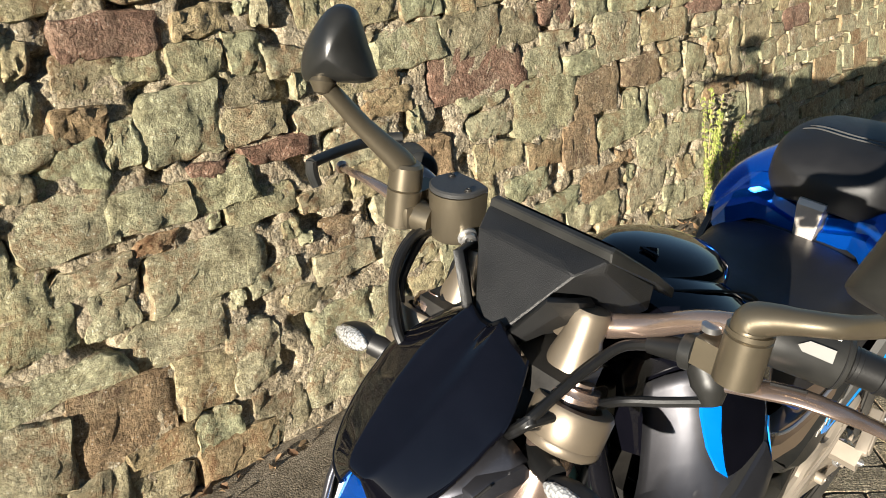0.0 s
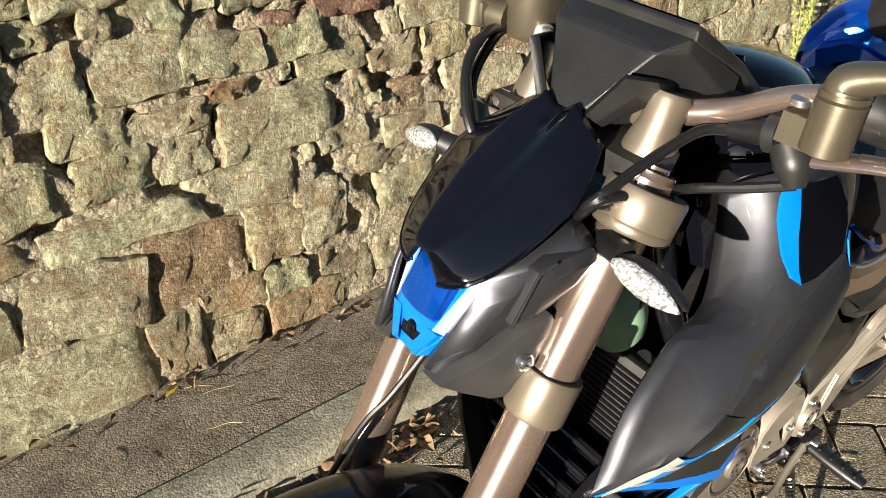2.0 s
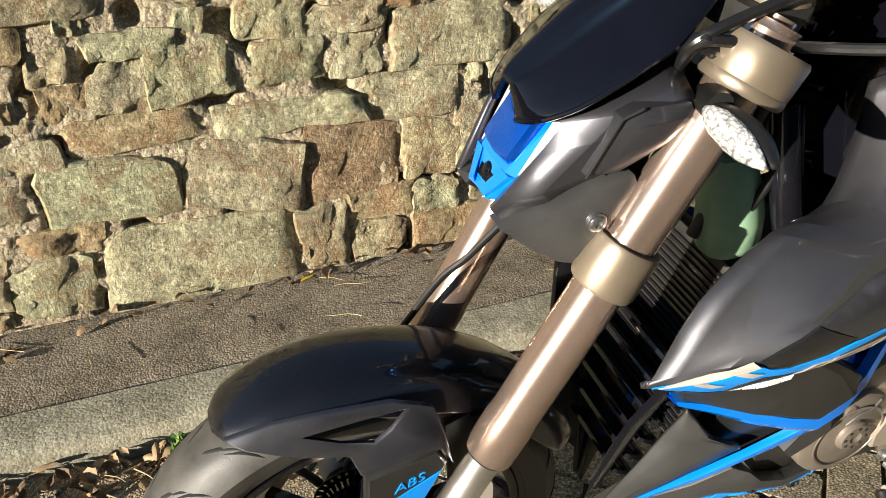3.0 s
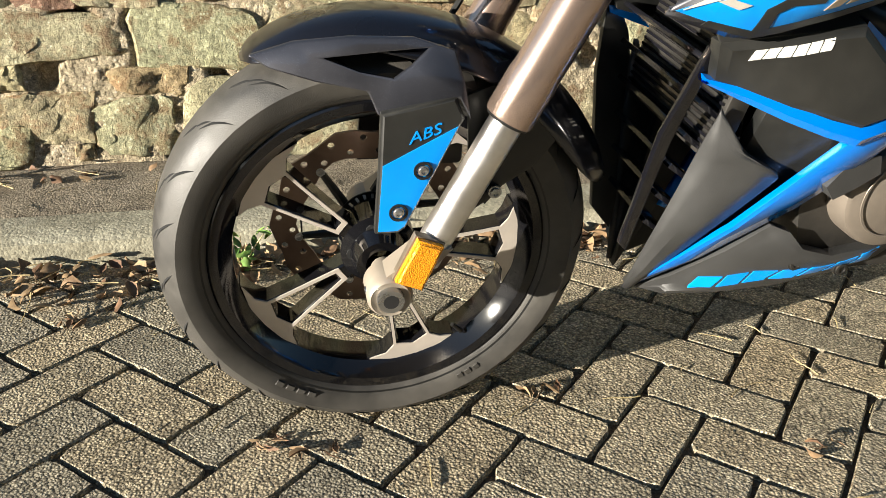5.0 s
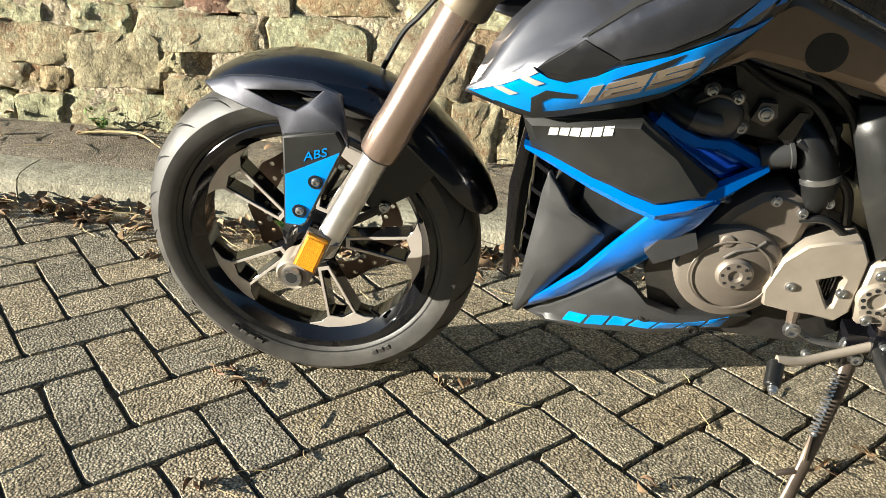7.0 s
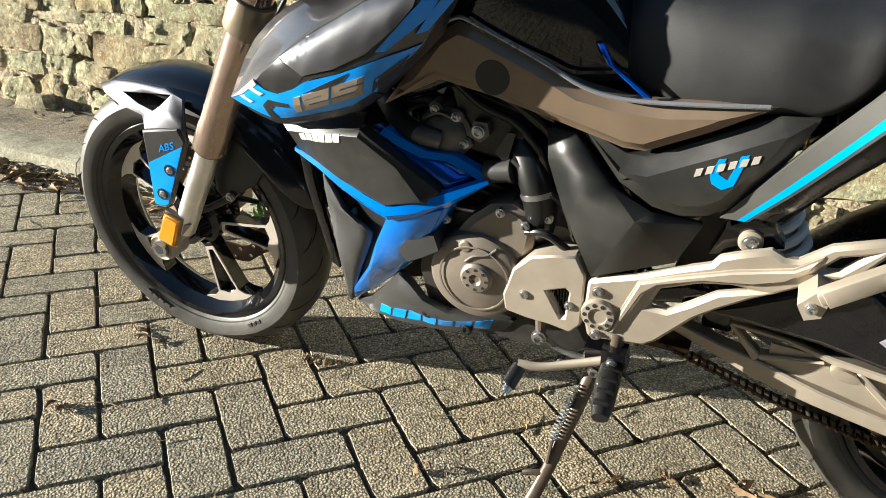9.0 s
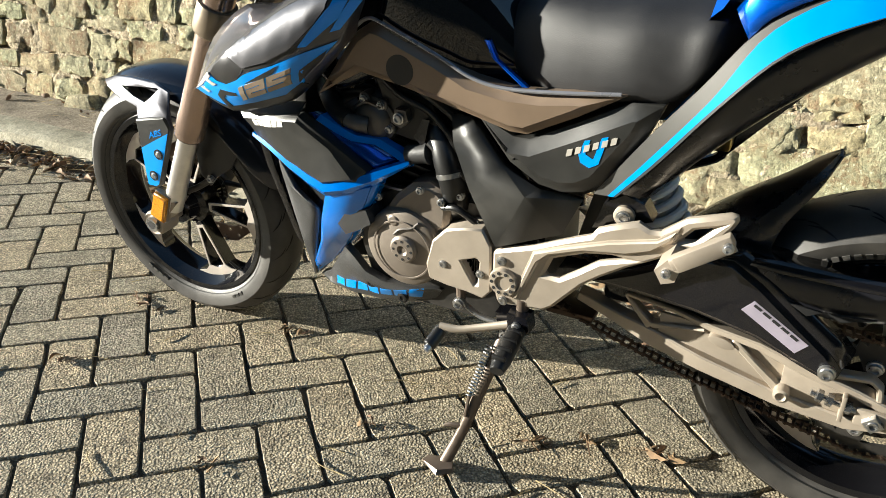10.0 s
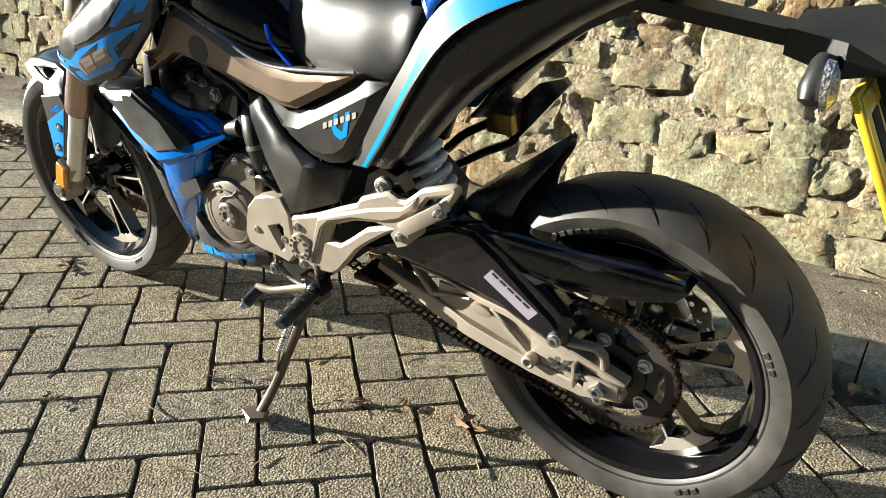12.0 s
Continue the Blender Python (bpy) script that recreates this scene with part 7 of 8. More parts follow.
for s in (-1, 1):
    ri = part("rear_indicator", tube([(1.652, 0.07 * s, 0.824), (1.645, 0.105 * s, 0.814)], [0.011, 0.009], 12, 1), RUBBER_DARK, bike, "rear indicator with clear lens on a black stalk")
    part("indicator_body", lathe([(0, 0.010), (0.008, 0.014), (0.040, 0.017), (0.055, 0.012), (0.060, 0)], (1.641, 0.098 * s, 0.834), (-0.1, s * 0.55, -0.83), 20), PLASTIC, ri)
    part("lens", turned(lathe([(-0.002, 0.018), (0.005, 0.017), (0.010, 0.010), (0.011, 0)], (0, 0, 0), (0, 0, 1), 20), Matrix.Translation((1.649, 0.117 * s, 0.806)) @ Matrix.Rotation(radians(-33 * s), 4, "X") @ Matrix.Rotation(radians(90), 4, "Y") @ Matrix.Diagonal((2.05, 1.25, 1.2, 1))), CLEAR, ri, "clear faceted lens")

# ---- radiator wings
def tuck(p):
    """Draw the upper outer parts of the spoiler in towards the engine."""
    k = min(max((p[2] - 0.21) / 0.30, 0), 1)
    return (p[0], p[1] * (1 - 0.15 * k), p[2] - 0.016 * k * k)


for s in (-1, 1):
    def fl(p):
        return Vector((p[0], p[1] if s < 0 else -p[1], p[2]))
    face = ((0.341, -0.172, 0.613), (0.415, -0.190, 0.627), (0.490, -0.198, 0.637), (0.548, -0.188, 0.592), (0.604, -0.178, 0.549), (0.590, -0.186, 0.528), (0.526, -0.194, 0.514), (0.440, -0.180, 0.538), (0.356, -0.154, 0.564))
    wing = part("radiator_wing", panel([fl(p) for p in face], 0.022 * -s, 0.006 * -s, 0.010, 0.002), PLASTIC, bike, "matt black radiator wing edged in blue", 25)
    part("wing_shoulder", panel([fl(p) for p in ((0.341, -0.172, 0.613), (0.415, -0.191, 0.627), (0.490, -0.199, 0.637), (0.486, -0.170, 0.650), (0.410, -0.160, 0.640), (0.345, -0.150, 0.622))], 0.006 * -s, 0.0, 0.0, 0.001), PLASTIC, wing)
    # blue rail under the black panel, ending in the tip of the scoop
    rail = [(0.346, -0.149, 0.562), (0.392, -0.162, 0.548), (0.440, -0.177, 0.531), (0.490, -0.188, 0.515), (0.526, -0.194, 0.506), (0.566, -0.189, 0.516), (0.612, -0.172, 0.534), (0.668, -0.142, 0.563)]
    wide = (0.004, 0.010, 0.012, 0.013, 0.014, 0.014, 0.014, 0.004)
    part("blue_rail", sheet([[fl((x, y + 0.010, z + w + 0.002)), fl((x, y - 0.004, z + w)), fl((x + 0.002, y - 0.008, z)), fl((x + 0.002, y - 0.002, z - w * 0.7)), fl((x, y + 0.016, z - w * 0.7))] for (x, y, z), w in zip(rail, wide)], cyclic=True), BLUE, wing, "blue painted air-scoop rail", 20)
    lip = [(0.512, -0.168, 0.630), (0.540, -0.162, 0.612), (0.570, -0.155, 0.597), (0.609, -0.142, 0.592), (0.640, -0.140, 0.578), (0.668, -0.140, 0.563)]
    part("scoop_lip", sheet([[fl((x - 0.010, y + 0.006, z - 0.014)), fl((x - 0.004, y - 0.005, z - 0.006)), fl((x + 0.003, y, z + 0.003)), fl((x + 0.006, y + 0.016, z + 0.002)), fl((x - 0.006, y + 0.018, z - 0.016))] for x, y, z in lip], cyclic=True), BLUE, wing, "blue painted scoop lip", 20)
    inner = [(0.494, -0.172, 0.632), (0.520, -0.168, 0.612), (0.548, -0.163, 0.588), (0.580, -0.160, 0.566), (0.606, -0.158, 0.548), (0.640, -0.148, 0.552)]
    floor_rows = [[fl(a), fl(tuple(Vector(a).lerp(Vector(b), 0.5) + Vector((0, 0.014, 0)))), fl((b[0] - 0.006, b[1] + 0.006, b[2] - 0.010))] for a, b in zip(inner, lip)]
    fb = part("scoop_floor", sheet(floor_rows), BLUE_DEEP, wing, "deep blue scoop floor", 30)
    thicken(fb, 0.004, -1.0 if s < 0 else 1.0)
    # lower spoiler: grey wedge, black field and blue stripe running to the tip
    sp = part("spoiler", panel([fl(tuck(p)) for p in ((0.366, -0.036, 0.203), (0.384, -0.062, 0.262), (0.432, -0.130, 0.430), (0.440, -0.172, 0.545), (0.518, -0.200, 0.520), (0.610, -0.205, 0.545), (0.580, -0.188, 0.495), (0.540, -0.165, 0.440), (0.500, -0.125, 0.365), (0.430, -0.075, 0.272))], 0.02 * -s, 0.002 * -s, 0.008, 0.002), PLASTIC, bike, "black and blue belly spoiler")
    wedge_rows = (((0.362, -0.036, 0.207), (0.364, -0.040, 0.209), (0.367, -0.040, 0.211)), ((0.373, -0.092, 0.366), (0.392, -0.104, 0.345), (0.418, -0.099, 0.322)), ((0.380, -0.128, 0.465), (0.424, -0.148, 0.441), (0.470, -0.156, 0.432)),
                  ((0.383, -0.142, 0.500), (0.414, -0.160, 0.480), (0.468, -0.172, 0.458)), ((0.386, -0.150, 0.522), (0.402, -0.158, 0.503), (0.430, -0.166, 0.480)), ((0.388, -0.154, 0.538), (0.392, -0.156, 0.531), (0.398, -0.158, 0.522)))
    gw = part("grey_wedge", sheet(fine_rows([[fl(tuck(p)) for p in r] for r in wedge_rows], 2, 3)), PLASTIC_GREY, sp, "dark grey wedge-shaped deflector", 25)
    thicken(gw, 0.008, -1.0 if s < 0 else 1.0)
    part("blue_stripe", panel([fl(p) for p in ((0.366, -0.044, 0.208), (0.390, -0.078, 0.262), (0.450, -0.126, 0.352), (0.484, -0.160, 0.424), (0.522, -0.190, 0.495), (0.560, -0.192, 0.504), (0.612, -0.180, 0.524), (0.594, -0.176, 0.486), (0.562, -0.160, 0.436), (0.528, -0.134, 0.380), (0.440, -0.084, 0.278))], 0.012 * -s, 0.003 * -s, 0.006, 0.002), BLUE, sp, "blue painted stripe")
    back_edge = ((0.612, -0.176, 0.524), (0.594, -0.172, 0.486), (0.562, -0.156, 0.436), (0.528, -0.130, 0.380), (0.440, -0.080, 0.278))
    ret = part("blue_return", sheet(fine_rows([[fl(p) for p in back_edge], [fl((p[0] + 0.012, p[1] + 0.028, p[2] + 0.003)) for p in back_edge]], 3, 1)), BLUE, sp, "blue painted return edge")
    thicken(ret, 0.003)
    if s < 0:
        for k in range(6):
            x = 0.376 + 0.0135 * k
            z = 0.594 + 0.0030 * k
            part("maker_bar", lay_on(flat_shape([[(x, z), (x + 0.0115, z + 0.0025), (x + 0.0125, z + 0.016), (x + 0.001, z + 0.0135)]]), [wing], 0.0010), WHITE_PRINT, wing, "white printed bar")
# inner cowl and radiator
cowl = part("radiator_cowl", panel([(0.346, -0.150, 0.600), (0.330, -0.110, 0.480), (0.332, -0.055, 0.290), (0.346, -0.050, 0.275), (0.347, -0.107, 0.470), (0.360, -0.147, 0.598)], 0.012, 0.0, 0.0, 0.002), BLACK_STEEL, bike, "black radiator cowl with slanted slats")
for k in range(6):
    z = 0.560 - 0.048 * k
    w = 0.135 - 0.014 * k
    part("slat", turned(box(-0.022, 0.022, -w, w, -0.0035, 0.0035, 0.001), Matrix.Translation((0.385 - 0.002 * k, 0, z)) @ Matrix.Rotation(radians(35), 4, "Y")), BLACK_STEEL, cowl)
part("cowl_side", panel([(0.348, 0.150, 0.600), (0.330, 0.110, 0.480), (0.332, 0.055, 0.290), (0.362, 0.045, 0.255), (0.400, 0.10, 0.40), (0.385, 0.145, 0.53)], 0.012, 0.0, 0.0, 0.002), PLASTIC, cowl)
rad = part("radiator", turned(box(-0.014, 0.014, -0.125, 0.125, -0.12, 0.12, 0.003), Matrix.Translation((0.425, 0, 0.565)) @ Matrix.Rotation(radians(14), 4, "Y")), DARK_METAL, bike, "black finned radiator")
for k in range(26):
    part("fin", turned(box(-0.018, -0.013, -0.118, 0.118, -0.112 + 0.0086 * k, -0.1085 + 0.0086 * k, 0), Matrix.Translation((0.425, 0, 0.565)) @ Matrix.Rotation(radians(14), 4, "Y")), BLACK_STEEL, rad)
part("coolant_bottle", turned(lathe([(-0.060, 0.020), (-0.058, 0.030), (-0.045, 0.038), (-0.015, 0.040), (0.020, 0.036), (0.050, 0.030), (0.075, 0.022), (0.080, 0.0)], (0, 0, 0), (0, 0, 1), 24), Matrix.Translation((0.440, -0.052, 0.752)) @ Matrix.Rotation(radians(-14), 4, "Y") @ Matrix.Diagonal((1.05, 0.85, 1, 1))), GREEN_BOTTLE, bike, "pale green coolant bottle")
for pts, r in (([(0.46, -0.09, 0.68), (0.50, -0.10, 0.64), (0.55, -0.10, 0.66), (0.60, -0.09, 0.64)], 0.013), ([(0.43, -0.08, 0.46), (0.48, -0.10, 0.42), (0.54, -0.10, 0.40)], 0.014), ([(0.42, -0.06, 0.70), (0.45, -0.08, 0.78), (0.47, -0.08, 0.84)], 0.006), ([(0.40, -0.05, 0.72), (0.42, -0.06, 0.80), (0.44, -0.06, 0.88)], 0.008)):
    part("hose", tube(pts, r, 12, 5), RUBBER_DARK, bike)
part("front_frame", merge(tube([(0.47, -0.06, 0.88), (0.48, -0.10, 0.76), (0.52, -0.12, 0.68), (0.60, -0.13, 0.715)], 0.018, 12, 4), tube([(0.47, 0.06, 0.88), (0.48, 0.10, 0.76), (0.52, 0.12, 0.68), (0.60, 0.13, 0.715)], 0.018, 12, 4), tube([(0.48, 0, 0.82), (0.50, 0, 0.60), (0.52, 0, 0.40)], 0.02, 12, 3)), BLACK_STEEL, bike)

# ---- engine
eng = part("engine", merge(hull([(x, y, z) for y in (-0.12, 0.13) for x, z in ((0.545, 0.37), (0.56, 0.47), (0.64, 0.50), (0.78, 0.50), (0.88, 0.45), (0.88, 0.32), (0.80, 0.27), (0.62, 0.27), (0.56, 0.31))]),
                           hull([(x, y, z) for y in (-0.085, 0.085) for x, z in ((0.57, 0.46), (0.55, 0.62), (0.58, 0.68), (0.68, 0.70), (0.72, 0.62), (0.74, 0.48))])), DARK_METAL, bike, "dark liquid-cooled engine with grey left-hand covers")
for k in range(7):
    part("cylinder_fin", turned(box(-0.092, 0.092, -0.096, 0.096, -0.003, 0.003, 0.001), Matrix.Translation((0.648, 0, 0.500 + 0.018 * k)) @ Matrix.Rotation(radians(12), 4, "Y")), DARK_METAL, eng)
cover = part("alternator_cover", merge(lathe([(0.07, 0.076), (0.012, 0.076), (0.004, 0.074), (0.0, 0.068), (-0.003, 0.0)], (0.655, -0.160, 0.402), n=56)), ENGINE_COVER, eng, "round grey alternator cover")
part("cover_ear", panel([(0.612, 0.462), (0.640, 0.500), (0.672, 0.528), (0.705, 0.535), (0.732, 0.522), (0.744, 0.490), (0.738, 0.450), (0.712, 0.430), (0.66, 0.440)], 0.06, 0.006, 0.012, 0.004, y=-0.142), ENGINE_COVER, eng, "grey upper engine cover")
boss = part("cover_boss", lathe([(0.006, 0.027), (-0.004, 0.026), (-0.008, 0.022), (-0.009, 0.010), (-0.006, 0.006), (-0.006, 0.0)], (0.660, -0.162, 0.406), n=32), ENGINE_COVER, cover, "round inspection cap")
for k in range(8):
    a = 2 * math.pi * k / 8
    # near-black discs painting the shade of the cap's holes
    part("cap_hole_shade", lathe([(-0.0006, 0.0025), (0.003, 0.0025)], (0.660 + 0.0175 * math.cos(a), -0.1705, 0.406 + 0.0175 * math.sin(a)), n=8), SHADE_INK_BLACK, boss)
part("cap_plug", lathe([(0.004, 0.013), (-0.0005, 0.009), (-0.001, 0.007), (-0.0005, 0)], (0.640, -0.1615, 0.456), n=20), ENGINE_COVER, cover)
part("cover_rib", tube([(0.640, -0.1625, 0.430), (0.655, -0.1632, 0.444), (0.676, -0.1625, 0.450), (0.690, -0.160, 0.462)], 0.0022, 8, 3), PUMP_GREY, cover)
part("cover_step", lathe([(-0.0015, 0.058), (-0.0022, 0.0575), (-0.0022, 0.055), (-0.0010, 0.0545)], (0.655, -0.1615, 0.402), n=48, closed=True), ENGINE_COVER, cover)
for at in ((0.69, -0.15, 0.52), (0.728, -0.148, 0.505), (0.60, -0.14, 0.485), (0.575, -0.13, 0.43)):
    bolt(eng, at, 0.006, 0.006)
pump = part("water_pump", merge(lathe([(0.05, 0.043), (0.010, 0.043), (0.004, 0.041), (0.002, 0.034), (-0.006, 0.030), (-0.012, 0.020), (-0.013, 0)], (0.592, -0.128, 0.620), n=40), tube([(0.590, -0.140, 0.616), (0.570, -0.147, 0.620), (0.545, -0.146, 0.626)], [0.015, 0.014, 0.0135], 16, 4)), PUMP_GREY, eng, "grey water pump with a hose spigot")
part("spigot_hose", tube([(0.556, -0.1465, 0.623), (0.530, -0.140, 0.632), (0.500, -0.12, 0.65), (0.47, -0.09, 0.66)], [0.0165, 0.0165, 0.016, 0.016], 14, 4), RUBBER_DARK, pump)
for x, z in ((0.578, 0.657), (0.611, 0.650), (0.624, 0.611), (0.560, 0.592)):
    part("bolt_ear", lathe([(0.02, 0.011), (-0.001, 0.011), (-0.002, 0.009), (-0.002, 0)], (x, -0.127, z), n=18), PUMP_GREY, pump)
    bolt(pump, (x, -0.130, z), 0.006, 0.006)
part("pump_rib", tube([(0.560, -0.132, 0.640), (0.585, -0.134, 0.654), (0.612, -0.132, 0.646)], 0.003, 6, 4), PUMP_GREY, pump)
part("head_cover", merge(hull([(x, y, z) for y in (-0.120, -0.06) for x, z in ((0.600, 0.690), (0.630, 0.600), (0.700, 0.590), (0.712, 0.640), (0.690, 0.690))])), DARK_METAL, eng)
part("head_lug", hull([(x, y, z) for y in (-0.135, -0.10) for x, z in ((0.632, 0.626), (0.640, 0.650), (0.660, 0.650), (0.664, 0.632), (0.650, 0.618))]), PUMP_GREY, eng)
bolt(eng, (0.648, -0.137, 0.636), 0.008, 0.007)
part("vacuum_can", lathe([(-0.024, 0.012), (-0.022, 0.017), (0.014, 0.017), (0.015, 0.019), (0.020, 0.019), (0.022, 0.014)], (0.680, -0.128, 0.576), (1, 0, 0.25), 22), PLASTIC_GREY, eng, "grey plastic vacuum can")
hz = part("thick_hose", tube([(0.70, -0.10, 0.615), (0.728, -0.122, 0.580), (0.742, -0.128, 0.545), (0.742, -0.120, 0.500), (0.735, -0.11, 0.47)], [0.024, 0.026, 0.026, 0.024, 0.022], 18, 4), RUBBER_DARK, eng, "thick black rubber hose with a steel clamp")
part("hose_clamp", lathe([(-0.004, 0.0268), (-0.004, 0.0285), (0.004, 0.0285), (0.004, 0.0268)], (0.7405, -0.127, 0.553), (0.3, -0.1, -1), 26, closed=True), STEEL, hz)
for c in ((0.693, -0.134, 0.516), (0.760, -0.140, 0.520), (0.655, -0.13, 0.556)):
    bolt(eng, c, 0.006, 0.006)
part("loom", tube([(0.60, -0.115, 0.70), (0.65, -0.128, 0.672), (0.70, -0.13, 0.655), (0.735, -0.128, 0.62), (0.752, -0.125, 0.585)], 0.006, 10, 5), RUBBER_DARK, eng)
part("cable_bracket", hull([(x, y, z) for y in (-0.132, -0.128) for x, z in ((0.672, 0.605), (0.690, 0.640), (0.702, 0.640), (0.690, 0.590))]), BLACK_STEEL, eng)
part("gasket_band", box(0.560, 0.720, -0.1235, -0.110, 0.494, 0.500, 0.002), STEEL, eng)
part("starter_motor", lathe([(0, 0.0), (0, 0.026), (0.07, 0.028), (0.075, 0.022), (0.08, 0)], (0.73, -0.12, 0.545), (0.5, 0.6, 0.15), 24), DARK_METAL, eng)
part("injector_body", box(0.72, 0.76, -0.11, -0.06, 0.56, 0.62, 0.008), PLASTIC_GREY, eng)
for pts, r in (([(0.70, -0.13, 0.60), (0.74, -0.14, 0.575), (0.78, -0.13, 0.54), (0.80, -0.12, 0.48)], 0.007), ([(0.66, -0.12, 0.70), (0.70, -0.14, 0.69), (0.75, -0.13, 0.65), (0.78, -0.12, 0.60)], 0.008), ([(0.72, -0.14, 0.49), (0.76, -0.15, 0.50), (0.80, -0.14, 0.47)], 0.006)):
    part("engine_hose", tube(pts, r, 10, 5), RUBBER_DARK, eng)
part("intake_boot", tube([(0.70, -0.03, 0.62), (0.78, -0.03, 0.64), (0.86, -0.03, 0.65)], [0.04, 0.045, 0.06], 18, 3), RUBBER_DARK, eng)
part("airbox", hull([(x, y, z) for y in (-0.12, 0.12) for x, z in ((0.80, 0.56), (0.80, 0.70), (1.02, 0.72), (1.0, 0.58), (0.9, 0.52))]), PLASTIC, bike)
part("crash_bobbin", hull([(x, y, z) for y in (-0.172, -0.125) for x, z in ((0.530, 0.430), (0.555, 0.466), (0.592, 0.470), (0.600, 0.445), (0.570, 0.425), (0.545, 0.412))]), PLASTIC_GREY, eng, "grey plastic engine bobbin")
# sprocket cover
spc = part("sprocket_cover", plate([(0.704, 0.388), (0.718, 0.438), (0.744, 0.466), (0.776, 0.476), (0.812, 0.482), (0.828, 0.452), (0.828, 0.365), (0.812, 0.346), (0.780, 0.352), (0.744, 0.354), (0.709, 0.360)],
                                   [[(0.772, 0.412), (0.800, 0.424), (0.806, 0.418), (0.802, 0.372), (0.796, 0.370)]], -0.166, 0.05, 0.004), CAST, bike, "cast grey sprocket cover with a grilled opening")
for k in range(6):
    part("grille_bar", box(0.776 + 0.0045 * k, 0.778 + 0.0045 * k, -0.150, -0.140, 0.368, 0.426, 0), BLACK_STEEL, spc)
for at in ((0.738, -0.167, 0.398), (0.808, -0.167, 0.396)):
    bolt(spc, at, 0.006, 0.003)
# belly pan
pan = part("belly_pan", panel([(0.372, -0.040, 0.206), (0.415, -0.064, 0.236), (0.466, -0.104, 0.300), (0.506, -0.128, 0.352), (0.530, -0.138, 0.345), (0.556, -0.140, 0.318), (0.600, -0.142, 0.306), (0.660, -0.138, 0.312), (0.716, -0.128, 0.314), (0.690, -0.118, 0.276), (0.640, -0.108, 0.252), (0.560, -0.096, 0.228), (0.480, -0.08, 0.212), (0.415, -0.055, 0.198)], 0.02, 0.006, 0.014, 0.003), PLASTIC_GREY, bike, "grey belly pan lettered in blue bars")
for k in range(7):
    x = 0.440 + 0.034 * k
    z = 0.222 + 0.0095 * k
    part("maker_bar", lay_on(flat_shape([[(x, z), (x + 0.028, z + 0.007), (x + 0.036, z + 0.031), (x + 0.008, z + 0.024)]]), [pan], 0.0012, fallback=-0.1), BLUE_FLAT, pan, "blue painted bar")
for at in ((0.560, -0.128, 0.288), (0.632, -0.132, 0.276)):
    bolt(pan, at, 0.009, 0.004, material=DARK_METAL)
part("pan_right", panel([(0.372, 0.040, 0.206), (0.466, 0.104, 0.300), (0.506, 0.128, 0.352), (0.60, 0.142, 0.306), (0.716, 0.128, 0.314), (0.640, 0.108, 0.252), (0.48, 0.08, 0.212)], 0.02, 0, 0, 0.002), PLASTIC, pan)

# ---- footpeg bracket
br = part("footpeg_bracket", plate([(0.831, 0.449), (0.897, 0.472), (0.952, 0.498), (0.992, 0.515), (1.000, 0.528), (1.019, 0.537), (1.060, 0.553), (1.077, 0.545), (1.093, 0.546), (1.126, 0.574), (1.187, 0.596), (1.196, 0.590), (1.190, 0.575), (1.165, 0.538), (1.113, 0.513), (1.094, 0.500), (1.051, 0.474), (1.010, 0.445), (0.984, 0.423), (0.938, 0.368), (0.921, 0.356), (0.840, 0.346), (0.829, 0.388)],
                                   [[(0.920, 0.425), (0.933, 0.459), (0.984, 0.481), (1.024, 0.489), (1.048, 0.488), (1.007, 0.473), (0.973, 0.445), (0.946, 0.425)], [(1.121, 0.538), (1.139, 0.560), (1.167, 0.570), (1.142, 0.541)]], -0.168, 0.018, 0.0055), CAST, bike, "cast aluminium footpeg bracket")
part("bracket_ridge", panel([(0.902, -0.1705, 0.468), (0.952, -0.1705, 0.490), (1.020, -0.1705, 0.516), (1.090, -0.1705, 0.536), (1.122, -0.1705, 0.563), (1.112, -0.1705, 0.536), (1.085, -0.1705, 0.512), (1.048, -0.1705, 0.498), (0.984, -0.1705, 0.487), (0.930, -0.1705, 0.466), (0.912, -0.1705, 0.448), (0.880, -0.1705, 0.368), (0.866, -0.1705, 0.366)], 0.006, 0.003, 0.005, 0.003), CAST, br)
piv = part("pivot_nut", lathe([(0.02, 0.026), (-0.004, 0.026), (-0.010, 0.024), (-0.011, 0.014), (-0.008, 0.013), (-0.008, 0)], (0.853, -0.166, 0.396), n=36), CAST, br, "round swingarm pivot boss")
for k in range(10):
    a = 2 * math.pi * k / 10
    # near-black discs in place of the shade in the notches
    part("boss_notch_shade", lathe([(-0.0008, 0.0032), (0.004, 0.0032)], (0.853 + 0.019 * math.cos(a), -0.1765, 0.396 + 0.019 * math.sin(a)), n=8), SHADE_INK_BLACK, piv)
for at in ((0.848, -0.170, 0.434), (0.852, -0.170, 0.358)):
    bolt(br, at, 0.0068, 0.004)
part("shock_lug", lathe([(0.05, 0.016), (-0.004, 0.016), (-0.006, 0.012)], (1.033, -0.142, 0.548), n=24), CAST, br)
bolt(br, (1.033, -0.149, 0.548), 0.009, 0.005)
part("frame_lug", hull([(x, y, z) for y in (-0.140, -0.11) for x, z in ((0.985, 0.515), (1.0, 0.56), (1.03, 0.58), (1.06, 0.57), (1.075, 0.545))]), BLACK_STEEL, br)
# pillion peg, folded up
pp = part("pillion_peg", turned(box(-0.045, 0.045, -0.011, 0.011, -0.009, 0.009, 0.003), Matrix.Translation((1.158, -0.205, 0.552)) @ Matrix.Rotation(radians(-34), 4, "Y") @ Matrix.Rotation(radians(8), 4, "Z")), CAST, bike, "folded cast aluminium pillion peg")
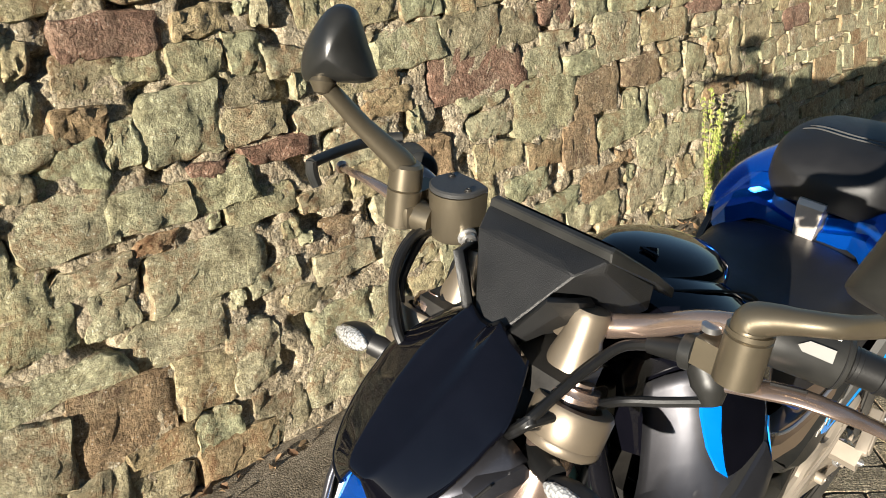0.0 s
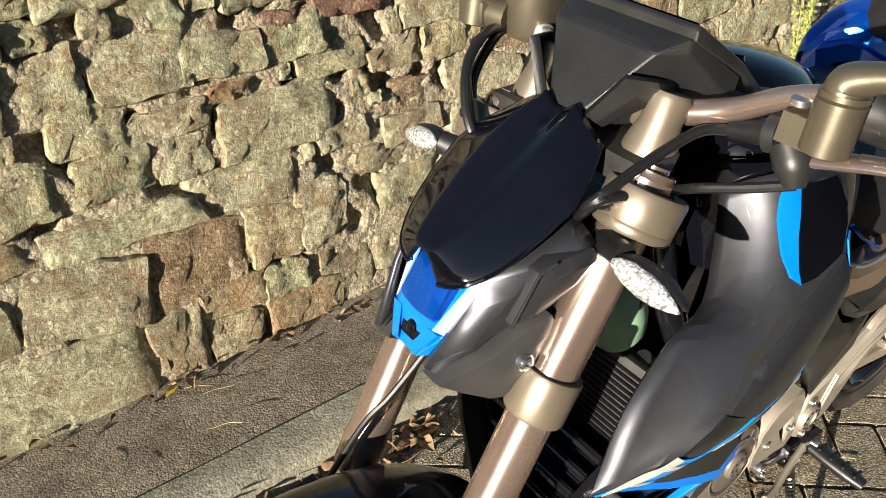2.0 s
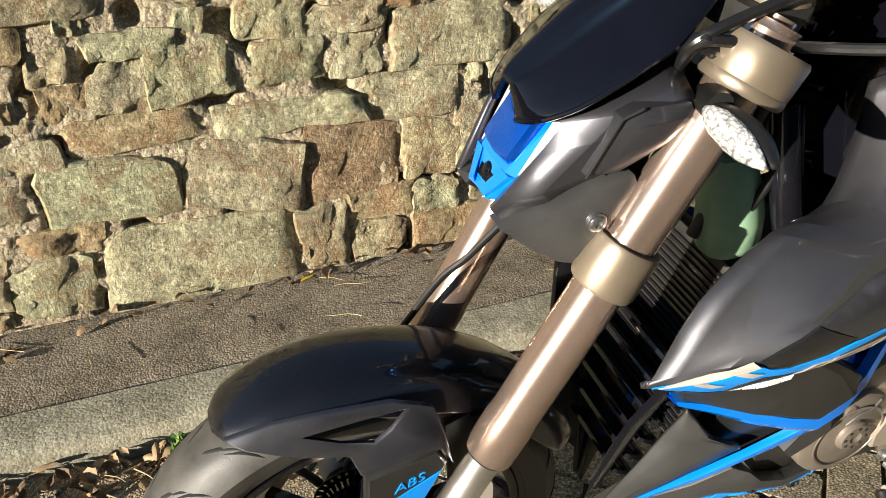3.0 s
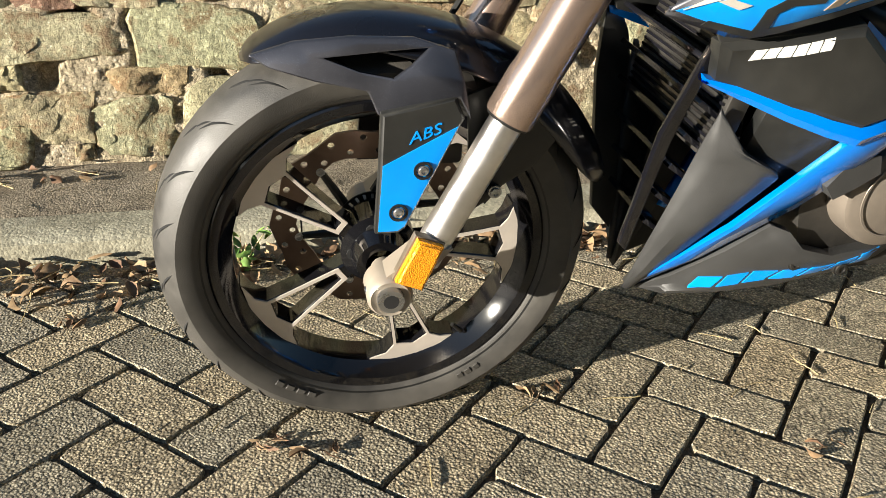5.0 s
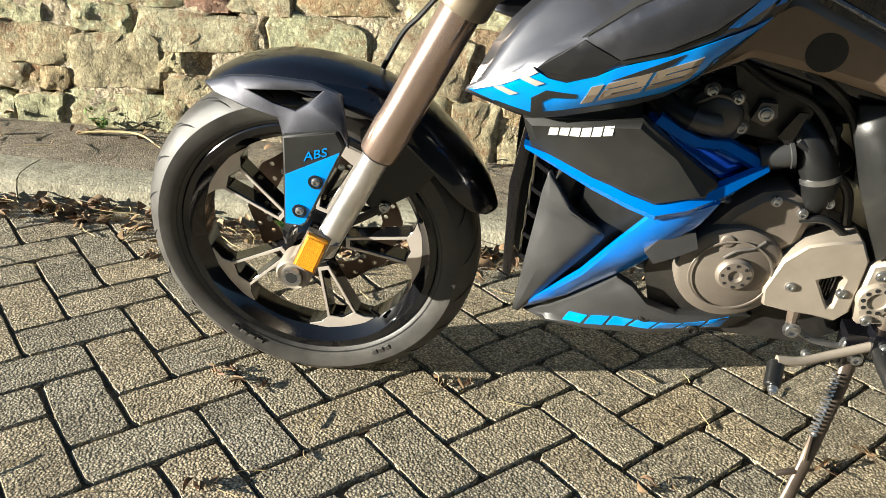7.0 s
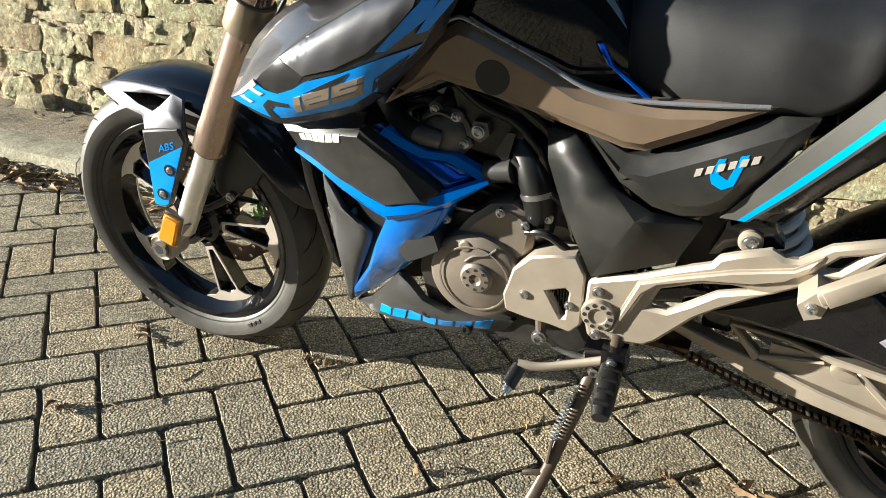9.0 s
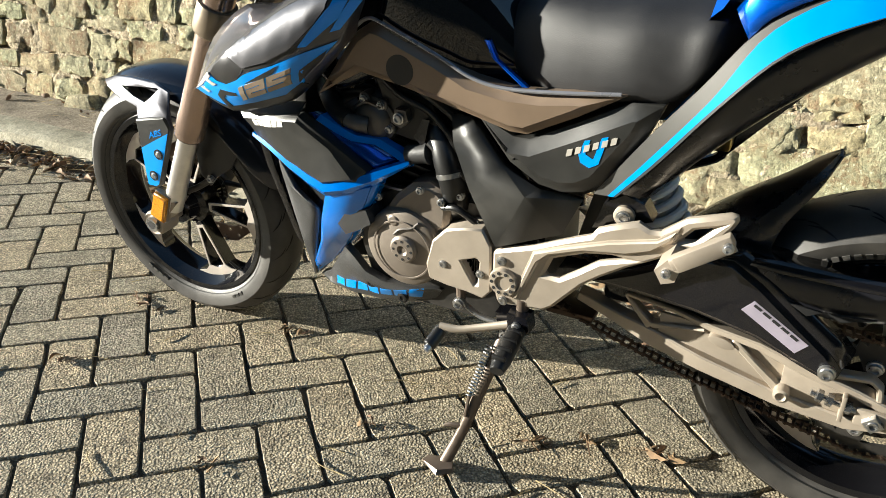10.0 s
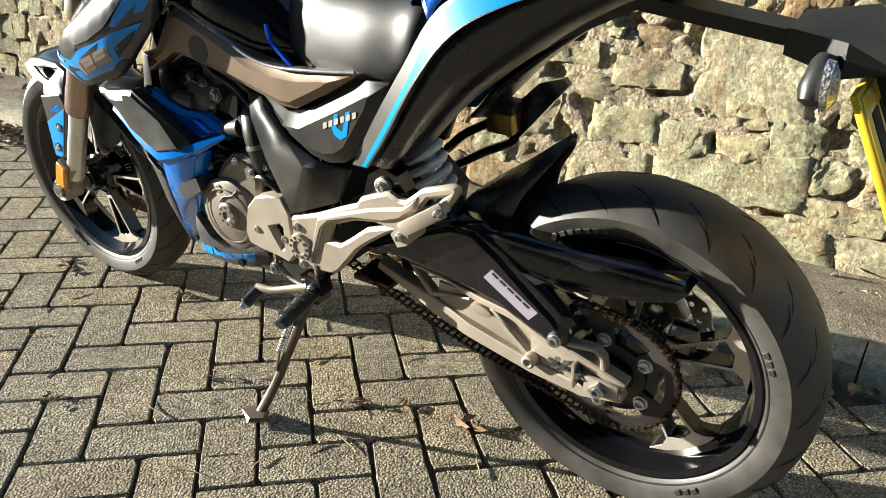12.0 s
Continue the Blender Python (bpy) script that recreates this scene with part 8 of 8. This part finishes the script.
part("peg_pad", turned(box(-0.040, 0.044, -0.0135, -0.009, -0.012, 0.012, 0.002), Matrix.Translation((1.160, -0.205, 0.552)) @ Matrix.Rotation(radians(-34), 4, "Y") @ Matrix.Rotation(radians(8), 4, "Z")), CAST, pp)
part("peg_clevis", hull([(x, y, z) for y in (-0.215, -0.165) for x, z in ((1.100, 0.512), (1.118, 0.535), (1.135, 0.525), (1.130, 0.500), (1.112, 0.492))]), CAST, pp)
for at in ((1.117, -0.217, 0.512), (1.192, -0.219, 0.572)):
    bolt(pp, at, 0.006, 0.006)
# rider peg, gear lever
pg = part("rider_peg", tube([(0.884, -0.175, 0.318), (0.886, -0.215, 0.312), (0.889, -0.255, 0.306), (0.891, -0.280, 0.302)], [0.016, 0.0175, 0.0165, 0.012], 14, 3, flat=0.75, up=(0, 0, 1)), RUBBER_DARK, bike, "black ribbed rubber footpeg")
for k in range(4):
    part("peg_rib", box(0.876, 0.900, -0.268 + 0.022 * k, -0.262 + 0.022 * k, 0.312 + 0.002 * k, 0.3215 + 0.002 * k, 0.002), RUBBER_DARK, pg)
part("peg_hinge", hull([(x, y, z) for y in (-0.185, -0.155) for x, z in ((0.866, 0.345), (0.902, 0.345), (0.906, 0.315), (0.886, 0.302), (0.868, 0.315))]), BLACK_STEEL, pg)
part("peg_spindle", lathe([(-0.02, 0.011), (0.02, 0.011), (0.022, 0.008)], (0.884, -0.160, 0.345), (0, 0, 1), 16), RAW_IRON, pg)
bolt(pg, (0.884, -0.188, 0.325), 0.007, 0.006)
gl_ = part("gear_lever", tube([(0.870, -0.175, 0.318), (0.82, -0.182, 0.300), (0.78, -0.190, 0.288), (0.744, -0.194, 0.286)], [0.008, 0.0075, 0.0075, 0.009], 12, 4, flat=0.8), CAST, bike, "cast gear lever with a rubber toe")
part("toe_peg", lathe([(-0.022, 0.0105), (-0.020, 0.012), (0.016, 0.012), (0.018, 0.010)], (0.742, -0.206, 0.272), (0.25, 1, 0.5), 18), RUBBER_DARK, gl_, "black rubber toe piece")
bolt(gl_, (0.738, -0.230, 0.261), 0.006, 0.006, (-0.25, -1, -0.5))
part("shift_rod", tube([(0.765, -0.150, 0.318), (0.80, -0.155, 0.302), (0.845, -0.158, 0.300)], 0.005, 8, 3), STEEL, gl_)
for at, r in (((0.764, -0.158, 0.318), 0.010), ((0.850, -0.160, 0.306), 0.012), ((0.800, -0.150, 0.270), 0.006)):
    bolt(gl_, at, r, 0.008)
part("shift_arm", tube([(0.762, -0.145, 0.355), (0.764, -0.150, 0.318)], [0.010, 0.008], 10, 1), RAW_IRON, gl_)
# side stand
st = part("side_stand", merge(tube([(0.858, -0.150, 0.305), (0.850, -0.178, 0.262), (0.832, -0.212, 0.190), (0.812, -0.245, 0.115), (0.790, -0.278, 0.052)], [0.012, 0.0115, 0.0105, 0.010, 0.011], 14, 4, flat=0.65),
                              hull([(0.752, -0.290, 0.0500), (0.752, -0.268, 0.0470), (0.800, -0.262, 0.0462), (0.815, -0.292, 0.0505), (0.790, -0.312, 0.0535), (0.752, -0.290, 0.0555), (0.770, -0.275, 0.0560), (0.800, -0.268, 0.0600), (0.812, -0.290, 0.0600), (0.790, -0.305, 0.0600)])), RAW_IRON, bike, "worn iron side stand taking the bike's weight")
coil = []
p0, p1 = Vector((0.836, -0.186, 0.268)), Vector((0.816, -0.226, 0.182))
ax = (p1 - p0).normalized()
u0 = ax.orthogonal().normalized()
w0 = ax.cross(u0)
for k in range(15 * 8 + 1):
    a = 2 * math.pi * k / 8
    coil.append(p0.lerp(p1, k / 120) + 0.0060 * (math.cos(a) * u0 + math.sin(a) * w0))
part("stand_spring", tube(coil, 0.0015, 6, 1), STEEL, st, "coiled return spring")
part("spring_hook", tube([p1, p1.lerp(Vector((0.814, -0.238, 0.150)), 0.6), Vector((0.814, -0.240, 0.142))], 0.003, 6, 2), RAW_IRON, st)
part("stand_tang", tube([(0.812, -0.242, 0.120), (0.790, -0.246, 0.118), (0.778, -0.248, 0.114)], [0.006, 0.005, 0.004], 8, 2), RAW_IRON, st)
part("stand_lug", hull([(x, y, z) for y in (-0.168, -0.13) for x, z in ((0.838, 0.33), (0.875, 0.33), (0.875, 0.275), (0.846, 0.268))]), BLACK_STEEL, st)
bolt(st, (0.858, -0.170, 0.292), 0.009, 0.010, material=STEEL)

# ---- swingarm, chain, shock
def beam(stations, depth=0.028, bevel=0.0025):
    """A flat bar along stations of (x, y, z, half height), depth thick towards +y."""
    bm = bmesh.new()
    rings = []
    for k, (x, y, z, h) in enumerate(stations):
        p, q = stations[max(k - 1, 0)], stations[min(k + 1, len(stations) - 1)]
        n = Vector((-(q[2] - p[2]), 0, q[0] - p[0])).normalized() * h
        rings.append([bm.verts.new(Vector((x, y + d, z)) + n * f) for d, f in ((0, -1), (0, 1), (depth, 1), (depth, -1))])
    for a, b in zip(rings, rings[1:]):
        for k in range(4):
            bm.faces.new((a[k], a[(k + 1) % 4], b[(k + 1) % 4], b[k]))
    bm.faces.new(rings[0][::-1])
    bm.faces.new(rings[-1])
    bmesh.ops.recalc_face_normals(bm, faces=bm.faces)
    soften(bm, bevel, 1, 40.0)
    return bm


sw = part("swingarm", beam([(0.950, -0.075, 0.340, 0.009), (1.020, -0.080, 0.318, 0.011), (1.086, -0.088, 0.301, 0.017), (1.170, -0.108, 0.291, 0.014), (1.294, -0.111, 0.266, 0.013), (1.390, -0.119, 0.263, 0.012), (1.458, -0.123, 0.280, 0.010)]), CAST, bike, "cast aluminium swingarm with a black upper cover")
part("upper_rail", beam([(1.034, -0.084, 0.372, 0.004), (1.113, -0.091, 0.369, 0.0045), (1.178, -0.101, 0.358, 0.006), (1.251, -0.108, 0.352, 0.007), (1.321, -0.116, 0.335, 0.008), (1.395, -0.122, 0.322, 0.008), (1.462, -0.123, 0.300, 0.008)]), CAST, sw)
part("strut", beam([(1.034, -0.083, 0.372, 0.004), (1.055, -0.086, 0.350, 0.005), (1.082, -0.088, 0.322, 0.008)], 0.02), CAST, sw)
part("strut", beam([(1.082, -0.089, 0.326, 0.006), (1.125, -0.095, 0.340, 0.003), (1.170, -0.100, 0.350, 0.003)], 0.02), CAST, sw)
part("rib", beam([(1.212, -0.106, 0.350, 0.005), (1.250, -0.108, 0.318, 0.006), (1.292, -0.111, 0.284, 0.008)], 0.02), CAST, sw)
part("slot_loop", beam([(1.325, -0.117, 0.338, 0.006), (1.372, -0.122, 0.347, 0.0045), (1.408, -0.122, 0.352, 0.0045), (1.422, -0.122, 0.340, 0.0045), (1.425, -0.122, 0.318, 0.005)], 0.02), CAST, sw)
part("end_plate", panel([(1.292, -0.108, 0.335), (1.440, -0.114, 0.318), (1.462, -0.116, 0.300), (1.455, -0.116, 0.280), (1.390, -0.112, 0.262), (1.292, -0.106, 0.268)], 0.012, 0, 0, 0.001), CAST, sw)
part("web", panel([(1.095, -0.084, 0.355), (1.190, -0.092, 0.356), (1.300, -0.100, 0.335), (1.300, -0.100, 0.280), (1.160, -0.092, 0.292), (1.095, -0.084, 0.315)], 0.006, 0, 0, 0.001), CAST, sw)
part("oval_boss", turned(lathe([(0.014, 0.011), (-0.003, 0.011), (-0.004, 0.008), (-0.003, 0)], (0, 0, 0), n=20), Matrix.Translation((1.197, -0.106, 0.343)) @ Matrix.Rotation(radians(12), 4, "Y") @ Matrix.Diagonal((1.9, 1, 0.8, 1))), CAST, sw)
right_arm = part("swingarm_right", plate([(0.880, 0.405), (1.10, 0.41), (1.340, 0.338), (1.462, 0.330), (1.482, 0.300), (1.437, 0.258), (1.250, 0.288), (0.960, 0.352)], (), 0.105, 0.028, 0.004), CAST, sw)
part("cross_brace", box(0.99, 1.04, -0.06, 0.11, 0.335, 0.395, 0.01), BLACK_STEEL, sw)
ad = part("chain_adjuster", box(1.398, 1.456, -0.131, -0.122, 0.276, 0.306, 0.003), CAST, sw, "chain adjuster block and axle nut")
part("axle_nut", lathe([(0.004, 0.015), (-0.008, 0.015), (-0.009, 0.012)], (1.424, -0.132, 0.290), n=4), STEEL, ad)
part("axle_end", lathe([(0, 0.008), (-0.004, 0.008), (-0.004, 0.005), (-0.001, 0.005)], (1.424, -0.140, 0.290), n=16), STEEL, ad)
part("adjuster_screw", tube([(1.400, -0.126, 0.298), (1.335, -0.126, 0.310)], 0.0045, 10, 1), STEEL, ad)
for x in (1.388, 1.362, 1.348):
    part("lock_nut", lathe([(-0.004, 0.010), (0.004, 0.010)], (x, -0.126, 0.299 + 0.18 * (1.396 - x)), (1, 0, -0.18), 6), STEEL, ad)
part("adjuster_plate", box(1.378, 1.384, -0.134, -0.112, 0.276, 0.322, 0.001), CAST, ad)
part("stand_bobbin", lathe([(0.010, 0.012), (-0.014, 0.012), (-0.016, 0.008), (-0.012, 0.006), (-0.012, 0)], (1.297, -0.112, 0.286), n=18), CAST, ad)
bolt(ad, (1.456, -0.126, 0.287), 0.005, 0.003)
COVER = [(0.960, 0.410), (1.049, 0.450), (1.110, 0.484), (1.150, 0.502), (1.196, 0.504), (1.240, 0.476), (1.300, 0.426), (1.345, 0.390), (1.368, 0.364), (1.364, 0.345), (1.344, 0.338), (1.312, 0.350), (1.243, 0.380), (1.149, 0.400), (1.060, 0.408)]
blk = part("upper_cover", panel(COVER, 0.03, 0.006, 0.010, 0.003, y=-0.126), BLACK_STEEL, sw, "satin black swingarm cover with a foil label")
crest = [(1.150, 0.502), (1.196, 0.504), (1.240, 0.476), (1.300, 0.426), (1.345, 0.390), (1.366, 0.366)]
cr = part("cover_crest", sheet([[(x, -0.128, z), (x + 0.010, -0.112, z + 0.011), (x + 0.014, -0.090, z + 0.012)] for x, z in crest]), BLACK_STEEL, blk, "glossy slanting crest", 20)
thicken(cr, 0.004)
part("foil_label", lay_on(flat_shape([[(1.233, 0.448), (1.316, 0.395), (1.300, 0.376), (1.217, 0.429)]]), [blk], 0.0010), LABEL_GREY, blk, "iridescent foil label with dark bars")
for k in range(5):
    part("label_bar", lay_on(flat_shape([[(1.235 + 0.014 * k, 0.4435 - 0.009 * k), (1.246 + 0.014 * k, 0.4365 - 0.009 * k), (1.2435 + 0.014 * k, 0.4330 - 0.009 * k), (1.2325 + 0.014 * k, 0.4400 - 0.009 * k)]]), [blk], 0.0017), SHADE_INK_BLACK, blk)
bolt(blk, (1.348, -0.136, 0.358), 0.010, 0.008)
cg = part("chain_guard", panel([(1.205, -0.120, 0.500), (1.262, -0.116, 0.494), (1.348, -0.108, 0.489), (1.450, -0.101, 0.488), (1.515, -0.097, 0.488), (1.530, -0.095, 0.480), (1.513, -0.097, 0.462), (1.465, -0.099, 0.447), (1.388, -0.104, 0.438), (1.330, -0.108, 0.430), (1.290, -0.113, 0.440)], 0.05, 0.004, 0.010, 0.003), SATIN, sw, "long black chain guard over the sprocket")
guard_top = part("guard_crest", sheet([[(x, y - 0.002, z), (x, y + 0.012, z + 0.012), (x, y + 0.048, z + 0.014)] for x, y, z in ((1.205, -0.120, 0.500), (1.262, -0.116, 0.494), (1.348, -0.108, 0.489), (1.450, -0.101, 0.488), (1.522, -0.096, 0.486))]), BLACK_STEEL, cg, "", 20)
thicken(guard_top, 0.004)
# near-black patches laid on for the shade inside the guard's openings
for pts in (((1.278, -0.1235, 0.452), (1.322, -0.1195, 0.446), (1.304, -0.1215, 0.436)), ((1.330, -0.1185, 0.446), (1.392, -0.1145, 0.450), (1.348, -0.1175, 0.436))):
    part("guard_slot_shade", panel(pts, 0.004, 0, 0, 0.0005), SHADE_INK_BLACK, cg)
# sprocket with teeth
teeth = []
for k in range(42 * 2):
    a = math.pi * k / 42
    teeth.append((1.429 + (0.108 if k % 2 else 0.100) * math.cos(a), 0.294 + (0.108 if k % 2 else 0.100) * math.sin(a)))
holes = [[(1.429 + 0.052 * math.cos(a + b) + 0.0 * b, 0.294 + 0.052 * math.sin(a + b)) for b in (-0.35, -0.2, 0, 0.2, 0.35)] + [(1.429 + 0.085 * math.cos(a + b), 0.294 + 0.085 * math.sin(a + b)) for b in (0.40, 0.2, 0, -0.2, -0.40)] for a in (2 * math.pi * k / 5 for k in range(5))]
spk = part("rear_sprocket", plate(teeth, holes, -0.085, 0.006, 0), DARK_METAL, rear_wheel, "dark toothed rear sprocket")
for k in range(5):
    a = 2 * math.pi * k / 5 + 0.62
    bolt(spk, (1.429 + 0.062 * math.cos(a), -0.086, 0.294 + 0.062 * math.sin(a)), 0.010, 0.010)
part("sprocket_carrier", lathe([(0.0, 0.072), (0.03, 0.072), (0.04, 0.05)], (1.429, -0.080, 0.294), n=36), RIM_BLACK, rear_wheel)
# chain links round the two sprockets
loop = []
cA, rA, cB, rB = Vector((0.800, 0, 0.402)), 0.034, Vector((1.429, 0, 0.294)), 0.104
dv = cB - cA
base = math.atan2(dv.z, dv.x)
off = math.acos((rA - rB) / dv.length)
tA, tB = base + off, base - off
path = [cA + rA * Vector((math.cos(tA), 0, math.sin(tA))), cB + rB * Vector((math.cos(tA), 0, math.sin(tA)))]
a = tA
while a > tB - 1e-6 - 0.0:
    loop.append(cB + rB * Vector((math.cos(a), 0, math.sin(a))))
    a -= 0.0127 / rB
top, bottom = [], []
n = int((path[1] - path[0]).length / 0.0127)
top = [path[0].lerp(path[1], k / n) for k in range(n)]
q1, q0 = cB + rB * Vector((math.cos(tB), 0, math.sin(tB))), cA + rA * Vector((math.cos(tB), 0, math.sin(tB)))
bottom = [q1.lerp(q0, k / n) - Vector((0, 0, 0.022 * math.sin(math.pi * k / n))) for k in range(n + 1)]
pins = top + loop + bottom
chain = part("drive_chain", tube([p + Vector((0, -0.082, 0)) for p in top[:2]], 0.003, 6, 1), RUST_CHAIN, bike, "rusty drive chain")
for k in range(0, len(pins) - 1):
    a_, b_ = pins[k], pins[k + 1]
    d = (b_ - a_)
    if d.length < 0.005:
        continue
    yy = -0.082
    wdt = 0.0072 if k % 2 else 0.0078
    bm = bmesh.new()
    for side_y in ((-0.0092, 0.0092) if k % 2 else (-0.0068, 0.0068)):
        ln, up_ = d.normalized(), Vector((-d.z, 0, d.x)).normalized()
        c = a_.lerp(b_, 0.5) + Vector((0, yy + side_y, 0))
        outline = [c + ln * x * (d.length / 0.0127) + up_ * z * 0.85 for x, z in ((-0.0095, -0.002), (-0.0075, -0.0042), (-0.002, -0.0030), (0.002, -0.0030), (0.0075, -0.0042), (0.0095, -0.002), (0.0095, 0.002), (0.0075, 0.0042), (0.002, 0.0030), (-0.002, 0.0030), (-0.0075, 0.0042), (-0.0095, 0.002))]
        f = bm.faces.new([bm.verts.new(p) for p in outline])
        ex = bmesh.ops.extrude_face_region(bm, geom=[f])
        bmesh.ops.translate(bm, verts=[g for g in ex["geom"] if isinstance(g, bmesh.types.BMVert)], vec=(0, 0.0016, 0))
    lathe([(-0.0115, 0.0026), (0.0115, 0.0026)], a_ + Vector((0, yy, 0)), n=8, bm=bm)
    part("link", bm, RUST_CHAIN, chain, smooth=0)
# shock absorber
coil = []
p0, p1 = Vector((1.030, -0.045, 0.610)), Vector((1.085, -0.045, 0.490))
ax = (p1 - p0).normalized()
u0 = ax.orthogonal().normalized()
w0 = ax.cross(u0)
for k in range(6 * 14 + 1):
    a = 2 * math.pi * k / 14
    coil.append(p0.lerp(p1, k / 84) + 0.030 * (math.cos(a) * u0 + math.sin(a) * w0))
shock = part("rear_shock", merge(tube([p0 - ax * 0.03, p1 + ax * 0.03], [0.017, 0.017], 16, 1), tube([p0.lerp(p1, 0.5), p1 + ax * 0.01], [0.022, 0.022], 18, 1)), STEEL, bike, "rear shock absorber with a white coil spring")
part("spring", tube(coil, 0.0072, 10, 1), SPRING_WHITE, shock, "thick white-enamelled spring")
part("spring_seat", lathe([(-0.006, 0.036), (0.006, 0.036)], p1 + ax * 0.01, ax, 24), DARK_METAL, shock)
# hugger over the rear tyre
hug_rows = []
for a, r, w, rf, rs in ((110.5, 0.369, 0.004, 0.368, 0.366), (116, 0.360, 0.036, 0.352, 0.338), (126, 0.351, 0.062, 0.333, 0.310), (135, 0.355, 0.073, 0.326, 0.280), (150, 0.374, 0.078, 0.326, 0.265), (165, 0.382, 0.080, 0.326, 0.262)):
    half = [(w + 0.006, rs), (w, rf - 0.003), (w * 0.97, rf + 0.003), (w * 0.75, rf + 0.45 * (r - rf)), (w * 0.38, rf + 0.88 * (r - rf))]
    hug_rows.append([Vector((1.429 + q * math.cos(radians(a)), y, 0.294 + q * math.sin(radians(a)))) for y, q in [(-y, q) for y, q in half] + [(0, r)] + half[::-1]])
hug = part("hugger", sheet(fine_rows(hug_rows, 1, 4)), SATIN, bike, "black rear hugger with a pointed tail", 35)
thicken(hug, 0.004)
part("inner_guard", hull([(x, y, z) for y in (-0.075, 0.075) for x, z in ((0.94, 0.44), (0.97, 0.56), (1.06, 0.48), (1.05, 0.43))]), PLASTIC, bike)
# right-hand hanger bracket with the brake fluid pot
hg = part("exhaust_hanger", merge(tube([(0.99, 0.135, 0.47), (1.06, 0.135, 0.515), (1.12, 0.135, 0.55), (1.10, 0.135, 0.585), (1.02, 0.135, 0.545), (0.97, 0.135, 0.50)], 0.009, 10, 4),
                                  hull([(x, y, z) for y in (0.128, 0.142) for x, z in ((1.08, 0.56), (1.13, 0.555), (1.165, 0.60), (1.225, 0.668), (1.215, 0.68), (1.17, 0.665), (1.12, 0.615))])), BLACK_STEEL, bike, "black steel hanger bracket on the far side")
pot = part("fluid_pot", box(1.082, 1.136, 0.095, 0.135, 0.570, 0.612, 0.006), BRASS, hg, "small brake fluid pot, amber fluid")
part("pot_lid", box(1.078, 1.140, 0.090, 0.140, 0.610, 0.630, 0.005), PLASTIC, pot, "black pot lid")
part("exhaust", tube([(0.62, 0.06, 0.36), (0.60, 0.10, 0.26), (0.70, 0.12, 0.24), (0.90, 0.13, 0.27), (1.05, 0.15, 0.32)], [0.02, 0.02, 0.022, 0.03, 0.045], 18, 4), BLACK_STEEL, bike, "black exhaust pipe along the far side")
part("rust_bracket", box(0.90, 0.985, -0.09, -0.02, 0.300, 0.312, 0.002), RUST_CHAIN, bike, "rusty under-frame bracket")
